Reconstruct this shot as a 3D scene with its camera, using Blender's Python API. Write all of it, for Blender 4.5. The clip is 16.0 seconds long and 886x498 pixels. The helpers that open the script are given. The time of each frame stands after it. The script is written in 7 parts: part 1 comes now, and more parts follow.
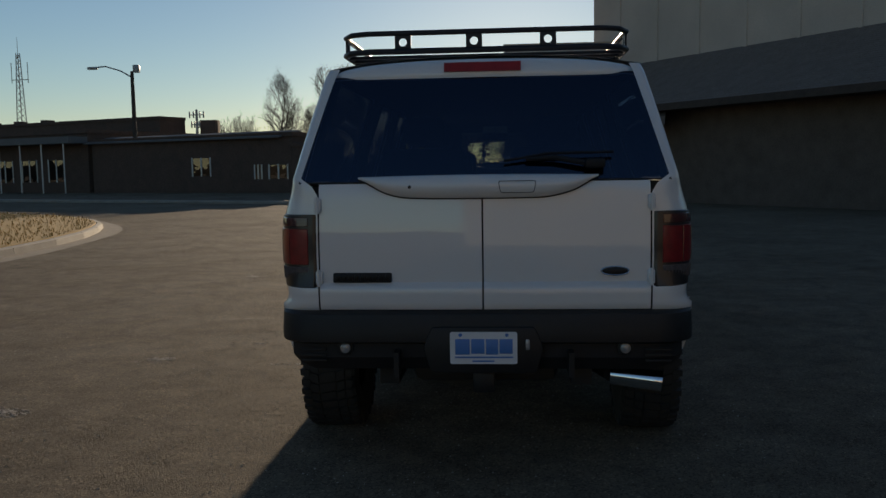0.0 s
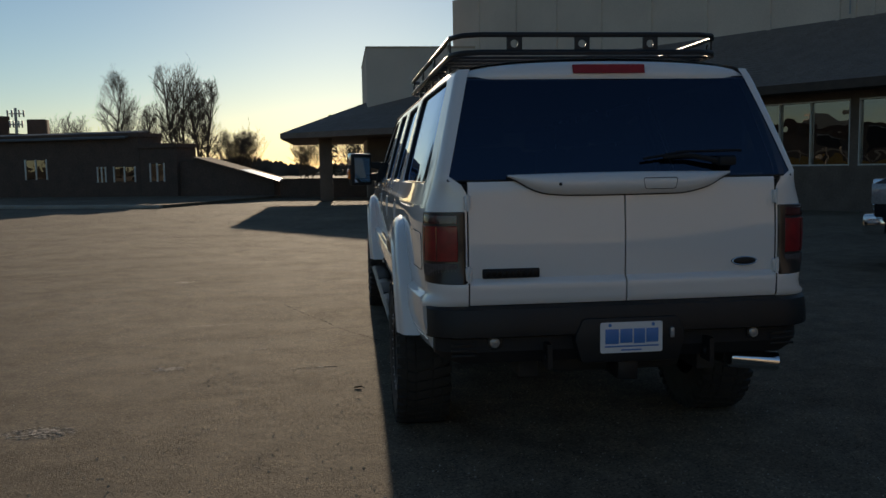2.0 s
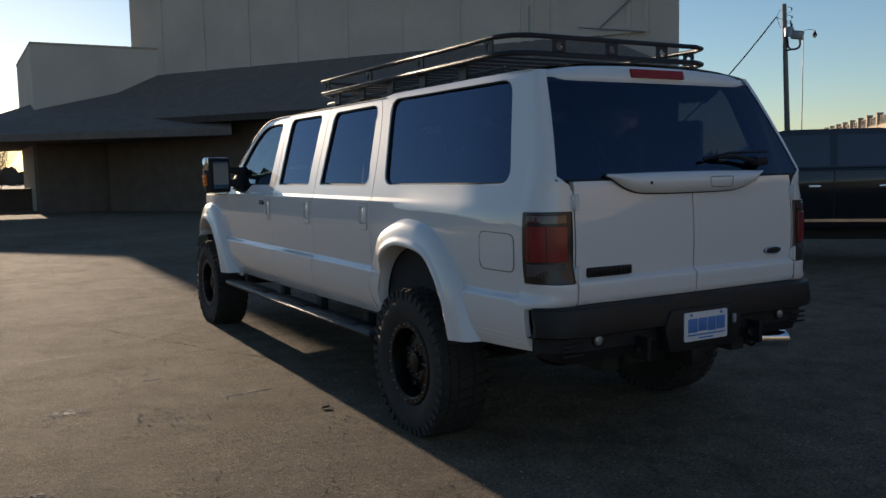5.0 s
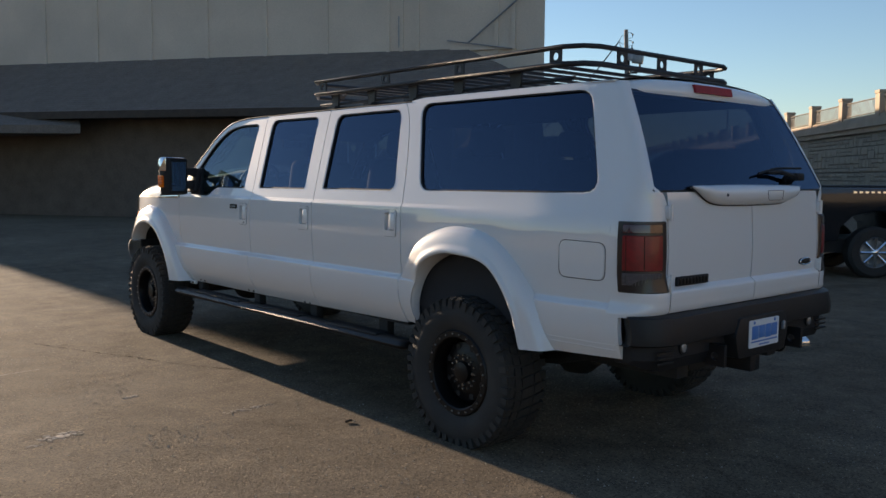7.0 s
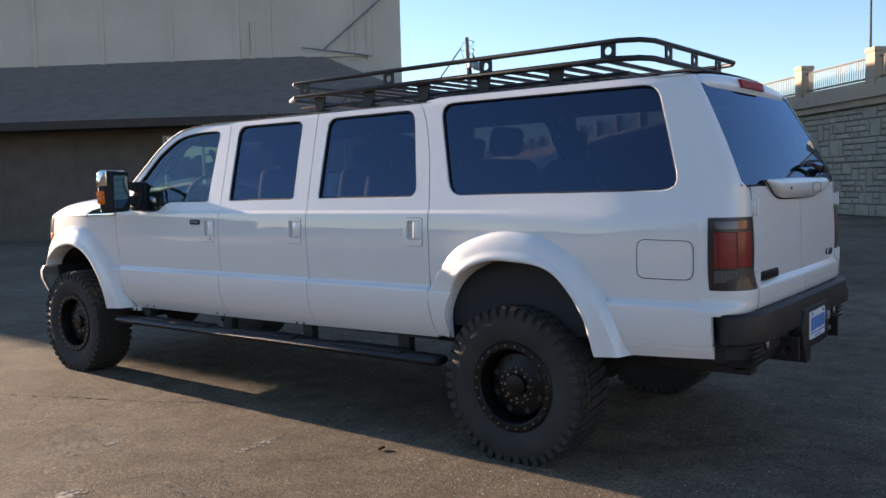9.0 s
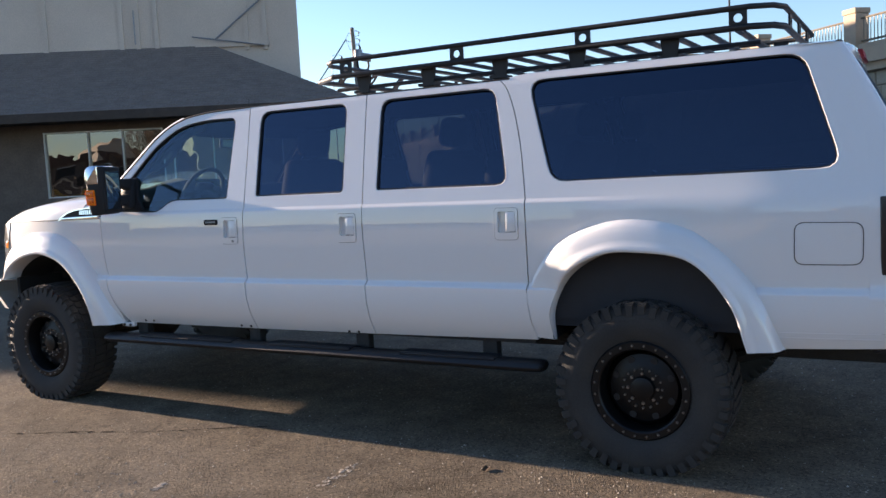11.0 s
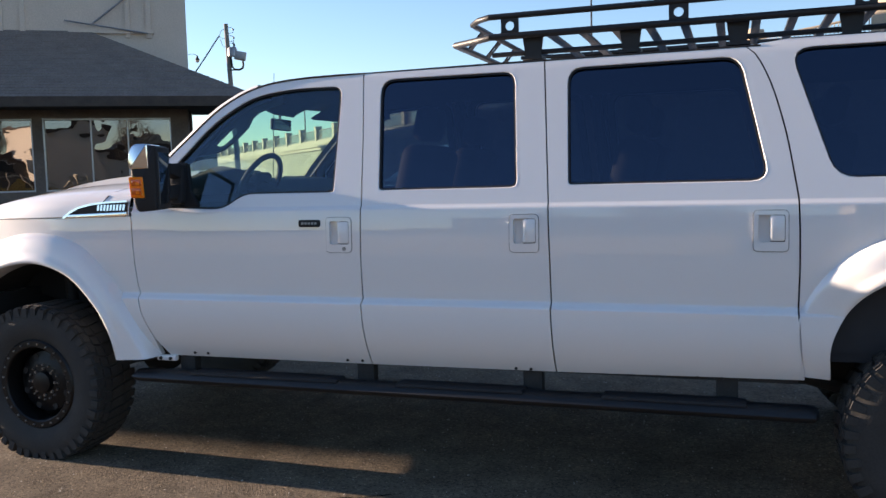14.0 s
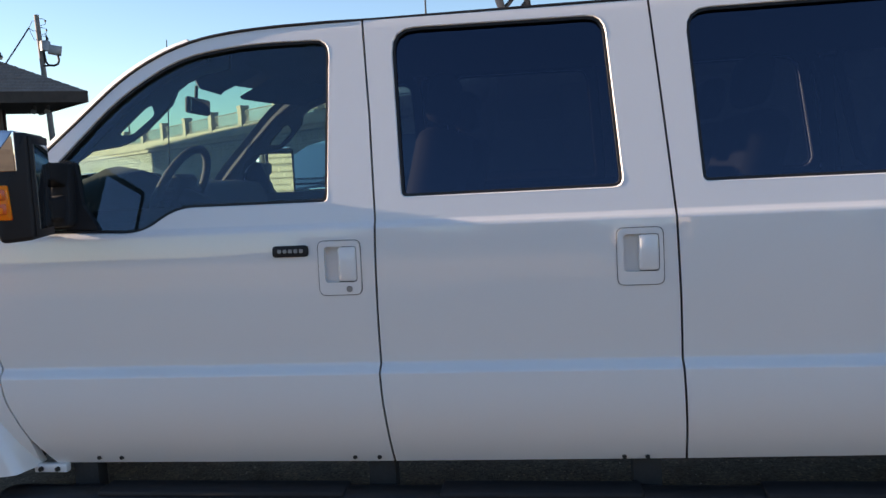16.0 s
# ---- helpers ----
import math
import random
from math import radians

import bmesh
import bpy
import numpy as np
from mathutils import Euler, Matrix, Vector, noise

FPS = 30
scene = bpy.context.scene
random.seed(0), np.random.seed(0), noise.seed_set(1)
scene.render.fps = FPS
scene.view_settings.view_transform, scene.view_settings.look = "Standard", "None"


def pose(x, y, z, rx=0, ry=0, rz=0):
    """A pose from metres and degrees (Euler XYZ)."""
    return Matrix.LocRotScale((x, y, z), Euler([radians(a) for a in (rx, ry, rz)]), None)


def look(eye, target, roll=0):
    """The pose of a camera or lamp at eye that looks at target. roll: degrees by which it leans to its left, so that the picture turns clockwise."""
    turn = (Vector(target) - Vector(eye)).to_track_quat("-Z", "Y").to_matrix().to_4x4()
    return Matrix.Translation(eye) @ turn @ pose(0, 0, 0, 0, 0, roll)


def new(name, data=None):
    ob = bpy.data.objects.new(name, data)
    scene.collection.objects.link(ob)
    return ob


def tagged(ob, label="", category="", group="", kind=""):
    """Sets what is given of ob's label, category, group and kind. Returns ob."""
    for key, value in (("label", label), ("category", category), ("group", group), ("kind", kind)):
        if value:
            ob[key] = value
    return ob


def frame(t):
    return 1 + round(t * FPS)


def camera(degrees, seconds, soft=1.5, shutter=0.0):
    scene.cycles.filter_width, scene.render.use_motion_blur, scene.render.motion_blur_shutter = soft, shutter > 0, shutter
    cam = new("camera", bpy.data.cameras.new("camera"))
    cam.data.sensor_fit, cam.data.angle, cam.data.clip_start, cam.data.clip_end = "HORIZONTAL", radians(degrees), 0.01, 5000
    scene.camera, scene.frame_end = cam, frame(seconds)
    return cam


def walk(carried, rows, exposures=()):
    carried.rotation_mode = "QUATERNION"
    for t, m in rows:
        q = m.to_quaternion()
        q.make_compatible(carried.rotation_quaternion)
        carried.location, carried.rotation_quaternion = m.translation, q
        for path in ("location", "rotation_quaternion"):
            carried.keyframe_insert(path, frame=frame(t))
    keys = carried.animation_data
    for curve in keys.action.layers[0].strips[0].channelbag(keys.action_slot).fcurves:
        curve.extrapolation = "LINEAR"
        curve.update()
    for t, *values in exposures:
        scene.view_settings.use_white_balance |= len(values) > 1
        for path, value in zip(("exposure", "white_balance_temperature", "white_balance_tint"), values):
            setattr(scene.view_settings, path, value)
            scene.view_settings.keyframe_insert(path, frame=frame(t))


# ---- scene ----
cam = camera(54.8, 16.0)
EXPOSURES = [(0, -0.65, 6750, 10), (1.2, -0.65, 6750, 10), (2.5, -0.5, 6600, 9), (3.7, -0.25, 6550, 11), (5.8, 0.05, 6700, 13), (6.5, 0.2, 6750, 14), (7.0, 0.45, 6800, 15), (7.5, 0.75, 6800, 16), (8.2, 1.0, 6800, 17), (10.3, 1.18, 6500, 20), (13.0, 1.12, 6450, 20), (16.0, 1.10, 6750, 20)]
PATH = [
    (0, (0.064, -0.083, 1.547), (-0.088, 1.902, 1.355), -0.9),
    (0.5, (-0.305, -0.147, 1.542), (-0.366, 1.843, 1.356), -0.9),
    (1, (-0.666, -0.156, 1.547), (-0.628, 1.835, 1.355), -1.0),
    (1.5, (-1.034, -0.119, 1.547), (-0.894, 1.867, 1.357), -0.7),
    (2, (-1.41, -0.141, 1.55), (-1.178, 1.836, 1.357), -1.0),
    (2.5, (-1.772, -0.044, 1.535), (-1.402, 1.912, 1.348), -1.1),
    (3, (-2.135, 0.065, 1.54), (-1.597, 1.982, 1.349), -0.8),
    (3.5, (-2.509, 0.171, 1.545), (-1.861, 2.054, 1.358), -1.3),
    (3.7, (-2.64, 0.229, 1.541), (-1.928, 2.088, 1.355), -1.4),
    (6, (-3.867, 1.048, 1.546), (-2.755, 2.7, 1.366), -0.5),
    (6.5, (-4.117, 1.248, 1.54), (-2.925, 2.845, 1.368), -0.1),
    (7, (-4.34, 1.465, 1.536), (-3.032, 2.968, 1.369), 0.4),
    (7.5, (-4.501, 1.751, 1.543), (-3.112, 3.179, 1.367), 0.3),
    (8, (-4.654, 2.026, 1.522), (-3.195, 3.383, 1.353), -0.2),
    (10.3, (-5.117, 3.368, 1.521), (-3.396, 4.371, 1.345), -3.4),
    (10.5, (-5.121, 3.521, 1.528), (-3.383, 4.493, 1.345), -3.5),
    (11, (-5.142, 3.867, 1.534), (-3.402, 4.838, 1.355), -3.0),
    (11.5, (-5.177, 4.23, 1.53), (-3.43, 5.188, 1.351), -3.9),
    (12, (-5.15, 4.591, 1.527), (-3.372, 5.487, 1.345), -4.7),
    (12.5, (-5.076, 4.952, 1.514), (-3.313, 5.88, 1.339), -3.9),
    (13, (-5.035, 5.29, 1.515), (-3.232, 6.135, 1.331), -4.0),
    (13.5, (-4.929, 5.59, 1.502), (-3.083, 6.336, 1.317), -3.1),
    (14, (-4.76, 5.897, 1.502), (-2.876, 6.545, 1.332), -1.5),
    (14.5, (-4.559, 6.234, 1.506), (-2.652, 6.813, 1.34), -1.6),
    (15, (-4.268, 6.541, 1.504), (-2.333, 7.015, 1.336), -2.1),
    (15.5, (-3.935, 6.792, 1.506), (-1.979, 7.169, 1.332), -2.1),
    (16, (-3.61, 7.02, 1.52), (-1.638, 7.294, 1.335), -2.8),
]
walk(cam, [(t, look(eye, target, roll)) for t, eye, target, roll in PATH], EXPOSURES)

# ---------------------------------------------------------------- light
SUN_AZ, SUN_EL = 0.9, 10.5
world = bpy.data.worlds.new("sky")
scene.world = world
world.use_nodes = True
wn = world.node_tree
sky = wn.nodes.new("ShaderNodeTexSky")
sky.sky_type = "NISHITA"
sky.sun_disc = False
sky.sun_elevation = radians(SUN_EL)
sky.sun_rotation = radians(SUN_AZ)
sky.air_density, sky.dust_density, sky.ozone_density = 1.0, 0.15, 2.8
sky.altitude = 250.0
wn.nodes["Background"].inputs["Strength"].default_value = 0.13
wn.links.new(sky.outputs[0], wn.nodes["Background"].inputs["Color"])

sun_data = bpy.data.lights.new("sun", "SUN")
sun_data.energy, sun_data.angle, sun_data.color = 7.6, radians(0.53), (1.0, 0.81, 0.59)
sun = new("sun", sun_data)
sun_way = Vector((math.sin(radians(SUN_AZ)) * math.cos(radians(SUN_EL)), math.cos(radians(SUN_AZ)) * math.cos(radians(SUN_EL)), math.sin(radians(SUN_EL))))
sun.matrix_world = look(sun_way * 200, (0, 0, 0))

# ---------------------------------------------------------------- materials
from mathutils.geometry import tessellate_polygon


def mat(name, base, rough=0.6, metal=0.0, vary=0.0, scale=6.0, fine=0.0, fine_scale=120.0, bump=0.0, bump_scale=80.0, coat=0.0, spec=0.5, second=None, rough_vary=0.0, per_piece=0.0, coat_ior=1.5):
    """A principled material with colour varied at two scales and a fine relief."""
    m = bpy.data.materials.new(name)
    m.use_nodes = True
    nt = m.node_tree
    p = nt.nodes["Principled BSDF"]
    p.inputs["Roughness"].default_value, p.inputs["Metallic"].default_value = rough, metal
    p.inputs["Coat Weight"].default_value, p.inputs["Coat Roughness"].default_value = coat, 0.02
    p.inputs["Coat IOR"].default_value = coat_ior
    p.inputs["Specular IOR Level"].default_value = spec
    p.inputs["Base Color"].default_value = (*base, 1)
    co = nt.nodes.new("ShaderNodeTexCoord")

    def noise_of(sc, detail=5.0):
        n = nt.nodes.new("ShaderNodeTexNoise")
        n.inputs["Scale"].default_value, n.inputs["Detail"].default_value = sc, detail
        nt.links.new(co.outputs["Object"], n.inputs["Vector"])
        return n.outputs["Fac"]

    def ranged(sock, lo, hi, a=0.25, b=0.75):
        r = nt.nodes.new("ShaderNodeMapRange")
        r.inputs["From Min"].default_value, r.inputs["From Max"].default_value = a, b
        r.inputs["To Min"].default_value, r.inputs["To Max"].default_value = lo, hi
        nt.links.new(sock, r.inputs["Value"])
        return r.outputs["Result"]

    if vary or fine or second or per_piece:
        mix = nt.nodes.new("ShaderNodeMix")
        mix.data_type = "RGBA"
        mix.inputs["A"].default_value = (*base, 1)
        mix.inputs["B"].default_value = (*(second or tuple(c * (1 - vary) for c in base)), 1)
        nt.links.new(ranged(noise_of(scale), 0, 1), mix.inputs["Factor"])
        out = mix.outputs["Result"]
        if fine:
            h = nt.nodes.new("ShaderNodeHueSaturation")
            nt.links.new(out, h.inputs["Color"])
            nt.links.new(ranged(noise_of(fine_scale, 2), 1 - fine, 1 + fine), h.inputs["Value"])
            out = h.outputs["Color"]
        if per_piece:
            info = nt.nodes.new("ShaderNodeObjectInfo")
            h = nt.nodes.new("ShaderNodeHueSaturation")
            nt.links.new(out, h.inputs["Color"])
            nt.links.new(ranged(info.outputs["Random"], 1 - per_piece, 1 + per_piece, 0, 1), h.inputs["Value"])
            out = h.outputs["Color"]
        nt.links.new(out, p.inputs["Base Color"])
    if rough_vary:
        nt.links.new(ranged(noise_of(scale * 2.3), max(0.02, rough - rough_vary), min(1, rough + rough_vary)), p.inputs["Roughness"])
    if bump:
        b = nt.nodes.new("ShaderNodeBump")
        b.inputs["Strength"].default_value, b.inputs["Distance"].default_value = min(1.0, bump), 0.01
        nt.links.new(noise_of(bump_scale, 4), b.inputs["Height"])
        nt.links.new(b.outputs["Normal"], p.inputs["Normal"])
    return m


def glass_mat(name, tint, rough=0.0, base=0.08, wave=0.0, sheen=(1.0, 1.0, 1.0)):
    """A thin pane: tinted see-through with a mirror-like gloss that grows at grazing angles."""
    m = bpy.data.materials.new(name)
    m.use_nodes = True
    nt = m.node_tree
    nt.nodes.clear()
    out = nt.nodes.new("ShaderNodeOutputMaterial")
    mix = nt.nodes.new("ShaderNodeMixShader")
    see = nt.nodes.new("ShaderNodeBsdfTransparent")
    see.inputs["Color"].default_value = (*tint, 1)
    gl = nt.nodes.new("ShaderNodeBsdfGlossy")
    gl.inputs["Roughness"].default_value = rough
    gl.inputs["Color"].default_value = (*sheen, 1)
    lw = nt.nodes.new("ShaderNodeLayerWeight")
    lw.inputs["Blend"].default_value = 0.5
    steep = nt.nodes.new("ShaderNodeMath")
    steep.operation = "POWER"
    steep.inputs[1].default_value = 5.0
    nt.links.new(lw.outputs["Facing"], steep.inputs[0])
    grow = nt.nodes.new("ShaderNodeMath")
    grow.operation = "MULTIPLY_ADD"
    grow.inputs[1].default_value, grow.inputs[2].default_value = 1.0 - base, base
    if wave:
        co = nt.nodes.new("ShaderNodeTexCoord")
        nz = nt.nodes.new("ShaderNodeTexNoise")
        nz.inputs["Scale"].default_value, nz.inputs["Detail"].default_value = 1.1, 1.5
        bp = nt.nodes.new("ShaderNodeBump")
        bp.inputs["Strength"].default_value, bp.inputs["Distance"].default_value = 1.0, wave
        nt.links.new(co.outputs["Object"], nz.inputs["Vector"])
        nt.links.new(nz.outputs["Fac"], bp.inputs["Height"])
        nt.links.new(bp.outputs["Normal"], gl.inputs["Normal"])
    nt.links.new(steep.outputs[0], grow.inputs[0])
    nt.links.new(grow.outputs[0], mix.inputs[0])
    nt.links.new(see.outputs[0], mix.inputs[1])
    nt.links.new(gl.outputs[0], mix.inputs[2])
    nt.links.new(mix.outputs[0], out.inputs["Surface"])
    return m


def asphalt_mat():
    m = bpy.data.materials.new("asphalt")
    m.use_nodes = True
    nt = m.node_tree
    p = nt.nodes["Principled BSDF"]
    co = nt.nodes.new("ShaderNodeTexCoord")

    def noise_of(sc, detail=6.0, rough=0.55):
        n = nt.nodes.new("ShaderNodeTexNoise")
        n.inputs["Scale"].default_value, n.inputs["Detail"].default_value, n.inputs["Roughness"].default_value = sc, detail, rough
        nt.links.new(co.outputs["Object"], n.inputs["Vector"])
        return n.outputs["Fac"]

    def ramp(sock, stops):
        r = nt.nodes.new("ShaderNodeValToRGB")
        while len(r.color_ramp.elements) < len(stops):
            r.color_ramp.elements.new(0.5)
        for e, (at, c) in zip(r.color_ramp.elements, stops):
            e.position, e.color = at, (*c, 1)
        nt.links.new(sock, r.inputs["Fac"])
        return r.outputs["Color"]

    def mixed(kind, fac, a, b):
        x = nt.nodes.new("ShaderNodeMix")
        x.data_type, x.blend_type = "RGBA", kind
        if isinstance(fac, float):
            x.inputs["Factor"].default_value = fac
        else:
            nt.links.new(fac, x.inputs["Factor"])
        nt.links.new(a, x.inputs["A"])
        nt.links.new(b, x.inputs["B"])
        return x.outputs["Result"]

    big = ramp(noise_of(0.35), ((0.3, (0.150, 0.121, 0.087)), (0.55, (0.196, 0.160, 0.118)), (0.75, (0.24, 0.198, 0.149))))
    mid = ramp(noise_of(4.0), ((0.3, (0.72, 0.72, 0.72)), (0.7, (1.15, 1.13, 1.1))))
    vor = nt.nodes.new("ShaderNodeTexVoronoi")
    vor.inputs["Scale"].default_value = 95.0
    nt.links.new(co.outputs["Object"], vor.inputs["Vector"])
    grit = ramp(vor.outputs["Color"], ((0.12, (0.55, 0.54, 0.52)), (0.5, (0.98, 0.98, 0.98)), (0.8, (1.15, 1.12, 1.08)), (0.97, (1.95, 1.85, 1.7))))
    col = mixed("MULTIPLY", 1.0, mixed("MULTIPLY", 1.0, big, mid), grit)
    # long cracks
    warp = nt.nodes.new("ShaderNodeTexNoise")
    warp.inputs["Scale"].default_value = 1.3
    nt.links.new(co.outputs["Object"], warp.inputs["Vector"])
    add = nt.nodes.new("ShaderNodeVectorMath")
    add.operation = "MULTIPLY_ADD"
    add.inputs[1].default_value = (0.9, 0.9, 0)
    nt.links.new(warp.outputs["Color"], add.inputs[0])
    nt.links.new(co.outputs["Object"], add.inputs[2])
    cells = nt.nodes.new("ShaderNodeTexVoronoi")
    cells.feature = "DISTANCE_TO_EDGE"
    cells.inputs["Scale"].default_value = 0.19
    nt.links.new(add.outputs[0], cells.inputs["Vector"])
    crack = ramp(cells.outputs["Distance"], ((0.0, (0.35, 0.33, 0.3)), (0.006, (0.6, 0.6, 0.6)), (0.012, (1, 1, 1))))
    col = mixed("MULTIPLY", 0.22, col, crack)
    nt.links.new(col, p.inputs["Base Color"])
    p.inputs["Roughness"].default_value = 0.92
    p.inputs["Diffuse Roughness"].default_value = 0.25
    p.inputs["Specular IOR Level"].default_value = 0.12
    b = nt.nodes.new("ShaderNodeBump")
    b.inputs["Distance"].default_value = 0.011
    nt.links.new(noise_of(85.0, 8.0, 0.7), b.inputs["Height"])
    worn = nt.nodes.new("ShaderNodeMapRange")
    worn.inputs["From Min"].default_value, worn.inputs["From Max"].default_value = 0.38, 0.62
    worn.inputs["To Min"].default_value, worn.inputs["To Max"].default_value = 0.25, 1.0
    nt.links.new(noise_of(1.1, 7.0, 0.65), worn.inputs["Value"])
    nt.links.new(worn.outputs["Result"], b.inputs["Strength"])
    stones = nt.nodes.new("ShaderNodeTexVoronoi")
    stones.inputs["Scale"].default_value = 120.0
    nt.links.new(co.outputs["Object"], stones.inputs["Vector"])
    b3 = nt.nodes.new("ShaderNodeBump")
    b3.invert = True
    b3.inputs["Distance"].default_value = 0.006
    nt.links.new(worn.outputs["Result"], b3.inputs["Strength"])
    nt.links.new(stones.outputs["Distance"], b3.inputs["Height"])
    nt.links.new(b.outputs["Normal"], b3.inputs["Normal"])
    b2 = nt.nodes.new("ShaderNodeBump")
    b2.inputs["Strength"].default_value, b2.inputs["Distance"].default_value = 0.45, 0.012
    nt.links.new(noise_of(14.0), b2.inputs["Height"])
    nt.links.new(b3.outputs["Normal"], b2.inputs["Normal"])
    nt.links.new(b2.outputs["Normal"], p.inputs["Normal"])
    return m


M_ASPHALT = asphalt_mat()
M_PAINT = mat("white_paint", (0.77, 0.76, 0.75), 0.45, 0, 0.03, 0.7, coat=1.0, fine=0.012, fine_scale=900, spec=0.15, coat_ior=1.68)
M_BLACK = mat("black_steel", (0.014, 0.015, 0.017), 0.45, 0, 0.3, 5, spec=0.38, fine=0.15, bump=0.15, bump_scale=300)
M_PLASTIC = mat("black_plastic", (0.016, 0.016, 0.018), 0.62, 0, 0.2, 8, spec=0.32, bump=0.08, bump_scale=400)
M_WELL = mat("wheel_well_liner", (0.012, 0.012, 0.012), 0.9, 0, 0.3, 6)
M_RUBBER = mat("tyre_rubber", (0.020, 0.020, 0.020), 0.8, 0, 0.0, 6, second=(0.038, 0.035, 0.031), fine=0.2, bump=0.2, bump_scale=150)
M_SEAL = mat("rubber_seal", (0.009, 0.009, 0.010), 0.6, 0, 0.2, 10)
M_RIM = mat("black_rim", (0.015, 0.015, 0.016), 0.38, 0.6, 0.2, 12)
M_BOLT = mat("steel_bolt", (0.35, 0.34, 0.33), 0.35, 0.9, 0.3, 40)
M_CHROME = mat("chrome", (0.82, 0.83, 0.85), 0.07, 1.0, 0.05, 20)
M_UNDER = mat("underbody", (0.03, 0.028, 0.027), 0.75, 0.1, 0.4, 9, fine=0.2)
M_TINT = glass_mat("privacy_glass", (0.145, 0.165, 0.19), base=0.10, sheen=(0.50, 0.68, 1.0))
M_CLEAR = glass_mat("clear_glass", (0.63, 0.82, 0.76), base=0.09, sheen=(0.62, 0.80, 1.0))
M_RED = mat("red_lens", (0.27, 0.008, 0.014), 0.3, 0, 0.4, 26, coat=0.4)
M_REDMATT = mat("red_moulded_lens", (0.36, 0.010, 0.016), 0.6, 0, 0.3, 22)
M_REDDARK = mat("smoked_red_lens", (0.075, 0.005, 0.010), 0.2, 0, 0.3, 30, coat=1.0)
M_LAMPFRAME = mat("lamp_frame", (0.016, 0.011, 0.012), 0.35, 0, 0.3, 30, coat=0.3)
M_REVERSE = mat("reverse_lens", (0.13, 0.12, 0.13), 0.4, 0.0, 0.5, 60, coat=0.3)
M_LENS = mat("clear_lens", (0.42, 0.42, 0.43), 0.12, 0.2, 0.4, 60, coat=1.0)
M_AMBER = mat("amber_lens", (1.0, 0.24, 0.004), 0.3, 0, 0.1, 60, coat=0.35, spec=0.2)
for node in M_AMBER.node_tree.nodes:
    if node.type == "BSDF_PRINCIPLED":
        node.inputs["Subsurface Weight"].default_value = 0.6
        node.inputs["Subsurface Radius"].default_value = (0.06, 0.02, 0.004)
M_AMBERDARK = mat("amber_lens_cell", (0.75, 0.10, 0.004), 0.12, 0, 0.2, 60, coat=1.0)
M_WHITE = mat("plate_white", (0.75, 0.76, 0.78), 0.35, 0, 0.05, 20)
M_BLUE = mat("plate_blue", (0.08, 0.22, 0.55), 0.4, 0, 0.1, 20)
M_TRIM = mat("interior_trim", (0.026, 0.027, 0.031), 0.85, 0, 0.2, 10, bump=0.1, bump_scale=300)
M_SEAT = mat("seat_leather", (0.010, 0.010, 0.011), 0.8, 0, 0.2, 12, spec=0.25, bump=0.15, bump_scale=200)
M_MIRROR = mat("mirror_glass", (0.9, 0.9, 0.9), 0.02, 1.0)
M_STUCCO = mat("beige_stucco", (0.62, 0.53, 0.44), 0.85, 0, 0.0, 0.5, second=(0.50, 0.43, 0.36), fine=0.1, fine_scale=30, bump=0.3, bump_scale=40)
M_SHINGLE = mat("brown_shingle", (0.15, 0.118, 0.098), 0.9, 0, 0.0, 2.5, second=(0.20, 0.162, 0.135), fine=0.3, fine_scale=25, bump=0.4, bump_scale=30)
M_WOOD = mat("dark_wood", (0.07, 0.05, 0.038), 0.75, 0, 0.4, 4, fine=0.2, fine_scale=40, bump=0.2, bump_scale=60)
M_SHOPWALL = mat("brown_wall", (0.17, 0.128, 0.10), 0.85, 0, 0.0, 2, second=(0.115, 0.087, 0.068), fine=0.15, fine_scale=20, bump=0.3, bump_scale=20)
M_FRAME = mat("aluminium_frame", (0.55, 0.55, 0.54), 0.4, 0.6, 0.15, 15)
M_MORTAR = mat("grey_mortar", (0.28, 0.25, 0.21), 0.95, 0, 0.3, 3, fine=0.15)
M_CONCRETE = mat("concrete", (0.47, 0.37, 0.27), 0.85, 0, 0.0, 1.2, second=(0.37, 0.29, 0.21), fine=0.12, fine_scale=40, bump=0.25, bump_scale=50)
M_STONE = mat("cut_stone", (0.44, 0.385, 0.30), 0.9, 0, 0.0, 3.0, second=(0.34, 0.295, 0.23), fine=0.15, fine_scale=25, bump=0.6, bump_scale=14, per_piece=0.12)
M_BRICK = mat("dark_brick", (0.12, 0.075, 0.055), 0.9, 0, 0.0, 1.5, second=(0.08, 0.055, 0.042), fine=0.25, fine_scale=12)
M_METALROOF = mat("grey_metal_roof", (0.16, 0.155, 0.15), 0.75, 0.0, 0.2, 1.5)
M_PALEROOF = mat("pale_metal_roof", (0.15, 0.15, 0.15), 0.85, 0.0, 0.25, 1.5)
M_GREY = mat("galvanised_steel", (0.34, 0.34, 0.34), 0.5, 0.7, 0.25, 8)
M_POLE = mat("weathered_pole", (0.26, 0.23, 0.20), 0.9, 0, 0.3, 5, fine=0.2)
M_BARK = mat("bare_bark", (0.09, 0.075, 0.06), 0.95, 0, 0.3, 6)
M_NEEDLE = mat("dark_needles", (0.03, 0.05, 0.028), 0.9, 0, 0.4, 6)
M_DRYGRASS = mat("dry_grass", (0.48, 0.30, 0.09), 0.9, 0, 0.0, 3, second=(0.36, 0.22, 0.06), fine=0.25, fine_scale=60)
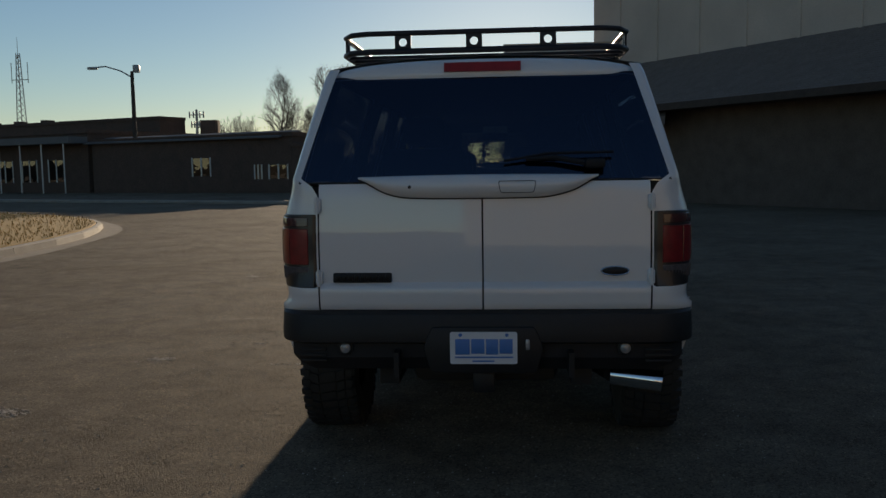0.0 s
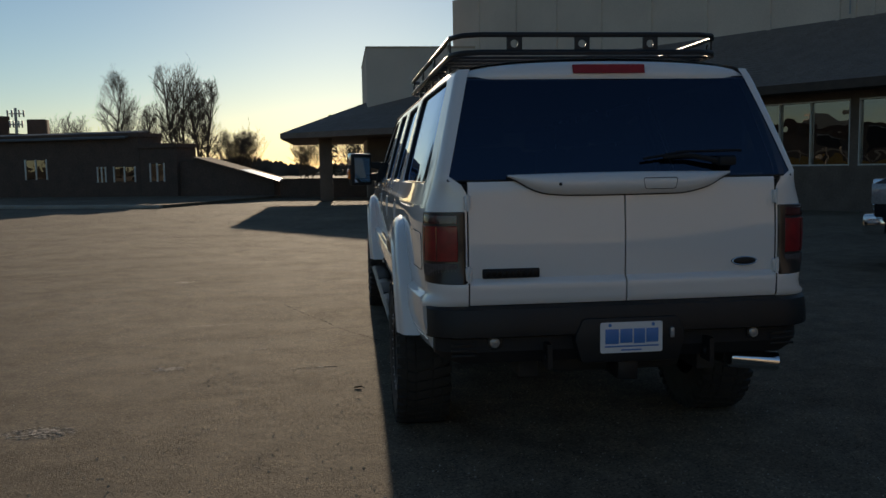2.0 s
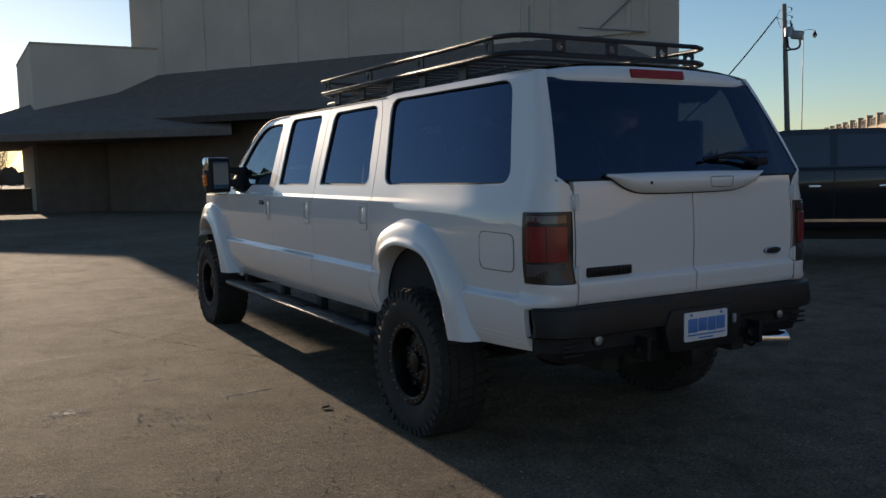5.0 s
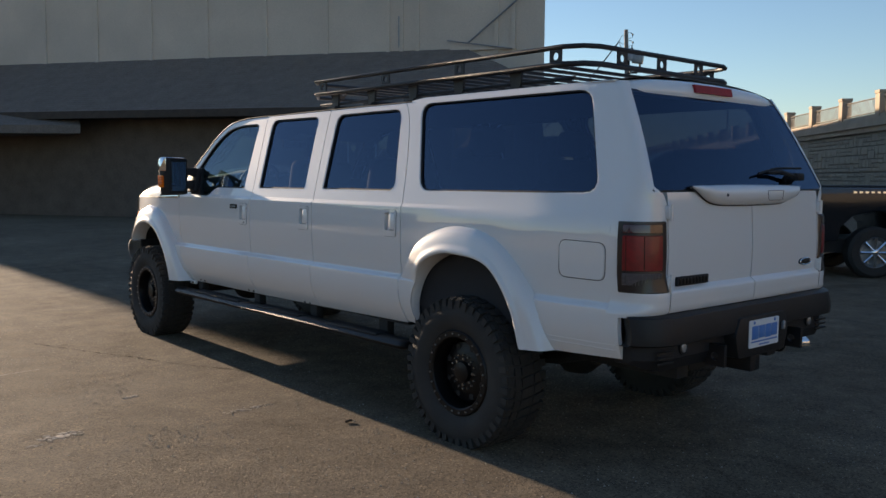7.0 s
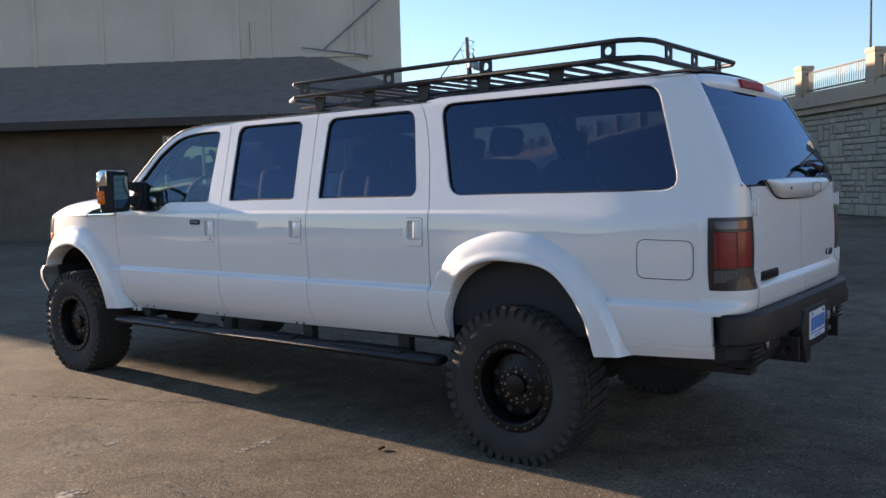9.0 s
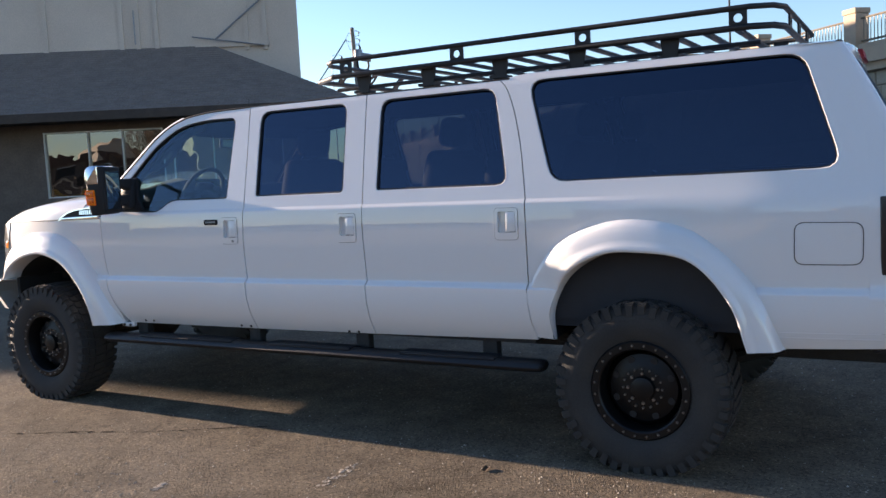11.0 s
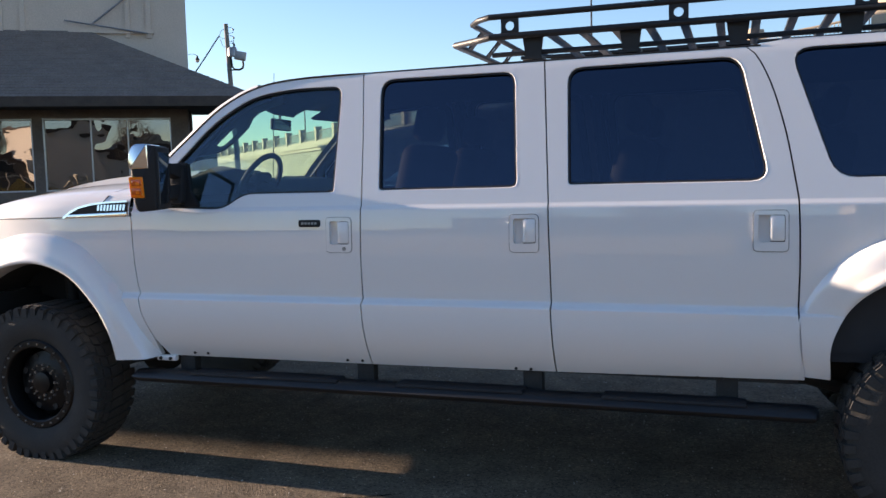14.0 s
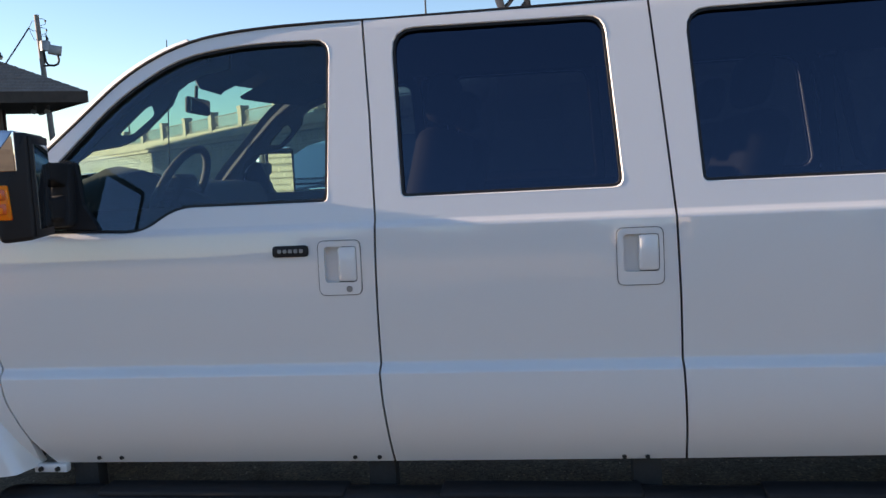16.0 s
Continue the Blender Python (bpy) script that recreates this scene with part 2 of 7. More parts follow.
M_KERB = mat("kerb_concrete", (0.38, 0.35, 0.30), 0.85, 0, 0.0, 2, second=(0.28, 0.25, 0.21), fine=0.15, bump=0.3, bump_scale=60)
M_GUTTER = mat("gutter_concrete", (0.25, 0.215, 0.17), 0.9, 0, 0.0, 3, second=(0.19, 0.16, 0.125), fine=0.15, bump=0.3, bump_scale=60)
M_NAVY = mat("dark_car_paint", (0.010, 0.013, 0.018), 0.25, 0, 0.2, 3, coat=0.4)
M_GRAVEL = mat("loose_gravel", (0.42, 0.37, 0.29), 0.38, 0, 0.0, 9, second=(0.20, 0.165, 0.125), spec=0.9)
M_LEAF = mat("dead_leaf", (0.10, 0.06, 0.03), 0.8, 0, 0.4, 40)
M_CHIP = mat("pale_mortar", (0.46, 0.40, 0.33), 0.9, 0, 0.0, 14, second=(0.22, 0.18, 0.14), fine=0.25, bump=0.5, bump_scale=40)
M_CRACK = mat("open_crack", (0.012, 0.011, 0.010), 0.95, 0, 0.3, 9, spec=0.0)
M_WIRE = mat("black_cable", (0.02, 0.02, 0.02), 0.7, 0, 0.2, 5)

# ---------------------------------------------------------------- mesh tools
SHIFT = {}


def thing(name, at, label, category, group="", kind="", turn=0.0, shift=(0, 0, 0)):
    ob = new(name)
    ob.matrix_world = pose(*at, 0, 0, turn)
    ob.empty_display_size = 0.1
    SHIFT[ob.name] = Vector(shift)
    return tagged(ob, label, category, group, kind)


def mesh_of(bm, name, material, smooth=40.0, merge=True):
    if merge:
        bmesh.ops.remove_doubles(bm, verts=bm.verts[:], dist=1e-5)
        bmesh.ops.recalc_face_normals(bm, faces=bm.faces[:])
    me = bpy.data.meshes.new(name)
    cos = math.cos(radians(smooth))
    for f in bm.faces:
        f.smooth = smooth > 0
    if smooth > 0:
        for e in bm.edges:
            if len(e.link_faces) == 2 and e.link_faces[0].normal.dot(e.link_faces[1].normal) < cos:
                e.smooth = False
    bm.to_mesh(me)
    bm.free()
    me.materials.append(material)
    return me


def part(name, bm, material, parent, label="", smooth=40.0):
    sh = SHIFT[parent.name]
    if sh.length:
        bmesh.ops.translate(bm, vec=-sh, verts=bm.verts[:])
    ob = new(name, mesh_of(bm, name, material, smooth))
    ob.parent = parent
    SHIFT[ob.name] = sh
    return tagged(ob, label)


def solo(name, bm, material, label, category="", group="", kind="", smooth=40.0):
    """A thing that is one mesh, built in world coordinates."""
    ob = new(name, mesh_of(bm, name, material, smooth))
    SHIFT[ob.name] = Vector((0, 0, 0))
    return tagged(ob, label, category, group, kind)


def box(bm, lo, hi, bevel=0.0, seg=2, m=None):
    r = bmesh.ops.create_cube(bm, size=1.0)
    vs = r["verts"]
    lo, hi = Vector(lo), Vector(hi)
    for v in vs:
        v.co = Vector((lo[i] + (v.co[i] + 0.5) * (hi[i] - lo[i]) for i in range(3)))
    if bevel > 0:
        es = {e for v in vs for e in v.link_edges}
        out = bmesh.ops.bevel(bm, geom=list(es), offset=bevel, segments=seg, affect="EDGES", profile=0.5)
        vs = list({v for f in out["faces"] for v in f.verts} | {v for v in vs if v.is_valid})
    if m is not None:
        bmesh.ops.transform(bm, matrix=m, verts=vs)
    return bm


def boxed(lo, hi, bevel=0.0, seg=2, m=None):
    return box(bmesh.new(), lo, hi, bevel, seg, m)


def tube(bm, pts, radii, n=8, cap=True):
    pts = [Vector(p) for p in pts]
    if not hasattr(radii, "__len__"):
        radii = [radii] * len(pts)
    rings, ref = [], None
    for i, p in enumerate(pts):
        d = (pts[min(i + 1, len(pts) - 1)] - pts[max(i - 1, 0)]).normalized()
        if ref is None or abs(ref.dot(d)) > 0.97:
            ref = Vector((0, 0, 1)) if abs(d.z) < 0.9 else Vector((1, 0, 0))
        a = d.cross(ref).normalized()
        b = d.cross(a).normalized()
        ref = a.cross(d)
        rings.append([bm.verts.new(p + radii[i] * (math.cos(2 * math.pi * k / n) * a + math.sin(2 * math.pi * k / n) * b)) for k in range(n)])
    for r0, r1 in zip(rings, rings[1:]):
        for k in range(n):
            bm.faces.new((r0[k], r0[(k + 1) % n], r1[(k + 1) % n], r1[k]))
    if cap and n > 2:
        bm.faces.new(rings[0])
        bm.faces.new(rings[-1][::-1])
    return bm


def tubed(pts, radii, n=8):
    return tube(bmesh.new(), pts, radii, n)


def loft(bm, rings, closed=False, cap=False):
    rows = [[bm.verts.new(p) for p in r] for r in rings]
    for a, b in zip(rows, rows[1:]):
        k = len(a)
        for i in range(k if closed else k - 1):
            bm.faces.new((a[i], a[(i + 1) % k], b[(i + 1) % k], b[i]))
    if cap and closed:
        bm.faces.new(rows[0])
        bm.faces.new(rows[-1][::-1])
    return bm


def lofted(rings, closed=False, cap=False):
    return loft(bmesh.new(), rings, closed, cap)


def prism(poly, put, a, b, bevel=0.0):
    """A polygon (2D) extruded from a to b; put(u, v, w) gives the place."""
    bm = bmesh.new()
    lo = [bm.verts.new(put(u, v, a)) for u, v in poly]
    hi = [bm.verts.new(put(u, v, b)) for u, v in poly]
    n = len(poly)
    f0, f1 = bm.faces.new(lo), bm.faces.new(hi[::-1])
    for i in range(n):
        bm.faces.new((lo[i], hi[i], hi[(i + 1) % n], lo[(i + 1) % n]))
    bmesh.ops.recalc_face_normals(bm, faces=bm.faces[:])
    if bevel:
        bmesh.ops.bevel(bm, geom=list({*f0.edges, *f1.edges}), offset=bevel, segments=2, affect="EDGES", profile=0.5)
    return bm


def spin(profile, centre, axis="x", n=40, start=0.0, end=360.0):
    """Turns (radius, along) round an axis through centre."""
    bm = bmesh.new()
    rings = []
    full = abs(end - start) >= 359.9
    for k in range(n if full else n + 1):
        t = radians(start + (end - start) * k / n)
        c, s = math.cos(t), math.sin(t)
        if axis == "x":
            rings.append([Vector(centre) + Vector((w, r * c, r * s)) for r, w in profile])
        elif axis == "y":
            rings.append([Vector(centre) + Vector((r * c, w, r * s)) for r, w in profile])
        else:
            rings.append([Vector(centre) + Vector((r * c, r * s, w)) for r, w in profile])
    if full:
        rings.append(rings[0])
    loft(bm, rings)
    bmesh.ops.remove_doubles(bm, verts=bm.verts[:], dist=1e-5)
    return bm


def rounded(pts, r, n=4):
    """A polygon with rounded corners; r is one radius or one for each corner."""
    out, k = [], len(pts)
    rs = r if hasattr(r, "__len__") else [r] * k
    for i in range(k):
        p, a, b = Vector(pts[i]), Vector(pts[i - 1]), Vector(pts[(i + 1) % k])
        ri = min(rs[i], 0.45 * (a - p).length, 0.45 * (b - p).length)
        if ri <= 0:
            out.append(tuple(p))
            continue
        p0, p1 = p + (a - p).normalized() * ri, p + (b - p).normalized() * ri
        for j in range(n + 1):
            t = j / n
            q = (1 - t) ** 2 * p0 + 2 * t * (1 - t) * p + t * t * p1
            out.append(tuple(q))
    return out


def inset(poly, d):
    """A polygon drawn in (or out, d < 0) by about d."""
    k = len(poly)
    area = sum(poly[i - 1][0] * poly[i][1] - poly[i][0] * poly[i - 1][1] for i in range(k))
    sgn = 1 if area > 0 else -1
    out = []
    for i in range(k):
        p, a, b = Vector(poly[i]), Vector(poly[i - 1]), Vector(poly[(i + 1) % k])
        t0, t1 = (p - a), (b - p)
        t0 = t0.normalized() if t0.length > 1e-9 else t1.normalized()
        t1 = t1.normalized() if t1.length > 1e-9 else t0
        n0, n1 = Vector((-t0.y, t0.x)) * sgn, Vector((-t1.y, t1.x)) * sgn
        nn = (n0 + n1)
        nn = nn.normalized() if nn.length > 1e-6 else n0
        out.append(tuple(p + nn * d / max(0.5, nn.dot(n0))))
    return out


def smoothed(pts, n=24):
    """n places at even steps along a smooth curve through the points."""
    p = [Vector(q) for q in pts]
    p = [2 * p[0] - p[1]] + p + [2 * p[-1] - p[-2]]
    fine = []
    for i in range(1, len(p) - 2):
        for j in range(12):
            t = j / 12
            fine.append(0.5 * ((2 * p[i]) + (p[i + 1] - p[i - 1]) * t + (2 * p[i - 1] - 5 * p[i] + 4 * p[i + 1] - p[i + 2]) * t * t + (3 * p[i] - p[i - 1] - 3 * p[i + 1] + p[i + 2]) * t ** 3))
    fine.append(p[-2])
    d = [0.0]
    for a, b in zip(fine, fine[1:]):
        d.append(d[-1] + (b - a).length)
    out = []
    for k in range(n):
        s = d[-1] * k / (n - 1)
        i = max(0, min(len(d) - 2, int(np.searchsorted(d, s)) - 1))
        t = (s - d[i]) / max(1e-9, d[i + 1] - d[i])
        out.append(fine[i].lerp(fine[i + 1], min(1, max(0, t))))
    return out


def sstep(a, b, x):
    t = min(1.0, max(0.0, (x - a) / (b - a)))
    return t * t * (3 - 2 * t)

# ---------------------------------------------------------------- ground
def ground_sheet():
    bm = bmesh.new()
    xs = [-1500, -300, -80, -40] + [x * 1.0 for x in range(-20, 21)] + [40, 80, 300, 1500]
    ys = [-1500, -300, -60, -20] + [y * 1.0 for y in range(-8, 33)] + [50, 80, 150, 400, 1500]
    rows = [[bm.verts.new((x, y, 0)) for x in xs] for y in ys]
    for a, b in zip(rows, rows[1:]):
        for i in range(len(xs) - 1):
            bm.faces.new((a[i], a[i + 1], b[i + 1], b[i]))
    return solo("ground", bm, M_ASPHALT, "worn brown-grey asphalt parking lot with cracks and grit", "ground", kind="structure")


ground_sheet()

# ---------------------------------------------------------------- the white six-door vehicle
CX, MIDY = -0.053, 7.0
suv = thing("suv", (CX, MIDY, 0), "lifted white six-door SUV with black roof rack, parked on asphalt", "car", shift=(0, MIDY, 0))


def half_width(y, z):
    """Half the body's width at a height, for a place along its length."""
    a = 1.016 - (1.35 if z < 0.84 else 0.5) * (z - 0.84) ** 2
    b = 0.999 - 0.25 * (z - 1.18) ** 2
    c = 0.977 - 0.27 * (z - 1.375) - 0.03 * (z - 1.375) ** 2 - 3.0 * max(0.0, z - 1.98) ** 2
    w = a + (b - a) * sstep(0.900, 0.932, z)
    f = sstep(0.0, 1.0, (5.4 - y) / 1.0)
    w += (c - w) * sstep(1.350 - 0.12 * f, 1.375 + 0.03 * f, z)
    if y > 9.3:
        w -= 0.16 * (y - 9.3) ** 2
    if y < 4.6:
        w -= 0.10 * (4.6 - y) ** 2
    return w


def skin_normal(y, z, s, fn=half_width):
    e = 0.003
    dy = (fn(y + e, z) - fn(y - e, z)) / (2 * e)
    dz = (fn(y, z + e) - fn(y, z - e)) / (2 * e)
    return Vector((s, -dy, -dz)).normalized()


ZCUTS = [0.62, 0.68, 0.74, 0.80, 0.86, 0.897, 0.905, 0.912, 0.92, 0.927, 0.935, 1.0, 1.08, 1.16, 1.24, 1.30, 1.347, 1.354, 1.362, 1.37, 1.377, 1.45, 1.55, 1.65, 1.75, 1.85, 1.92, 1.98, 2.01]


def skin(name, outline, s, material, parent, holes=(), off=0.0, depth=0.03, label="", fn=half_width, ystep=0.12):
    """A sheet of bodywork: an outline in (y, z) laid on the body's side, with a folded edge."""
    loops = [list(outline)] + [list(h) for h in holes]
    flat = [Vector((p[0], p[1], 0)) for lp in loops for p in lp]
    tris = tessellate_polygon([[Vector((p[0], p[1], 0)) for p in lp] for lp in loops])
    bm = bmesh.new()
    vs = [bm.verts.new(v) for v in flat]
    for t in tris:
        if len(set(t)) == 3:
            try:
                bm.faces.new([vs[i] for i in t])
            except ValueError:
                pass
    y0, y1 = min(p[0] for p in outline), max(p[0] for p in outline)
    for z in ZCUTS:
        bmesh.ops.bisect_plane(bm, geom=bm.verts[:] + bm.edges[:] + bm.faces[:], plane_co=(0, z, 0), plane_no=(0, 1, 0), dist=1e-5)
    y = y0 + ystep
    while y < y1:
        bmesh.ops.bisect_plane(bm, geom=bm.verts[:] + bm.edges[:] + bm.faces[:], plane_co=(y, 0, 0), plane_no=(1, 0, 0), dist=1e-5)
        y += ystep
    bmesh.ops.remove_doubles(bm, verts=bm.verts[:], dist=1e-5)
    for v in bm.verts:
        yy, zz = v.co.x, v.co.y
        v.co = Vector((s * (fn(yy, zz) + off), yy, zz))
    bm.normal_update()
    for f in bm.faces:
        if f.normal.x * s < 0:
            f.normal_flip()
    top = set(bm.faces)
    edges = [e for e in bm.edges if len(e.link_faces) == 1]
    for e in edges:
        e.smooth = False
    r = bmesh.ops.extrude_edge_only(bm, edges=edges)
    for g in r["geom"]:
        if isinstance(g, bmesh.types.BMVert):
            g.co.x -= s * depth
    bm.normal_update()
    normals = []
    for f in bm.faces:
        f.smooth = True
        for lp in f.loops:
            normals.append(skin_normal(lp.vert.co.y, lp.vert.co.z, s, fn) if f in top else f.normal.copy())
    sh = SHIFT[parent.name]
    bmesh.ops.translate(bm, vec=-sh, verts=bm.verts[:])
    me = bpy.data.meshes.new(name)
    bm.to_mesh(me)
    bm.free()
    me.materials.append(material)
    me.normals_split_custom_set([tuple(n) for n in normals])
    ob = new(name, me)
    ob.parent = parent
    SHIFT[ob.name] = sh
    return tagged(ob, label)


def calm_width(y, z):
    """The side's width with its creases ironed out, under the flares."""
    return sum(half_width(y, min(1.3, z + d)) for d in (-0.15, -0.1, -0.05, 0.0, 0.05, 0.1, 0.15)) / 7


def flare_base(y, z):
    return 1.002 - 0.10 * (z - 0.92) ** 2 - 0.16 * max(0.0, y - 9.3) ** 2 - 0.10 * max(0.0, 4.6 - y) ** 2


# openings and outlines of the side, as (y, z)
W1 = [(8.71, 1.378), (8.35, 1.365), (8.24, 1.440), (7.742, 1.440), (7.745, 1.955), (8.02, 1.958), (8.25, 1.929), (8.457, 1.807), (8.71, 1.545)]
W1 = rounded(W1, [0.02, 0.06, 0.06, 0.015, 0.05, 0.1, 0.1, 0.2, 0.03])
W2 = rounded([(7.50, 1.445), (6.832, 1.447), (6.868, 1.972), (7.535, 1.975)], [0.015, 0.03, 0.055, 0.075])
W3 = rounded([(6.595, 1.452), (5.768, 1.452), (5.885, 1.975), (6.618, 1.972)], [0.015, 0.07, 0.07, 0.07])
WQ = rounded([(5.515, 1.457), (4.155, 1.468), (4.325, 1.992), (5.685, 1.996)], [0.08, 0.09, 0.08, 0.09])
G = 0.0035  # half of a panel gap
S12 = [(7.572, 0.597), (7.578, 0.72), (7.586, 0.83), (7.590, 0.90), (7.589, 1.10), (7.585, 1.37), (7.605, 1.70), (7.632, 2.012)]
S23 = [(6.663, 0.606), (6.666, 0.72), (6.670, 0.83), (6.673, 0.90), (6.675, 1.10), (6.682, 1.37), (6.705, 1.70), (6.728, 2.014)]
SQ = [(5.622, 0.624), (5.64, 0.72), (5.65, 0.83), (5.655, 0.92), (5.651, 1.10), (5.652, 1.25)] + [tuple(p) for p in smoothed([(5.656, 1.376), (5.676, 1.50), (5.703, 1.65), (5.745, 1.81), (5.782, 1.91), (5.822, 1.985), (5.858, 2.016)], 16)]
S01 = [(8.745, 0.592), (8.80, 0.69), (8.855, 0.83), (8.884, 0.97), (8.893, 1.10), (8.902, 1.333)]


def moved(seam, d):
    return [(y + d, z) for y, z in seam]


BROW = smoothed([(7.75, 2.0125), (7.95, 2.009), (8.10, 1.998), (8.22, 1.976), (8.34, 1.930), (8.462, 1.854), (8.60, 1.730), (8.756, 1.586), (8.90, 1.43)], 30)
DOOR1 = moved(S12, G) + [(p.x, p.y) for p in BROW] + moved(S01, -G)[::-1]
DOOR2 = moved(S23, G) + moved(S12, -G)[::-1]
DOOR3 = moved(SQ, G) + moved(S23, -G)[::-1]
R_ARCH_IN = smoothed([(5.532, 0.63), (5.528, 0.80), (5.43, 0.975), (5.25, 1.082), (5.06, 1.10), (4.80, 1.055), (4.625, 0.86), (4.552, 0.638)], 54)
R_ARCH_OUT = smoothed([(5.645, 0.64), (5.648, 0.90), (5.50, 1.12), (5.30, 1.225), (5.06, 1.255), (4.78, 1.185), (4.53, 0.94), (4.40, 0.642)], 54)
F_ARCH_IN = smoothed([(10.085, 0.875), (9.985, 0.962), (9.75, 1.055), (9.50, 1.085), (9.27, 1.02), (9.10, 0.86), (9.02, 0.71), (8.99, 0.58)], 54)
F_ARCH_OUT = smoothed([(10.15, 0.92), (10.075, 1.06), (9.87, 1.19), (9.55, 1.247), (9.24, 1.18), (9.01, 0.95), (8.88, 0.74), (8.80, 0.585)], 54)
ra = [(p.x, p.y) for p in R_ARCH_IN]
fa = [(p.x, p.y) for p in F_ARCH_IN]
QUARTER = moved(SQ, -G)[1:] + [(5.80, 2.026), (5.70, 2.04), (4.21, 2.035), (4.172, 1.95), (4.115, 1.8), (4.07, 1.65), (4.05, 1.5), (4.05, 0.872), (3.985, 0.870), (3.985, 0.66), (4.57, 0.645)] + ra[::-1]
FENDER = moved(S01, G)[1:] + [(10.03, 1.318), (10.045, 1.25), (10.07, 1.06), (10.09, 0.89)] + fa + [(8.80, 0.592)]

DOORS = [("front_door", DOOR1, W1, M_CLEAR), ("middle_door", DOOR2, W2, M_TINT), ("rear_door", DOOR3, W3, M_TINT)]
HANDLES = {"front_door": (7.70, 1.233), "middle_door": (6.79, 1.238), "rear_door": (5.762, 1.245)}


def skin_box(y0, y1, z0, z1, s, off, depth, r=0.02, puff=0.0):
    """A rounded plate that follows the body's side."""
    pl = rounded([(y0, z0), (y1, z0), (y1, z1), (y0, z1)], r, 4)
    bm = bmesh.new()
    rim = [Vector((s * (half_width(y, z) + off), y, z)) for y, z in pl]
    back = [Vector((p.x - s * depth, p.y, p.z)) for p in rim]
    cy, cz = (y0 + y1) / 2, (z0 + z1) / 2
    inn = [Vector((p.x + s * puff, p.y + (cy - p.y) * 0.12, p.z + (cz - p.z) * 0.12)) for p in rim]
    rows = [[bm.verts.new(p) for p in r_] for r_ in (back, rim, inn)]
    n = len(pl)
    for a, b in zip(rows, rows[1:]):
        for i in range(n):
            bm.faces.new((a[i], a[(i + 1) % n], b[(i + 1) % n], b[i]))
    bm.faces.new(rows[2])
    return bm


def handle_recess(y, z):
    return rounded([(y - 0.057, z - 0.047), (y + 0.050, z - 0.047), (y + 0.050, z + 0.068), (y - 0.057, z + 0.068)], 0.014)


def door_handle(parent, s, y, z, lock=False):
    """A flush pull handle: bezel round a recess in the door, cup, paddle."""
    rim = rounded([(y - 0.066, z - 0.083), (y + 0.066, z - 0.083), (y + 0.066, z + 0.083), (y - 0.066, z + 0.083)], 0.02)
    skin("door_handle", rim, s, M_PAINT, parent, holes=[inset(handle_recess(y, z), 0.002)], off=0.005, depth=0.006, label="white pull handle bezel", ystep=0.5)
    skin("handle_cup", inset(handle_recess(y, z), -0.004), s, M_PAINT, parent, off=-0.020, depth=0.002, ystep=0.5)
    part("handle_paddle", skin_box(y - 0.053, y + 0.004, z - 0.041, z + 0.064, s, 0.003, 0.020, 0.010, 0.0025), M_PAINT, parent)
    pl = inset(rim, -0.002)
    pts = [Vector((s * (half_width(a, b) + 0.0008), a, b)) for a, b in pl]
    part("handle_gap", tubed(pts + [pts[0], pts[1]], 0.0009, 5), M_SEAL, parent)
    edge = rounded([(y + 0.002, z - 0.0425), (y - 0.0545, z - 0.0425), (y - 0.0545, z + 0.0655), (y - 0.010, z + 0.0655)], [0.001, 0.010, 0.010, 0.001])
    part("paddle_gap", tubed([Vector((s * (half_width(a, b) + 0.0035), a, b)) for a, b in edge], 0.0014, 5), M_SEAL, parent)
    if lock:
        bm = spin([(0.0, 0.0), (0.009, 0.0), (0.010, -0.004 * s), (0.010, -0.012 * s)], (s * (half_width(y, z - 0.066) + 0.008), y - 0.028, z - 0.066), "x", 14)
        part("key_lock", bm, M_GREY, parent)


def window(parent, s, hole, glass, nm="window", seal=0.011):
    hole = inset(hole, -0.005)
    inner = inset(hole, seal)
    lip_out, lip_mid, lip_in = list(inset(hole, -0.001)), list(inset(hole, 0.0015)), list(inset(hole, 0.003))
    part("window_lip", lofted([[Vector((s * (half_width(y, z) + o), y, z)) for y, z in lp + lp[:1]] for lp, o in ((lip_out, 0.0005), (lip_mid, -0.0015), (lip_in, -0.008))]), M_PAINT, parent)
    part_seal = skin("window_seal", inset(hole, -0.002), s, M_SEAL, parent, holes=[inner], off=-0.007, depth=0.02)
    pane = skin(nm, inset(hole, seal - 0.004), s, glass, parent, off=-0.020, depth=0.001, ystep=0.3)
    pane.visible_shadow = False
    skin("window_lining", inset(hole, -0.045), s, M_TRIM, parent, holes=[inset(hole, -0.001)], off=-0.037, depth=0.03, ystep=0.5)
    return part_seal


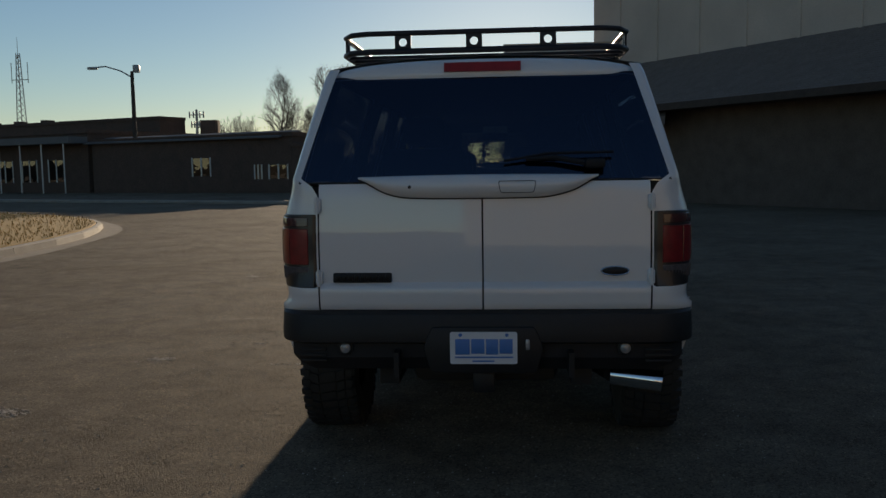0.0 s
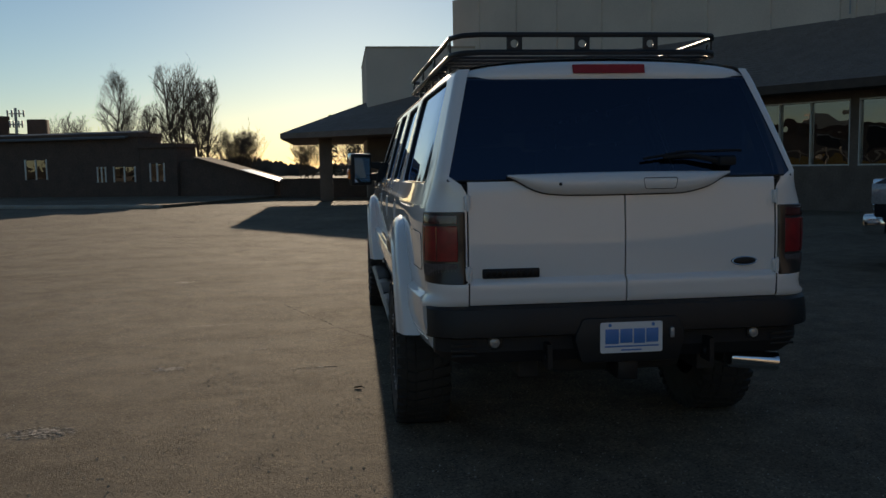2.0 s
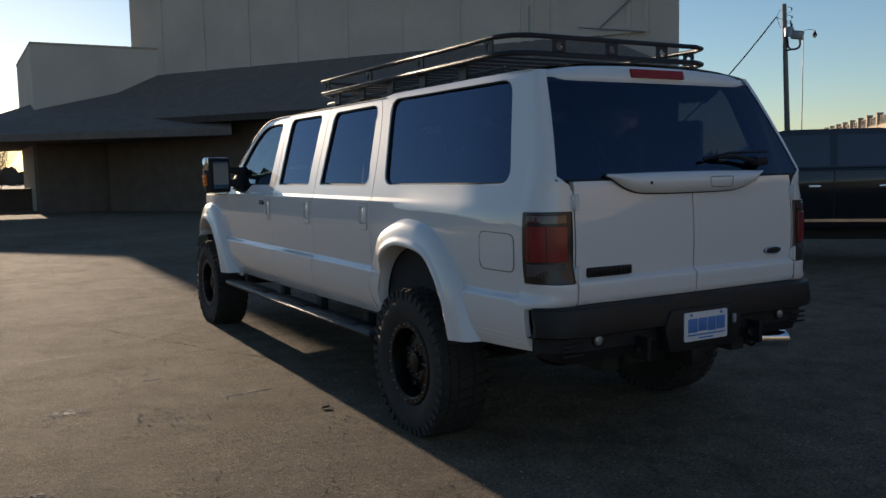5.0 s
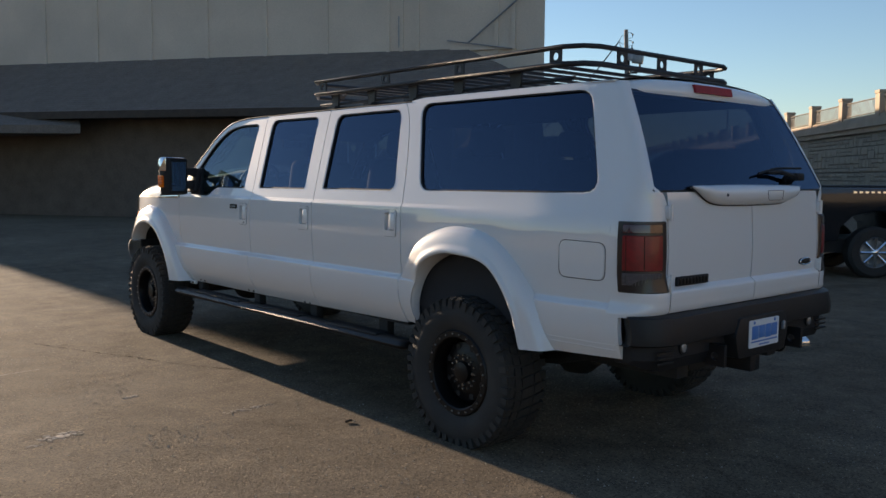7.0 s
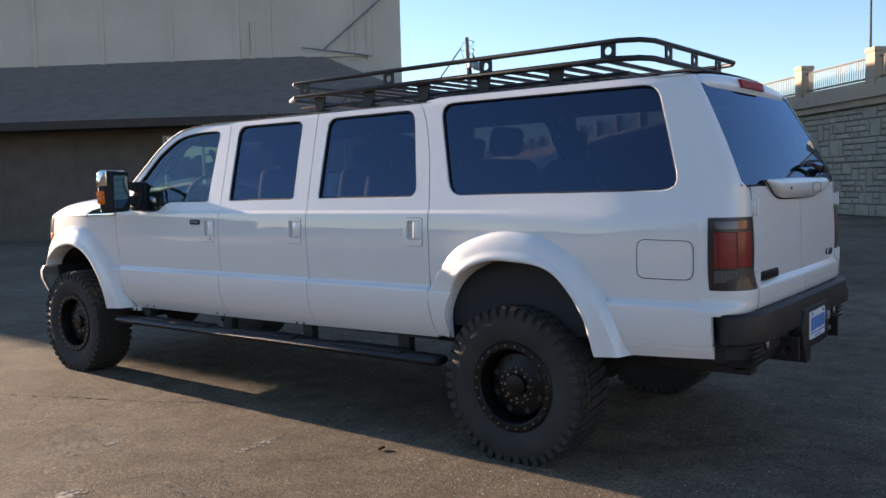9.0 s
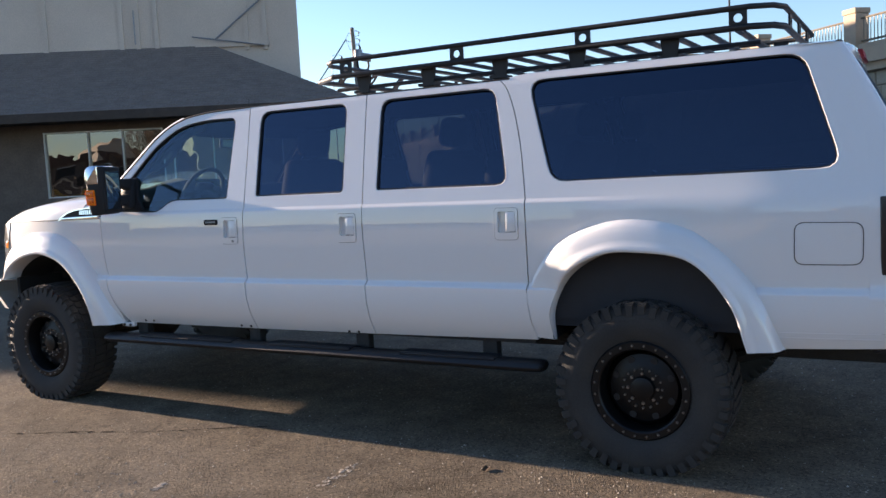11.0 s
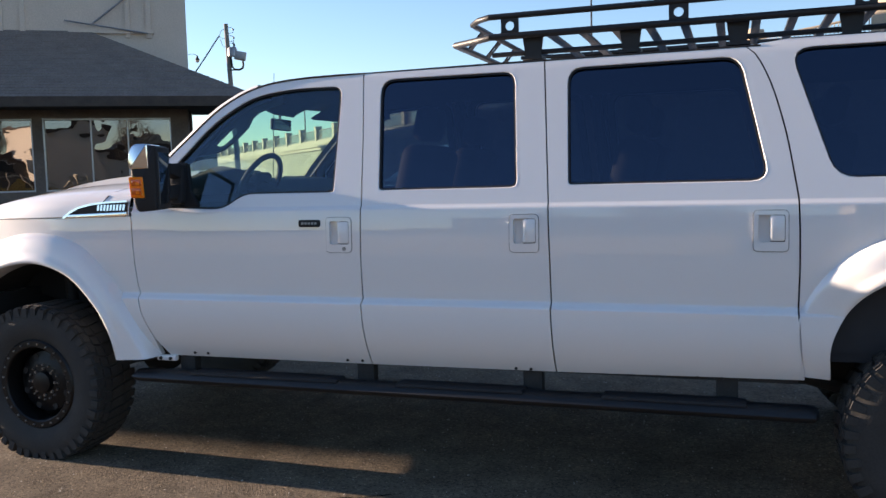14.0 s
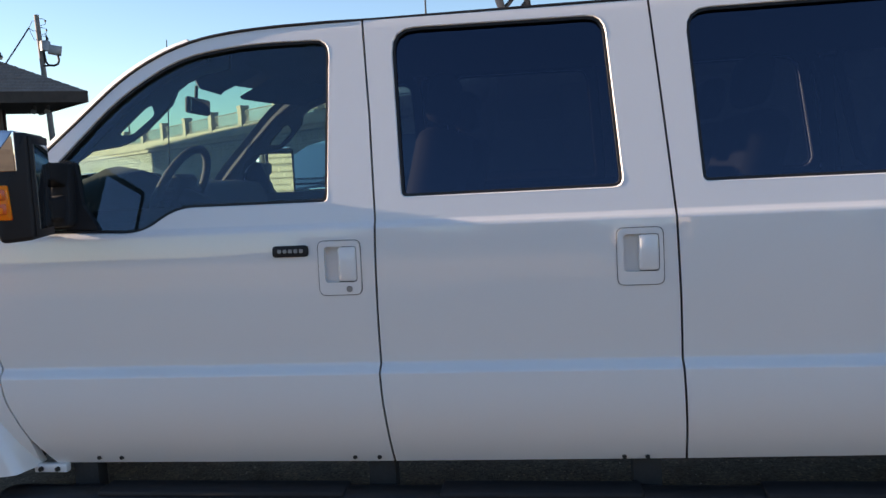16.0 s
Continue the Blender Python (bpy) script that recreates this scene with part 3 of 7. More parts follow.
for s in (-1, 1):
    for nm, outline, hole, glass in DOORS:
        hy, hz = HANDLES[nm]
        d = skin(nm, outline, s, M_PAINT, suv, holes=[inset(hole, -0.005), handle_recess(hy, hz)], depth=0.035)
        window(d, s, hole, glass)
        door_handle(d, s, hy, hz, nm == "front_door")
    q = skin("quarter_panel", QUARTER, s, M_PAINT, suv, holes=[inset(WQ, -0.005)], depth=0.03, ystep=0.15)
    window(q, s, WQ, M_TINT, seal=0.009)
    part("sill_crease", tubed([Vector((s * (half_width(y, 0.726) - 0.001), y, 0.726 + 0.004 * (4.3 - y))) for y in (4.42, 4.30, 4.15, 4.0)], 0.003, 6), M_PAINT, q)
    skin("front_fender", FENDER, s, M_PAINT, suv, depth=0.03)
    # dark body shell behind the gaps
    shell = [(4.2, 0.66), (4.57, 0.66), *[(y, z + 0.012) for y, z in ra[::-1]], (5.62, 0.66), (8.74, 0.63), (8.80, 1.36), (4.2, 1.36)]
    skin("inner_shell", shell, s, M_UNDER, suv, off=-0.036, depth=0.01, ystep=0.5)
    for seam in (S12, S23, SQ):
        strip = [(y - 0.03, z) for y, z in seam if z > 1.3] + [(y + 0.03, z) for y, z in seam[::-1] if z > 1.3]
        skin("door_pillar", strip, s, M_UNDER, suv, off=-0.034, depth=0.02, ystep=0.5)
    # flares
    for nm, inn, out in (("rear_fender_flare", R_ARCH_IN, R_ARCH_OUT), ("front_fender_flare", F_ARCH_IN, F_ARCH_OUT)):
        rings = []
        for a, b in zip(inn, out):
            def at(k, off):
                p = b.lerp(a, k)
                leg = 0.08 + 0.92 * sstep(0.95, 1.20, b.y) if nm[0] == "r" and b.x > 5.06 else 1.0
                g = sstep(0.0, 0.13, k) * (0.05 + 0.95 * leg)
                base = (half_width(p.x, min(p.y, 1.3)) if k < 0.05 else calm_width(p.x, p.y)) * (1 - g) + flare_base(p.x, p.y) * g
                return Vector((s * (base + off * leg), p.x, p.y))
            n_ = (a - b).normalized()
            lip = a + n_ * 0.006
            rings.append([at(-0.02, -0.004), at(0.02, 0.010), at(0.07, 0.028), at(0.14, 0.043), at(0.24, 0.053), at(0.42, 0.061), at(0.60, 0.067), at(0.72, 0.070), at(0.78, 0.077), at(0.90, 0.081), at(0.98, 0.080),
                          at(1.0, 0.070), Vector((s * (flare_base(a.x, a.y) - 0.06), lip.x, lip.y))])
        part(nm, lofted(rings), M_PAINT, suv, smooth=80)
    # wheel housings
    for inn in (R_ARCH_IN, F_ARCH_IN):
        rings = [[Vector((s * w, p.x, p.y + 0.004)) for w in (0.97, 0.75, 0.55)] for p in inn]
        bm = lofted(rings)
        back = [bm.verts.new((s * 0.55, p.x, p.y + 0.004)) for p in inn]
        bm.faces.new(back)
        part("wheel_housing", bm, M_WELL, suv)


# rear face: y of the tail at each height
def tail_y(z):
    y = 3.872 - 0.02 * math.exp(-((z - 1.15) / 0.25) ** 2)
    y -= 0.030 * (1 - sstep(0.985, 1.012, z)) * sstep(0.86, 0.90, z)
    if z > 1.46:
        y += 0.40 * (z - 1.46) + 0.17 * (z - 1.46) ** 2
    return y


def corner_y(z):
    return float(np.interp(z, (1.5, 1.65, 1.8, 1.95, 2.035), (4.05, 4.07, 4.115, 4.172, 4.21)))


def corner_ring(z, s, off=0.0, n=10, inner=0.772):
    """From the side round the rear corner to the rear doors, at one height."""
    yr = tail_y(z)
    y0 = corner_y(z)
    w = half_width(y0, z)
    inner += (w - 0.062 - inner) * sstep(1.44, 1.50, z)
    out = []
    for k in range(n + 1):
        t = math.pi / 2 * k / n
        # squarish corner
        c, sn = math.cos(t) ** 0.80, math.sin(t) ** 0.80
        x = inner + (w - inner) * c
        y = y0 + (yr - y0) * sn
        nx, ny = math.cos(t), -math.sin(t)
        out.append(Vector((s * (x + off * nx), y + off * ny, z)))
    return out


ZR = [0.87, 0.88, 0.90, 0.92, 0.95, 0.98, 0.992, 1.0, 1.012, 1.06, 1.15, 1.25, 1.32, 1.347, 1.36, 1.377, 1.42, 1.46, 1.5, 1.6, 1.7, 1.8, 1.9, 1.96, 2.0, 2.03]
for s in (-1, 1):
    part("rear_corner", lofted([corner_ring(z, s) for z in ZR]), M_PAINT, suv, smooth=60)
    # tail lamp wraps the corner
    def lamp_band(z0, z1, k0, k1, off, material, nm, parent, label=""):
        zs = [z0, z0 + 0.007] + [z0 + (z1 - z0) * i / 4 for i in (1, 2, 3)] + [z1 - 0.007, z1]
        rings = []
        for i, z in enumerate(zs):
            o = off if 0 < i < 6 else off - 0.012
            ring = corner_ring(z, s, o, 36)[3 * k0:3 * k1 + 1]
            ring[0] -= Vector((s * 0.012, 0, 0)) if k0 < 3 else Vector((0, 0, 0))
            ring[-1] += Vector((0, 0.012, 0))
            rings.append(ring)
        return part(nm, lofted(rings), material, parent, label, smooth=50)
    lamp = lamp_band(0.986, 1.336, 1, 12, 0.006, M_LAMPFRAME, "tail_lamp", suv, "dark red tail lamp with clear lower lens")
    lamp_band(1.272, 1.324, 2, 11, 0.009, M_REDDARK, "smoked_lens", lamp)
    lamp_band(1.092, 1.270, 2, 11, 0.010, M_RED, "brake_lens", lamp)
    lamp_band(1.022, 1.090, 2, 11, 0.009, M_REVERSE, "reverse_lens", lamp)
    for k in range(7, 33, 2):
        rib = [corner_ring(z, s, 0.0105, 36)[k] for z in (1.026, 1.045, 1.066, 1.086)]
        part("lens_rib", tubed(rib, 0.0018, 5), M_REVERSE, lamp)
    for k in (9, 20):
        rib = [corner_ring(z, s, 0.0102, 36)[k] for z in (1.10, 1.14, 1.19, 1.23, 1.262)]
        part("lens_divider", tubed(rib, 0.0025, 5), M_REDDARK, lamp)

# rear doors, each a sheet over the tail
for s in (-1, 1):
    rings = []
    for z in [0.885, 0.90, 0.92, 0.95, 0.98, 0.992, 1.0, 1.012, 1.06, 1.12, 1.2, 1.3, 1.4, 1.44, 1.472]:
        rings.append([Vector((s * x, tail_y(z) - 0.010 * (1 - (x / 0.8) ** 2), z)) for x in (0.004, 0.05, 0.15, 0.3, 0.45, 0.6, 0.7, 0.764)])
    bm = lofted(rings)
    r = bmesh.ops.extrude_edge_only(bm, edges=[e for e in bm.edges if len(e.link_faces) == 1])
    for g in r["geom"]:
        if isinstance(g, bmesh.types.BMVert):
            g.co.y += 0.03
    door = part("tailgate_door", bm, M_PAINT, suv)
    for z in (1.375, 1.035):
        bm = boxed((s * 0.768 - 0.016, tail_y(z) - 0.022, z - 0.032), (s * 0.768 + 0.016, tail_y(z) + 0.01, z + 0.032), 0.006)
        tube(bm, [(s * 0.768, tail_y(z) - 0.026, z - 0.04), (s * 0.768, tail_y(z) - 0.026, z + 0.04)], 0.008, 8)
        part("door_hinge", bm, M_PAINT, door)
part("tailgate_backing", boxed((-0.80, 3.905, 0.80), (0.80, 3.96, 1.46)), M_UNDER, suv)

# rear glass, bowed, tinted
rings = []
for i in range(13):
    z = 1.478 + (1.985 - 1.478) * i / 12
    w = half_width(corner_y(z), z) - 0.060
    rings.append([Vector((w * k / 8, tail_y(z) - 0.012 * (1 - (k / 8) ** 2) + 0.004, z)) for k in range(-8, 9)])
bm = lofted(rings)
pane = part("rear_window", bm, M_TINT, suv, "dark tinted rear glass")
pane.visible_shadow = False
edge = [r_[0] for r_ in rings] + rings[-1][1:] + [r_[-1] for r_ in rings[::-1]][1:] + rings[0][::-1][1:]
part("window_seal", tubed([p + Vector((0, 0.004, 0)) for p in edge], 0.005, 6), M_SEAL, pane)
# top of the tail with the high brake lamp
rings = []
for z, dy in ((1.975, 0.0), (1.99, -0.004), (2.005, 0.0), (2.022, 0.012), (2.036, 0.035), (2.044, 0.07), (2.049, 0.115)):
    w = half_width(4.2, 2.005) - 0.012 - 0.25 * max(0, z - 2.0)
    rings.append([Vector((w * k / 10, tail_y(1.985) - 0.014 * (1 - (k / 10) ** 2) + dy + 0.085 * abs(k / 10) ** 18 * (1 - dy / 0.12), min(z, 1.975 + (z - 1.975) * (1 - 0.45 * abs(k / 10) ** 6)) + 0.028 * (1 - (k / 10) ** 2) * sstep(1.98, 2.03, z))) for k in range(-10, 11)])
part("roof_tail", lofted(rings), M_PAINT, suv, smooth=60)
bm = bmesh.new()
loft(bm, [[Vector((x, tail_y(1.985) - 0.034 + (z - 2.0) * 0.25 + 0.003 * (x / 0.2) ** 2, z)) for x in (-0.185, -0.17, -0.08, 0, 0.08, 0.17, 0.185)] for z in (2.003, 2.012, 2.035, 2.047)])
r = bmesh.ops.extrude_edge_only(bm, edges=[e for e in bm.edges if len(e.link_faces) == 1])
for g in r["geom"]:
    if isinstance(g, bmesh.types.BMVert):
        g.co.y += 0.045
part("high_brake_lamp", bm, M_REDMATT, suv, "red high-mounted brake lamp")

# handle moulding under the glass
mould = smoothed([(-0.575, 1.494), (-0.53, 1.475), (-0.46, 1.435), (-0.38, 1.412), (-0.25, 1.404), (0, 1.402), (0.25, 1.404), (0.33, 1.412), (0.42, 1.437), (0.49, 1.476), (0.53, 1.494)], 32)
rings = []
for p in mould:
    t = (p.x + 0.022) / 0.55
    top = 1.503 + 0.006 * (1 - t * t)
    z0 = p.y
    h = max(0.004, top - z0)
    bul = 0.055 * min(1, h / 0.06)
    rings.append([Vector((p.x, tail_y(1.44) - 0.008 - d, z0 + h * f)) for f, d in ((0.0, -0.01), (0.0, 0.35 * bul), (0.12, 0.75 * bul), (0.4, bul), (0.7, 0.95 * bul), (0.92, 0.7 * bul), (1.0, 0.35 * bul), (1.0, -0.02))])
part("tailgate_handle", lofted(rings), M_PAINT, suv, "white moulded handle under rear glass", smooth=55)
part("handle_shadow_gap", tubed([Vector((p.x, tail_y(1.44) - 0.012, p.y - 0.004)) for p in mould], 0.0035, 6), M_SEAL, suv)
bm = spin([(0, 0), (0.008, 0), (0.009, 0.01)], (-0.33, tail_y(1.44) - 0.066, 1.456), "y", 12)
part("key_lock", bm, M_SEAL, suv)
rp = rounded([(0.085, 1.425), (0.235, 1.425), (0.245, 1.478), (0.075, 1.478)], 0.012)
pl = [Vector((x, tail_y(1.44) - 0.0630, z)) for x, z in rp]
part("handle_seam", tubed(pl + [pl[0], pl[1]], 0.0014, 5), M_SEAL, suv)
# wiper
bm = tubed([(0.47, 3.865, 1.555), (0.33, 3.875, 1.582), (0.20, 3.878, 1.575)], [0.014, 0.012, 0.008], 8)
box(bm, (0.47, 3.84, 1.53), (0.56, 3.90, 1.575), 0.012)
tube(bm, [(0.10, 3.88, 1.568), (0.30, 3.885, 1.6), (0.60, 3.89, 1.603)], 0.007, 6)
part("rear_wiper", bm, M_PLASTIC, suv)
# badges (plain shapes)
bm = boxed((-0.702, 3.838, 1.012), (-0.425, 3.858, 1.058), 0.006)
badge = part("name_badge", bm, M_PLASTIC, suv)
for i in range(9):
    part("badge_bar", boxed((-0.688 + i * 0.029, 3.834, 1.021), (-0.668 + i * 0.029, 3.842, 1.049), 0.002), M_RIM, badge)
part("dealer_sticker", boxed((-0.695, 3.846, 0.982), (-0.618, 3.852, 1.001), 0.001), M_GREY, suv)
bm = spin([(0.0, -0.012), (0.02, -0.012), (0.028, -0.009), (0.033, 0.0), (0.033, 0.012)], (0, 0, 0), "y", 28)
bmesh.ops.scale(bm, vec=(2.0, 1, 0.65), verts=bm.verts[:])
bmesh.ops.translate(bm, vec=(0.604, 3.848, 1.061), verts=bm.verts[:])
oval = part("oval_emblem", bm, M_BLACK, suv)
ring = [Vector((0.604 + 0.062 * math.cos(a), 3.838, 1.061 + 0.0195 * math.sin(a))) for a in [2 * math.pi * k / 32 for k in range(33)]]
part("emblem_rim", tubed(ring, 0.0028, 6), M_CHROME, oval)

def holed_plate(put, w, z0, z1, zc, r, t):
    """A plate with a round hole."""
    n = 24
    ring = [(r * math.cos(2 * math.pi * k / n), zc + r * math.sin(2 * math.pi * k / n)) for k in range(n)]
    outer = [(-w, z0), (w, z0), (w, z1), (-w, z1)]
    flat = [Vector((*p, 0)) for p in outer + ring]
    tris = tessellate_polygon([[Vector((*p, 0)) for p in outer], [Vector((*p, 0)) for p in ring]])
    bm = bmesh.new()
    for d in (-t, t):
        vs = [bm.verts.new(put(p.x, p.y, d)) for p in flat]
        for tr in tris:
            bm.faces.new([vs[i] for i in tr])
    for lp in (outer, ring):
        a = [bm.verts.new(put(p[0], p[1], -t)) for p in lp]
        b = [bm.verts.new(put(p[0], p[1], t)) for p in lp]
        for i in range(len(lp)):
            bm.faces.new((a[i], a[(i + 1) % len(lp)], b[(i + 1) % len(lp)], b[i]))
    return bm


# rear bumper: a folded steel beam over a recessed lower panel
beam = [(3.93, 0.884), (3.815, 0.880), (3.792, 0.868), (3.772, 0.79), (3.775, 0.742), (3.80, 0.732), (3.90, 0.730)]
WINGS = ((0.78, 0.0), (0.84, 0.012), (0.90, 0.045), (0.945, 0.09), (0.965, 0.135), (0.955, 0.17), (0.93, 0.20))
bm = lofted([[Vector((x, y, z)) for y, z in beam] for x in (-0.78, -0.4, 0.0, 0.4, 0.78)])
for s in (-1, 1):
    loft(bm, [[Vector((s * x, min(y + dy, 4.02), z)) for y, z in beam] for x, dy in WINGS])
bumper = part("rear_bumper", bm, M_BLACK, suv, "black folded steel rear bumper", smooth=30)
lower = [(3.90, 0.745), (3.835, 0.735), (3.83, 0.66), (3.86, 0.60), (3.95, 0.585)]
bm = lofted([[Vector((x, y, z)) for y, z in lower] for x in (-0.80, -0.35, 0.35, 0.80)])
for s in (-1, 1):
    loft(bm, [[Vector((s * x, min(y + dy, 4.04), max(z, 0.60 + lift))) for y, z in lower] for x, dy, lift in ((0.80, 0.0, 0.0), (0.88, 0.045, 0.02), (0.925, 0.10, 0.04), (0.93, 0.16, 0.05))])
part("bumper_panel", bm, M_PLASTIC, bumper, smooth=30)
part("bumper_centre", prism(rounded([(-0.235, 0.815), (0.235, 0.815), (0.275, 0.72), (0.24, 0.60), (-0.24, 0.60), (-0.275, 0.72)], 0.02), lambda u, v, w: Vector((u, w, v)), 3.762, 3.95, 0.006), M_BLACK, bumper)
part("plate_light", boxed((0.192, 3.742, 0.712), (0.212, 3.764, 0.762), 0.006), M_LENS, bumper, "small clear plate light")
for s in (-1, 1):
    bm = spin([(0.0, -0.006), (0.018, -0.004), (0.024, 0.0), (0.026, 0.012)], (s * 0.65, 3.822, 0.705), "y", 20)
    part("bumper_light", bm, M_LENS, bumper, "small round clear light")
    part("light_bezel", spin([(0.026, -0.004), (0.036, -0.002), (0.038, 0.012)], (s * 0.65, 3.826, 0.705), "y", 20), M_BLACK, bumper)
    # shackle tab with a hole, and the slots of the lower panel
    tab = holed_plate(lambda u, v, w: Vector((s * 0.40 + w, 3.80 + u, v)), 0.055, 0.585, 0.70, 0.635, 0.022, 0.012)
    part("shackle_tab", tab, M_BLACK, bumper)
    for k in range(3):
        part("panel_slot", boxed((s * 0.80 - 0.06, 3.822, 0.640 + 0.026 * k), (s * 0.80 + 0.06, 3.834, 0.652 + 0.026 * k), 0.002), M_SEAL, bumper)
    part("sill_crease", tubed([(s * (half_width(y, 0.702) + 0.0005), y, 0.702) for y in (4.44, 4.3, 4.15, 4.0)], 0.0022, 5), M_PAINT, suv)
plate = part("licence_plate", prism(rounded([(-0.152, 0.646), (0.155, 0.646), (0.155, 0.794), (-0.152, 0.794)], 0.012), lambda u, v, w: Vector((u, w, v)), 3.756, 3.761), M_WHITE, suv, "white plate with blue blocks")
for i, (x0, x1) in enumerate(((-0.128, -0.062), (-0.055, 0.006), (0.012, 0.068), (0.074, 0.134))):
    part("plate_bar", boxed((x0, 3.7525, 0.690 + 0.004 * (i % 2)), (x1, 3.7565, 0.762), 0.002), M_BLUE, plate)
part("plate_bar", boxed((-0.13, 3.7525, 0.674), (0.135, 3.7565, 0.681)), M_BLUE, plate)
part("plate_bar", boxed((-0.05, 3.7525, 0.656), (0.05, 3.7565, 0.663)), M_BLUE, plate)
for x in (-0.105, 0.108):
    part("plate_bolt", spin([(0, -0.004), (0.008, -0.003), (0.009, 0.003)], (x, 3.756, 0.780), "y", 10), M_BLUE, plate)

# roof
rings = []
for i in range(27):
    y = 4.19 + (8.205 - 4.19) * i / 26
    back = sstep(5.95, 5.70, y) if y > 5.7 else 1.0
    zb = float(np.interp(y, (5.7, 5.95, 7.0, 7.75, 7.95, 8.10, 8.205), (2.030, 2.018, 2.018, 2.0155, 2.0115, 2.000, 1.981)))
    w0 = half_width(5, zb) - 0.006 + 0.004 * back
    crown = 0.052 + 0.006 * back
    bow = 0.19 * sstep(7.4, 8.205, y)
    rings.append([Vector((w0 * k, y + bow * (1 - k * k), zb + crown * (1 - abs(k) ** 2.6) * (1 - 0.25 * sstep(8.0, 8.205, y)))) for k in (-1, -0.985, -0.96, -0.92, -0.85, -0.7, -0.5, -0.25, 0, 0.25, 0.5, 0.7, 0.85, 0.92, 0.96, 0.985, 1)])
part("roof", lofted(rings), M_PAINT, suv, smooth=60)
for s in (-1, 1):
    part("roof_gutter", tubed([(s * (half_width(6, 2.014) - 0.004), y, 2.018 - 0.004 * sstep(7.0, 7.7, y)) for y in (5.80, 6.3, 7.0, 7.6)] + [(s * half_width(8, p.y), p.x, p.y + 0.003) for p in BROW if p.x < 8.80], 0.0055, 6), M_SEAL, suv)
part("headliner", lofted([[Vector((0.74 * k, y + 0.19 * (1 - k * k) * sstep(7.4, 8.2, y), z)) for k in (-1, -0.6, 0, 0.6, 1)] for y, z in ((4.3, 1.985), (6, 1.985), (7.7, 1.985), (8.12, 1.965), (8.24, 1.93))]), M_TRIM, suv)
for s in (-1, 1):
    bm = lofted([[Vector((s * x, y + dy, z)) for x, dy in ((0.12, 0.16), (0.40, 0.13), (0.66, 0.03))] for y, z in ((8.05, 1.955), (8.22, 1.885), (8.235, 1.872), (8.245, 1.885), (8.10, 1.955))])
    part("sun_visor", bm, M_TRIM, suv)
# wide pillar trim with a grab slot
    wide = [(8.85, 1.46), (8.74, 1.565), (8.60, 1.70), (8.45, 1.828), (8.36, 1.885), (8.24, 1.925), (8.12, 1.945), (8.12, 1.895), (8.20, 1.880), (8.27, 1.857), (8.305, 1.83), (8.322, 1.783), (8.361, 1.744), (8.405, 1.701), (8.457, 1.666), (8.507, 1.650), (8.60, 1.640), (8.66, 1.60), (8.70, 1.46)]
    slot = rounded([(8.515, 1.690), (8.452, 1.688), (8.374, 1.752), (8.388, 1.788), (8.418, 1.782)], [0.02, 0.015, 0.015, 0.012, 0.012])
    skin("pillar_trim", wide, s, M_TRIM, suv, holes=[slot], fn=lambda y, z: 0.985 - 0.30 * (z - 1.375), off=-0.10, depth=0.025, ystep=0.4)

# windscreen and pillars
PIL = [p for p in BROW[::-1] if p.x > 8.19]
rings = []
for p in PIL:
    w = half_width(7.5, p.y) - 0.05
    rings.append([Vector((w * k / 6, p.x + 0.19 * (1 - (k / 6) ** 2) + 0.015, p.y + 0.012 + 0.03 * (1 - (k / 6) ** 2) * sstep(1.8, 2.0, p.y))) for k in range(-6, 7)])
ws = part("windscreen", lofted(rings), M_CLEAR, suv)
ws.visible_shadow = False
for s in (-1, 1):
    rr = []
    for p in PIL:
        w = half_width(7.5, p.y)
        rr.append([Vector((s * (w - 0.001), p.x, p.y)), Vector((s * (w - 0.012), p.x + 0.018, p.y + 0.016)), Vector((s * (w - 0.055), p.x + 0.030, p.y + 0.020)), Vector((s * (w - 0.062), p.x + 0.018, p.y + 0.008))])
    part("windscreen_pillar", lofted(rr), M_PAINT, suv, smooth=60)
    # inner trim of the pillar
    part("pillar_trim", tubed([(s * (half_width(7.5, p.y) - 0.060), p.x - 0.020, p.y - 0.022) for p in PIL], 0.040, 10), M_TRIM, suv)
    sr = []
    for p in PIL:
        w = half_width(7.5, p.y)
        sr.append([Vector((s * (w - a), p.x + b, p.y + c)) for a, b, c in ((0.022, 0.014, 0.010), (0.064, 0.034, 0.024), (0.092, 0.030, 0.014), (0.085, 0.004, -0.012), (0.035, -0.012, -0.016))])
    part("windscreen_seal", lofted(sr, closed=True), M_SEAL, suv, smooth=50)

# bonnet
rings = []
for i in range(15):
    y = 8.915 + (10.16 - 8.915) * i / 14
    t = (y - 8.915) / (10.16 - 8.915)
    zt = 1.478 - 0.012 * t - 0.10 * t ** 3 - 0.053 * t ** 12
    dome = 0.045 * (1 - 0.75 * t ** 2)
    w0 = half_width(y, 1.337) - 0.002
    zb = 1.338 - 0.018 * t - (0.02 * sstep(0.92, 1.0, t))
    h = zt - zb
    sec = [(w0, zb), (w0 - 0.004, zb + 0.3 * h), (w0 - 0.018, zb + 0.6 * h), (w0 - 0.05, zb + 0.86 * h), (w0 - 0.12, zt), (w0 - 0.30, zt + 0.012 + 0.4 * dome), (0.42, zt + 0.02 + 0.7 * dome), (0.34, zt + 0.045 + dome), (0.18, zt + 0.055 + dome), (0, zt + 0.058 + dome)]
    full = [Vector((-x, y, z)) for x, z in sec] + [Vector((x, y, z)) for x, z in sec[:-1][::-1]]
    rings.append(full)
part("bonnet", lofted(rings), M_PAINT, suv, smooth=50)
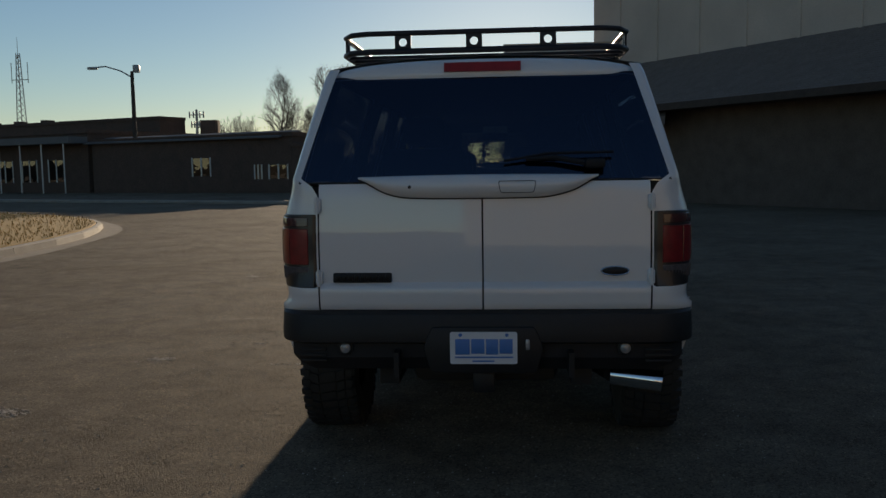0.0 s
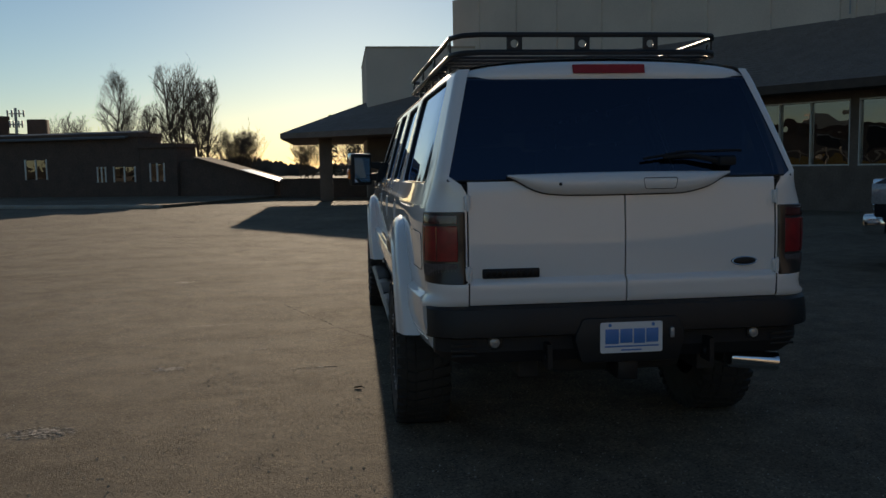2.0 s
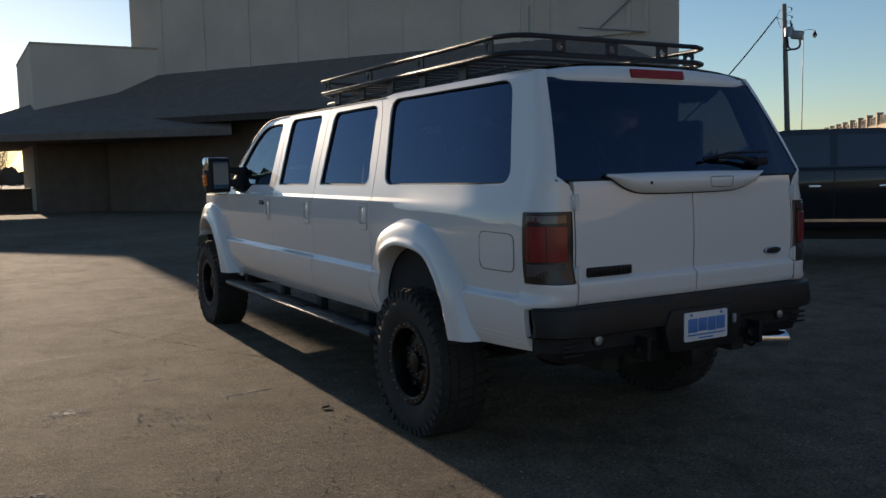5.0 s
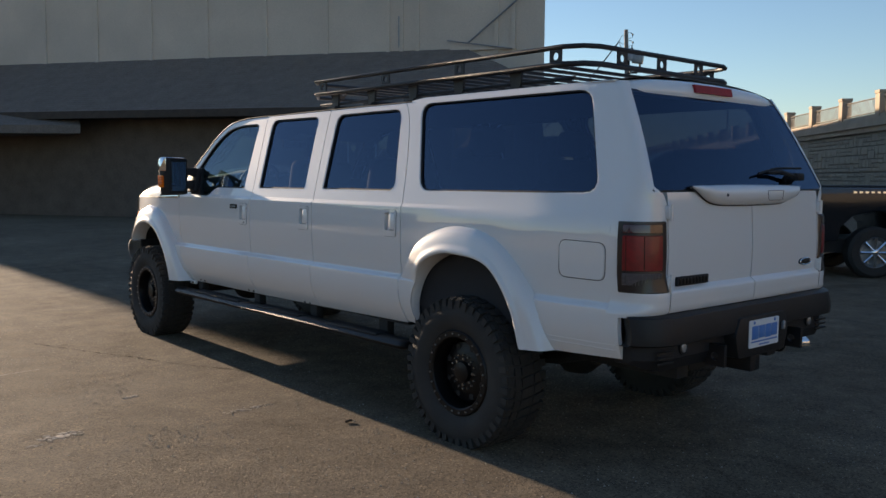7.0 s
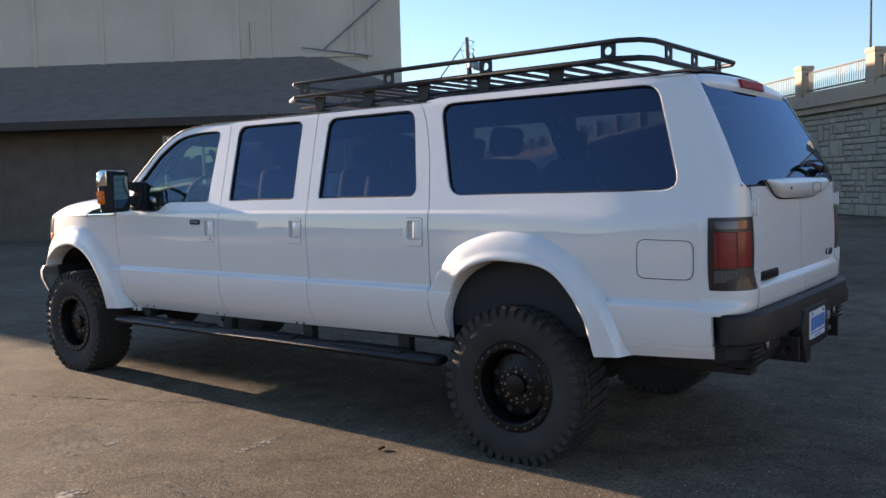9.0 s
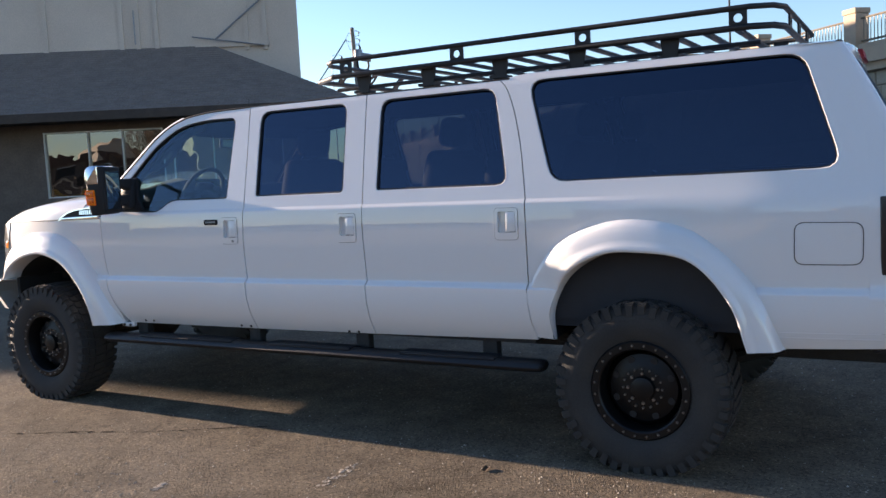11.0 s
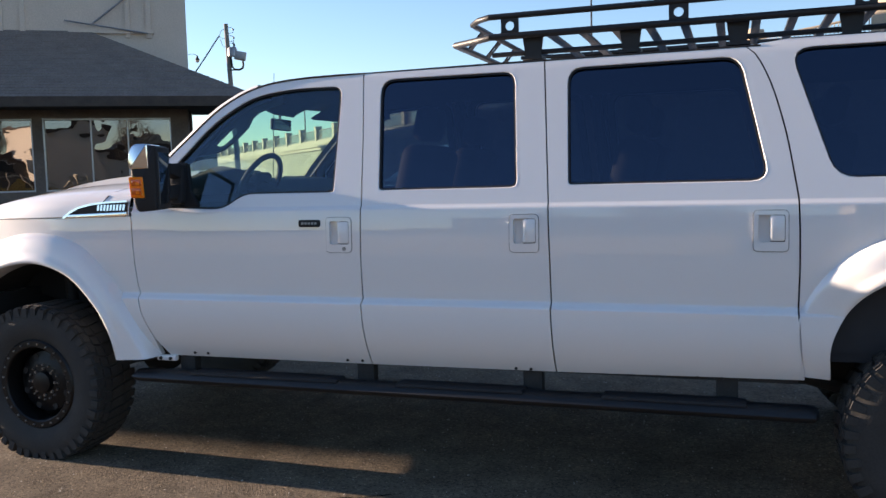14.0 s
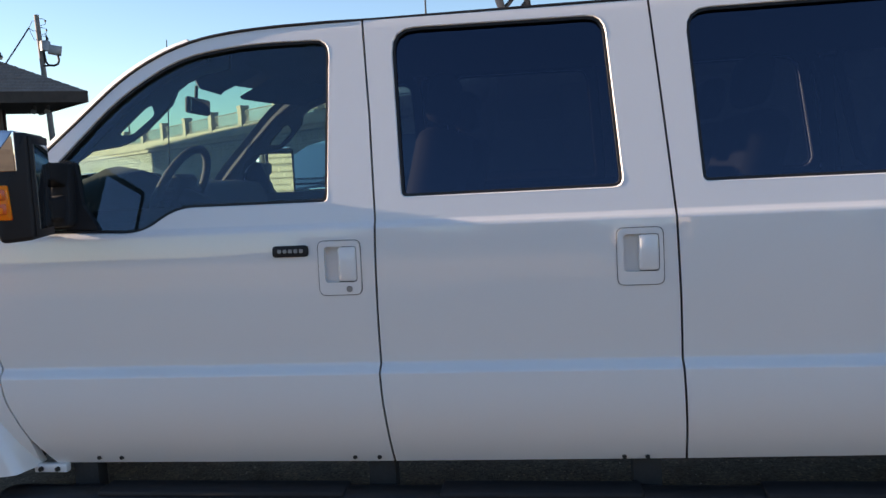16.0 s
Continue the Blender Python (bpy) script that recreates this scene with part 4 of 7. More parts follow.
part("cowl", prism([(8.80, 1.38), (8.98, 1.38), (8.955, 1.475), (8.86, 1.478)], lambda u, v, w: Vector((w, u, v)), -0.9, 0.9), M_PLASTIC, suv)
# front end
for s in (-1, 1):
    bm = prism(rounded([(10.04, 1.315), (10.135, 1.295), (10.185, 1.19), (10.195, 1.0), (10.13, 0.965), (10.085, 1.10), (10.055, 1.25)], 0.015), lambda u, v, w: Vector((s * (w - 0.16 * (u - 9.3) ** 2), u, v)), 0.66, 1.003, 0.01)
    hl = part("headlamp", bm, M_LENS, suv, "clear headlamp with amber corner")
    part("turn_lens", prism(rounded([(10.085, 1.175), (10.135, 1.17), (10.145, 1.12), (10.095, 1.115)], 0.015), lambda u, v, w: Vector((s * (w - 0.16 * (u - 9.3) ** 2), u, v)), 0.985, 1.008, 0.004), M_AMBER, hl)
    # vent badge on the bonnet's side
    def on_bonnet(u, v, w):
        return Vector((s * (half_width(u, 1.337) - 0.004 - 0.10 * max(0, v - 1.36) + w), u, v))
    brow = [(9.345, 1.331), (9.30, 1.362), (9.24, 1.388), (9.16, 1.405), (9.06, 1.414), (8.925, 1.419)]
    vent = part("side_vent", prism([(y, z - 0.004) for y, z in brow] + [(8.925, 1.345)], on_bonnet, -0.02, 0.006), M_PLASTIC, suv, "black vent badge with chrome outline")
    part("chrome_trim", prism([(9.35, 1.326), (9.33, 1.346), (8.925, 1.358), (8.925, 1.332)], on_bonnet, -0.005, 0.012, 0.003), M_CHROME, vent)
    part("chrome_trim", prism(brow + [(y - 0.006, z - 0.010) for y, z in brow[::-1]], on_bonnet, -0.005, 0.012), M_CHROME, vent)
    for i in range(9):
        y0 = 8.938 + i * 0.0205
        part("badge_bar", prism([(y0, 1.366), (y0 + 0.013, 1.366), (y0 + 0.009, 1.397), (y0 - 0.004, 1.397)], on_bonnet, 0.0, 0.010), M_CHROME, vent)
    # bonnet's rear shut line and the moulded cowl corner
    shut = [Vector((s * (half_width(y, 1.337) - d), y, z)) for y, z, d in ((9.085, 1.412, 0.014), (9.070, 1.440, 0.036), (9.05, 1.463, 0.082), (9.02, 1.476, 0.125))]
    part("bonnet_gap", tubed(shut, 0.0035, 6), M_SEAL, suv)
    cc = [(9.02, 1.472), (8.99, 1.500), (8.94, 1.520), (8.86, 1.530), (8.80, 1.50), (8.80, 1.47)]
    part("cowl_corner", prism(cc, lambda u, v, w: Vector((s * w, u, v)), 0.58, 0.86, 0.010), M_PLASTIC, suv, "black moulded cowl corner")
for s in (-1, 1):
    seam = [Vector((s * (half_width(y, 1.337) + 0.0005), y, 1.338 - 0.018 * (y - 8.915) / 1.245)) for y in (9.33, 9.5, 9.65, 9.8, 9.9, 10.0, 10.06)]
    part("bonnet_gap", tubed(seam, 0.003, 6), M_SEAL, suv)
grille = part("grille", boxed((-0.66, 10.10, 0.93), (0.66, 10.19, 1.30), 0.01), M_CHROME, suv)
for i in range(4):
    part("grille_slot", boxed((-0.60, 10.185, 0.965 + i * 0.085), (0.60, 10.198, 1.03 + i * 0.085), 0.004), M_BLACK, grille)
fb = [(10.10, 0.885), (10.30, 0.880), (10.352, 0.83), (10.345, 0.76), (10.24, 0.655), (10.10, 0.64)]
bm = lofted([[Vector((x, y - dy, z)) for y, z in fb] for x, dy in ((-0.99, 0.20), (-0.965, 0.12), (-0.89, 0.045), (-0.76, 0.0), (0, -0.02), (0.76, 0.0), (0.89, 0.045), (0.965, 0.12), (0.99, 0.20))])
part("front_bumper", bm, M_PAINT, suv, "white steel front bumper", smooth=20)
part("splash_guard", boxed((-0.93, 9.96, 0.58), (0.93, 9.99, 0.89)), M_WELL, suv)
part("bumper_valance", boxed((-0.80, 10.06, 0.57), (0.80, 10.24, 0.635), 0.02), M_WELL, suv)
# keypad
for s in (-1,):
    kp = part("door_keypad", skin_box(7.797, 7.912, 1.272, 1.307, s, 0.006, 0.02, 0.012, 0.002), M_PLASTIC, suv, "black five-button door keypad")
    for i in range(5):
        part("keypad_button", skin_box(7.813 + i * 0.0175, 7.825 + i * 0.0175, 1.284, 1.296, s, 0.0095, 0.008, 0.003, 0.001), M_GREY, kp)
    fl = rounded([(4.074, 1.035), (4.352, 1.037), (4.348, 1.228), (4.07, 1.222)], 0.045, 6)
    pts = [Vector((s * (half_width(a, b) + 0.0005), a, b)) for a, b in fl]
    fd = part("fuel_door", tubed(pts + [pts[0], pts[1]], 0.0018, 6), M_SEAL, suv)
    part("fuel_flap", skin_box(4.078, 4.347, 1.040, 1.222, s, 0.0025, 0.008, 0.042, 0.0008), M_PAINT, fd)

# ---- wheels
def make_wheel(y, s):
    w_at = Vector((s * 0.915, y, 0.415))
    wheel = part("wheel", spin([(0.12, -0.10 * s), (0.12, 0.02 * s), (0.0, 0.02 * s)], w_at, "x", 20), M_RIM, suv)
    R, K = 0.441, 0.953
    prof = [(0.250, 0.105), (0.262, 0.128), (0.305, 0.150), (0.36, 0.155), (0.405, 0.150), (0.437, 0.135), (0.447, 0.118), (0.450, 0.05), (0.450, -0.05), (0.447, -0.118), (0.437, -0.135), (0.40, -0.15), (0.34, -0.155), (0.28, -0.15), (0.225, -0.12)]
    bm = spin([(r * K, a * s) for r, a in prof], w_at, "x", 64)
    part("tyre", bm, M_RUBBER, wheel, "chunky black off-road tyre", smooth=30)
    bm = bmesh.new()
    # tread blocks: three staggered rows and shoulder lugs
    def block(a0, a1, x0, x1, r0, r1, skew=0.0):
        c = []
        for r in (r0 * K if r0 < 0.5 else r0, r1):
            for (a, x) in ((a0, x0), (a1, x0), (a1 + skew, x1), (a0 + skew, x1)):
                c.append(bm.verts.new(w_at + Vector((s * x, r * math.cos(a), r * math.sin(a)))))
        for q in ((4, 5, 6, 7), (0, 1, 5, 4), (1, 2, 6, 5), (2, 3, 7, 6), (3, 0, 4, 7)):
            bm.faces.new([c[i] for i in q])
    n = 44
    for k in range(n):
        a = 2 * math.pi * k / n
        st = 2 * math.pi / n
        for x0, x1, sh, sk in ((-0.045, 0.045, 0.25, 0.25), (0.052, 0.098, 0.6, -0.2), (-0.098, -0.052, 0.1, 0.2)):
            block(a + sh * st, a + (sh + 0.72) * st, x0, x1, 0.446, R, sk * st)
        for sg in (1, -1):
            wide = 0.0 if k % 2 else 0.012
            block(a + 0.1 * st, a + 0.72 * st, sg * 0.104, sg * 0.140, 0.43, R - 0.004)
            block(a + 0.12 * st, a + 0.70 * st, sg * 0.136, sg * (0.153 + 0.3 * wide), 0.405 - wide, R - 0.012)
    for v in bm.verts:
        v.co.z = max(v.co.z, 0.002)
    tagged(part("tread", bm, M_RUBBER, wheel, smooth=30), kind="stuff")
    # beadlock rim
    bm = spin([(r, a * s) for r, a in [(0.228, -0.10), (0.205, 0.0), (0.196, 0.09), (0.205, 0.132), (0.212, 0.138), (0.242, 0.138), (0.250, 0.130), (0.250, 0.10)]], w_at, "x", 48)
    rim = part("rim", bm, M_RIM, wheel, "black beadlock steel rim", smooth=35)
    disc = spin([(r, a * s) for r, a in [(0.203, 0.02), (0.185, 0.035), (0.17, 0.06), (0.125, 0.07), (0.110, 0.076), (0.062, 0.076), (0.058, 0.10), (0.03, 0.108), (0.0, 0.108)]], w_at, "x", 40)
    part("wheel_disc", disc, M_RIM, wheel, smooth=35)
    for k in range(24):
        a = 2 * math.pi * (k + 0.5) / 24
        p = w_at + Vector((s * 0.138, 0.228 * math.cos(a), 0.228 * math.sin(a)))
        part("rim_bolt", spin([(0.0, 0.008 * s), (0.0045, 0.008 * s), (0.006, 0.005 * s), (0.0065, -0.003 * s)], p, "x", 8), M_BOLT, wheel)
    for k in range(16):
        a = 2 * math.pi * k / 16
        p = w_at + Vector((s * 0.079, 0.098 * math.cos(a), 0.098 * math.sin(a)))
        part("hub_bolt", spin([(0.0, 0.008 * s), (0.0045, 0.008 * s), (0.006, 0.005 * s), (0.0065, -0.006 * s)], p, "x", 8), M_BOLT, wheel)
    for k in range(8):
        a = 2 * math.pi * k / 8
        p = w_at + Vector((s * 0.072, 0.075 * math.cos(a), 0.075 * math.sin(a)))
        part("wheel_nut", spin([(0.0, 0.014 * s), (0.007, 0.014 * s), (0.009, 0.010 * s), (0.009, -0.01 * s)], p, "x", 8), M_BOLT, wheel)
        b = a + math.pi / 8
        q = w_at + Vector((0, 0.148 * math.cos(b), 0.148 * math.sin(b)))
        bm = tubed([q + Vector((s * 0.05, 0, 0)), q + Vector((s * 0.068, 0, 0))], 0.018, 12)
        part("rim_window", bm, M_SEAL, wheel)


for y in (5.06, 9.55):
    for s in (-1, 1):
        make_wheel(y, s)

# ---- chassis under the body
part("chassis_floor", boxed((-0.93, 5.65, 0.60), (0.93, 8.75, 0.68)), M_UNDER, suv)
part("chassis_floor", boxed((-0.55, 3.95, 0.62), (0.55, 10.0, 0.74)), M_UNDER, suv)
for s in (-1, 1):
    part("frame_rail", boxed((s * 0.46 - 0.05, 3.95, 0.50), (s * 0.46 + 0.05, 10.1, 0.66), 0.01), M_UNDER, suv)
    for y in (5.06, 9.53):
        bm = tubed([(s * 0.52, y - 0.6, 0.56), (s * 0.52, y - 0.3, 0.48), (s * 0.52, y, 0.45), (s * 0.52, y + 0.3, 0.48), (s * 0.52, y + 0.6, 0.56)], 0.035, 8)
        part("leaf_spring", bm, M_UNDER, suv)
        part("shock_absorber", tubed([(s * 0.6, y + 0.12, 0.42), (s * 0.55, y + 0.2, 0.95)], 0.035, 10), M_UNDER, suv)
for y in (5.06, 9.53):
    bm = tubed([(-0.85, y, 0.432), (-0.15, y, 0.432), (0.15, y, 0.432), (0.85, y, 0.432)], [0.055, 0.07, 0.07, 0.055], 12)
    part("axle", bm, M_UNDER, suv)
    part("differential", spin([(0.0, -0.16), (0.1, -0.15), (0.17, -0.06), (0.18, 0.05), (0.1, 0.15), (0.0, 0.16)], (0.05, y, 0.43), "y", 20), M_UNDER, suv)
part("drive_shaft", tubed([(0.05, 5.2, 0.45), (0.05, 9.3, 0.52)], 0.045, 10), M_UNDER, suv)
part("fuel_tank", boxed((-0.35, 3.98, 0.50), (0.35, 4.6, 0.70), 0.05), M_UNDER, suv)
part("hitch_receiver", boxed((-0.05, 3.80, 0.50), (0.05, 4.2, 0.60), 0.008), M_BLACK, suv)
ex = part("exhaust_pipe", tubed([(0.42, 5.3, 0.55), (0.44, 4.6, 0.58), (0.52, 4.25, 0.56), (0.61, 4.0, 0.545)], 0.042, 14), M_UNDER, suv)
tip = spin([(0.034, 0.0), (0.048, 0.0), (0.050, 0.01), (0.050, 0.24), (0.044, 0.24)], (0, 0, 0), "x", 22)
bmesh.ops.transform(tip, matrix=pose(0.60, 3.98, 0.547, 0, 6, -8), verts=tip.verts[:])
part("exhaust_tip", tip, M_CHROME, ex, "polished chrome exhaust tip")

# running boards
for s in (-1, 1):
    rings = []
    for y, k in ((5.575, 0.55), (5.59, 0.9), (5.62, 1.0), (8.86, 1.0), (8.90, 0.9), (8.915, 0.55)):
        rings.append([Vector((s * (0.985 + 0.075 * k * math.cos(a)), y, 0.492 + 0.034 * k * math.sin(a))) for a in [2 * math.pi * j / 14 for j in range(14)]])
    rb = part("running_board", lofted(rings, closed=True, cap=True), M_BLACK, suv, "black tubular side step")
    for y0, y1 in ((7.72, 8.55), (6.80, 7.42), (5.85, 6.45)):
        part("step_pad", boxed((s * 0.985 - 0.055, y0, 0.508), (s * 0.985 + 0.055, y1, 0.533), 0.012), M_PLASTIC, rb)
    for y in (8.65, 7.62, 6.78, 5.93):
        part("step_bracket", boxed((s * 0.89 - 0.03, y - 0.045, 0.49), (s * 0.89 + 0.03, y + 0.045, 0.61), 0.006), M_UNDER, rb)
    for y in (8.58, 8.50, 7.70, 7.62, 6.85, 6.78, 6.05, 5.95):
        part("sill_bolt", spin([(0, 0.006 * s), (0.007, 0.005 * s), (0.008, -0.004 * s)], (s * half_width(7, 0.615), y, 0.614), "x", 8), M_SEAL, suv)
    part("sill_bracket", boxed((s * 0.94 - 0.012, 8.70, 0.562), (s * 0.94 + 0.018, 8.82, 0.592), 0.006), M_PAINT, suv)
    for y in (8.73, 8.79):
        part("bracket_bolt", spin([(0, 0.006 * s), (0.008, 0.005 * s), (0.009, -0.004 * s)], (s * 0.958, y, 0.577), "x", 8), M_SEAL, suv)

# mirrors, turned in towards the driver
for s in (-1, 1):
    spot = Vector((s * 1.160, 8.618, 1.528))
    mt = Matrix.Translation(spot) @ Matrix.Rotation(radians(20 if s < 0 else -34), 4, "Z")

    def mirror_prism(poly, x0, x1, bev):
        bm = prism(poly, lambda u, v, w: Vector((s * w, u, v)), x0, x1, bev)
        bmesh.ops.transform(bm, matrix=mt, verts=bm.verts[:])
        return bm
    prof = rounded([(-0.045, -0.155), (0.055, -0.163), (0.072, -0.12), (0.082, 0.10), (0.060, 0.162), (-0.045, 0.158)], [0.02, 0.03, 0.02, 0.04, 0.05, 0.015])
    mir = part("side_mirror", mirror_prism(prof, -0.105, 0.105, 0.014), M_PLASTIC, suv, "black tow mirror with chrome cap", smooth=50)
    cap_prof = rounded([(-0.010, 0.046), (0.0825, 0.046), (0.0865, 0.10), (0.064, 0.1665), (-0.010, 0.1645)], [0.003, 0.004, 0.045, 0.055, 0.004])
    part("mirror_cap", mirror_prism(cap_prof, -0.108, 0.1095, 0.007), M_CHROME, mir, "chrome mirror cap", smooth=50)
    lamp = part("marker_lamp", mirror_prism(rounded([(0.014, -0.095), (0.080, -0.092), (0.088, 0.008), (0.020, 0.008)], 0.008), -0.02, 0.112, 0.006), M_AMBER, mir, "amber marker lamp")
    for v in (-0.062, -0.020):
        part("marker_cell", mirror_prism(rounded([(0.026, v - 0.016), (0.072, v - 0.016), (0.074, v + 0.016), (0.028, v + 0.016)], 0.006), 0.10, 0.1145, 0.002), M_AMBERDARK, lamp)
        part("marker_bulb", mirror_prism(rounded([(0.036, v - 0.012), (0.052, v - 0.012), (0.052, v + 0.006), (0.036, v + 0.006)], 0.005), 0.105, 0.1160, 0.001), M_AMBER, lamp)
    part("mirror_bezel", mirror_prism(rounded([(-0.052, -0.150), (-0.044, -0.150), (-0.044, 0.150), (-0.052, 0.150)], 0.003), -0.100, 0.100, 0.002), M_PLASTIC, mir)
    part("mirror_glass", mirror_prism([(-0.0545, -0.125), (-0.0515, -0.125), (-0.0515, 0.125), (-0.0545, 0.125)], -0.082, 0.082, 0.0), M_MIRROR, mir)
    for dz, h in ((0.050, 0.034), (-0.072, 0.040)):
        rings = []
        for c, k in ((mt @ Vector((-s * 0.085, 0.0, dz)), 1.0), (Vector((s * 1.035, 8.625, 1.525 + dz * 0.95)), 0.85), (Vector((s * 0.955, 8.63, 1.515 + dz * 0.9)), 1.25)):
            rings.append([c + Vector((0, u, v)) for u, v in rounded([(-0.032, -h * k), (0.032, -h * k), (0.032, h * k), (-0.032, h * k)], 0.012)])
        part("mirror_arm", lofted([r + r[:1] for r in rings]), M_PLASTIC, mir, smooth=50)
    part("mirror_foot", prism(rounded([(8.575, 1.395), (8.70, 1.39), (8.70, 1.535), (8.66, 1.60), (8.60, 1.60)], 0.02), lambda u, v, w: Vector((s * (w - 0.27 * (v - 1.39)), u, v)), 0.955, 1.012, 0.012), M_PLASTIC, suv)
    sail = [(8.705, 1.388), (8.50, 1.380), (8.56, 1.46), (8.60, 1.60), (8.64, 1.61), (8.705, 1.545)]
    skin("mirror_mount", sail, s, M_PLASTIC, suv, off=-0.002, depth=0.03)
part("radio_antenna", tubed([(0.80, 9.09, 1.42), (0.80, 9.04, 2.27)], [0.004, 0.0025], 6), M_SEAL, suv)

# ---- roof rack
Y0, Y1, RW = 4.42, 7.0, 0.745


def rack_loop(z, r, front, w):
    c = 0.14
    pts = [(-w, Y0 + c), (-w, Y1), (-w + 0.06, Y1 + 0.07), (-w + 0.16, front), (w - 0.16, front), (w - 0.06, Y1 + 0.07), (w, Y1), (w, Y0 + c), (w - 0.05, Y0 + 0.04), (w - c, Y0), (-w + c, Y0), (-w + 0.05, Y0 + 0.04)]
    pl = [Vector((x, y, z)) for x, y in pts]
    return tubed(pl + [pl[0], pl[1]], r, 10)


rack = part("roof_rack", rack_loop(2.147, 0.016, Y1 + 0.22, RW), M_BLACK, suv, "black steel roof rack basket")
part("top_rail", rack_loop(2.240, 0.014, Y1 + 0.13, RW), M_BLACK, rack)


for s in (-1, 1):
    for y in (6.90, 6.137, 5.392, 4.614):
        part("rack_post", holed_plate(lambda u, v, w: Vector((s * RW + w, y + u, v)), 0.042, 2.135, 2.245, 2.193, 0.021, 0.005), M_BLACK, rack)
    for y in (6.80, 6.35, 5.89, 5.44, 4.95):
        bm = prism([(y - 0.05, 2.15), (y + 0.05, 2.15), (y + 0.035, 2.045), (y - 0.035, 2.045)], lambda u, v, w: Vector((s * w, u, v)), RW - 0.05, RW - 0.035)
        box(bm, (min(s * (RW - 0.09), s * (RW - 0.0)), y - 0.05, 2.035), (max(s * (RW - 0.09), s * (RW - 0.0)), y + 0.05, 2.05))
        part("rack_foot", bm, M_BLACK, rack)
    part("rack_side_rail", tubed([(s * (RW - 0.05), Y0 + 0.1, 2.075), (s * (RW - 0.05), Y1, 2.07)], 0.012, 8), M_BLACK, rack)
for x in (-0.42, -0.05, 0.33):
    part("rack_post", holed_plate(lambda u, v, w: Vector((x + u, Y0 + w, v)), 0.042, 2.135, 2.245, 2.193, 0.021, 0.005), M_BLACK, rack)
    part("rack_post", holed_plate(lambda u, v, w: Vector((x * 0.9 + u, Y1 + 0.175 + w + 0.9 * (2.19 - v), v)), 0.03, 2.14, 2.245, 2.193, 0.016, 0.005), M_BLACK, rack)
for i in range(15):
    y = 6.712 - i * 0.1495
    part("rack_slat", boxed((-RW, y - 0.019, 2.134), (RW, y + 0.019, 2.150), 0.003), M_BLACK, rack)

# ---- cabin
def seat(x, y, w):
    b = part("seat", boxed((x - w / 2, y - 0.25, 0.92), (x + w / 2, y + 0.27, 1.12), 0.05, 3), M_SEAT, suv)
    bm = boxed((-w / 2, -0.08, 0.0), (w / 2, 0.08, 0.62), 0.06, 3)
    bmesh.ops.transform(bm, matrix=pose(x, y - 0.24, 1.06, 14, 0, 0), verts=bm.verts[:])
    part("backrest", bm, M_SEAT, b)
    bm = boxed((-0.14, -0.05, 0.66), (0.14, 0.05, 0.84), 0.045, 3)
    bmesh.ops.transform(bm, matrix=pose(x, y - 0.22, 1.04, 12, 0, 0), verts=bm.verts[:])
    part("headrest", bm, M_SEAT, b)
    part("seat_base", boxed((x - w / 2 + 0.05, y - 0.2, 0.68), (x + w / 2 - 0.05, y + 0.2, 0.93)), M_TRIM, b)


for x in (-0.42, 0.42):
    seat(x, 7.80, 0.54)
    seat(x, 6.72, 0.56)
    seat(x, 5.85, 0.56)
bm = lofted([[Vector((x, y, z)) for y, z in ((9.02, 1.43), (8.86, 1.50), (8.72, 1.52 + 0.075 * math.exp(-((x + 0.42) / 0.22) ** 2)), (8.62, 1.50 + 0.075 * math.exp(-((x + 0.42) / 0.22) ** 2)), (8.58, 1.42), (8.60, 1.1), (8.65, 0.9))] for x in [-0.90 + 0.1 * k for k in range(19)]])
part("dashboard", bm, M_TRIM, suv, smooth=60)
ring = [pose(-0.42, 8.47, 1.475, -62, 0, 0) @ Vector((0.19 * math.cos(a), 0.19 * math.sin(a), 0)) for a in [2 * math.pi * k / 36 for k in range(37)]]
wheel = part("steering_wheel", tubed(ring, 0.016, 10), M_TRIM, suv)
mm = pose(-0.42, 8.47, 1.475, -62, 0, 0)
part("wheel_spoke", boxed((-0.18, -0.025, -0.012), (0.18, 0.02, 0.012), 0.008, m=mm), M_TRIM, wheel)
part("wheel_hub", boxed((-0.08, -0.08, -0.02), (0.08, 0.06, 0.03), 0.02, m=mm), M_TRIM, wheel)
part("steering_column", tubed([mm @ Vector((0, 0, -0.02)), mm @ Vector((0, 0, -0.35))], 0.04, 10), M_TRIM, wheel)
bm = boxed((-0.13, -0.012, -0.035), (0.13, 0.012, 0.035), 0.011, 3)
bmesh.ops.transform(bm, matrix=pose(0.0, 8.55, 1.842, 4, 0, 4), verts=bm.verts[:])
rv = part("rear_view_mirror", bm, M_TRIM, suv)
bm = boxed((-0.118, -0.0135, -0.027), (0.118, -0.0115, 0.027))
bmesh.ops.transform(bm, matrix=pose(0.0, 8.55, 1.842, 4, 0, 4), verts=bm.verts[:])
part("mirror_glass", bm, M_MIRROR, rv)
part("mirror_stem", tubed([(0.0, 8.56, 1.85), (0.0, 8.55, 1.93)], 0.008, 8), M_TRIM, rv)
part("cabin_floor", boxed((-0.92, 4.2, 0.70), (0.92, 8.8, 0.74)), M_TRIM, suv)
for s in (-1, 1):
    part("door_card", lofted([[Vector((s * w, y, z)) for y in (4.2, 6, 7.7, 8.65)] for w, z in ((0.93, 0.74), (0.93, 1.30), (0.90, 1.40), (0.93, 1.44))]), M_TRIM, suv)
    for y in (5.70, 6.70, 7.62):
        part("belt_pillar", tubed([(s * 0.905, y, 1.42), (s * 0.77, y + 0.04, 1.97)], 0.032, 8), M_TRIM, suv)

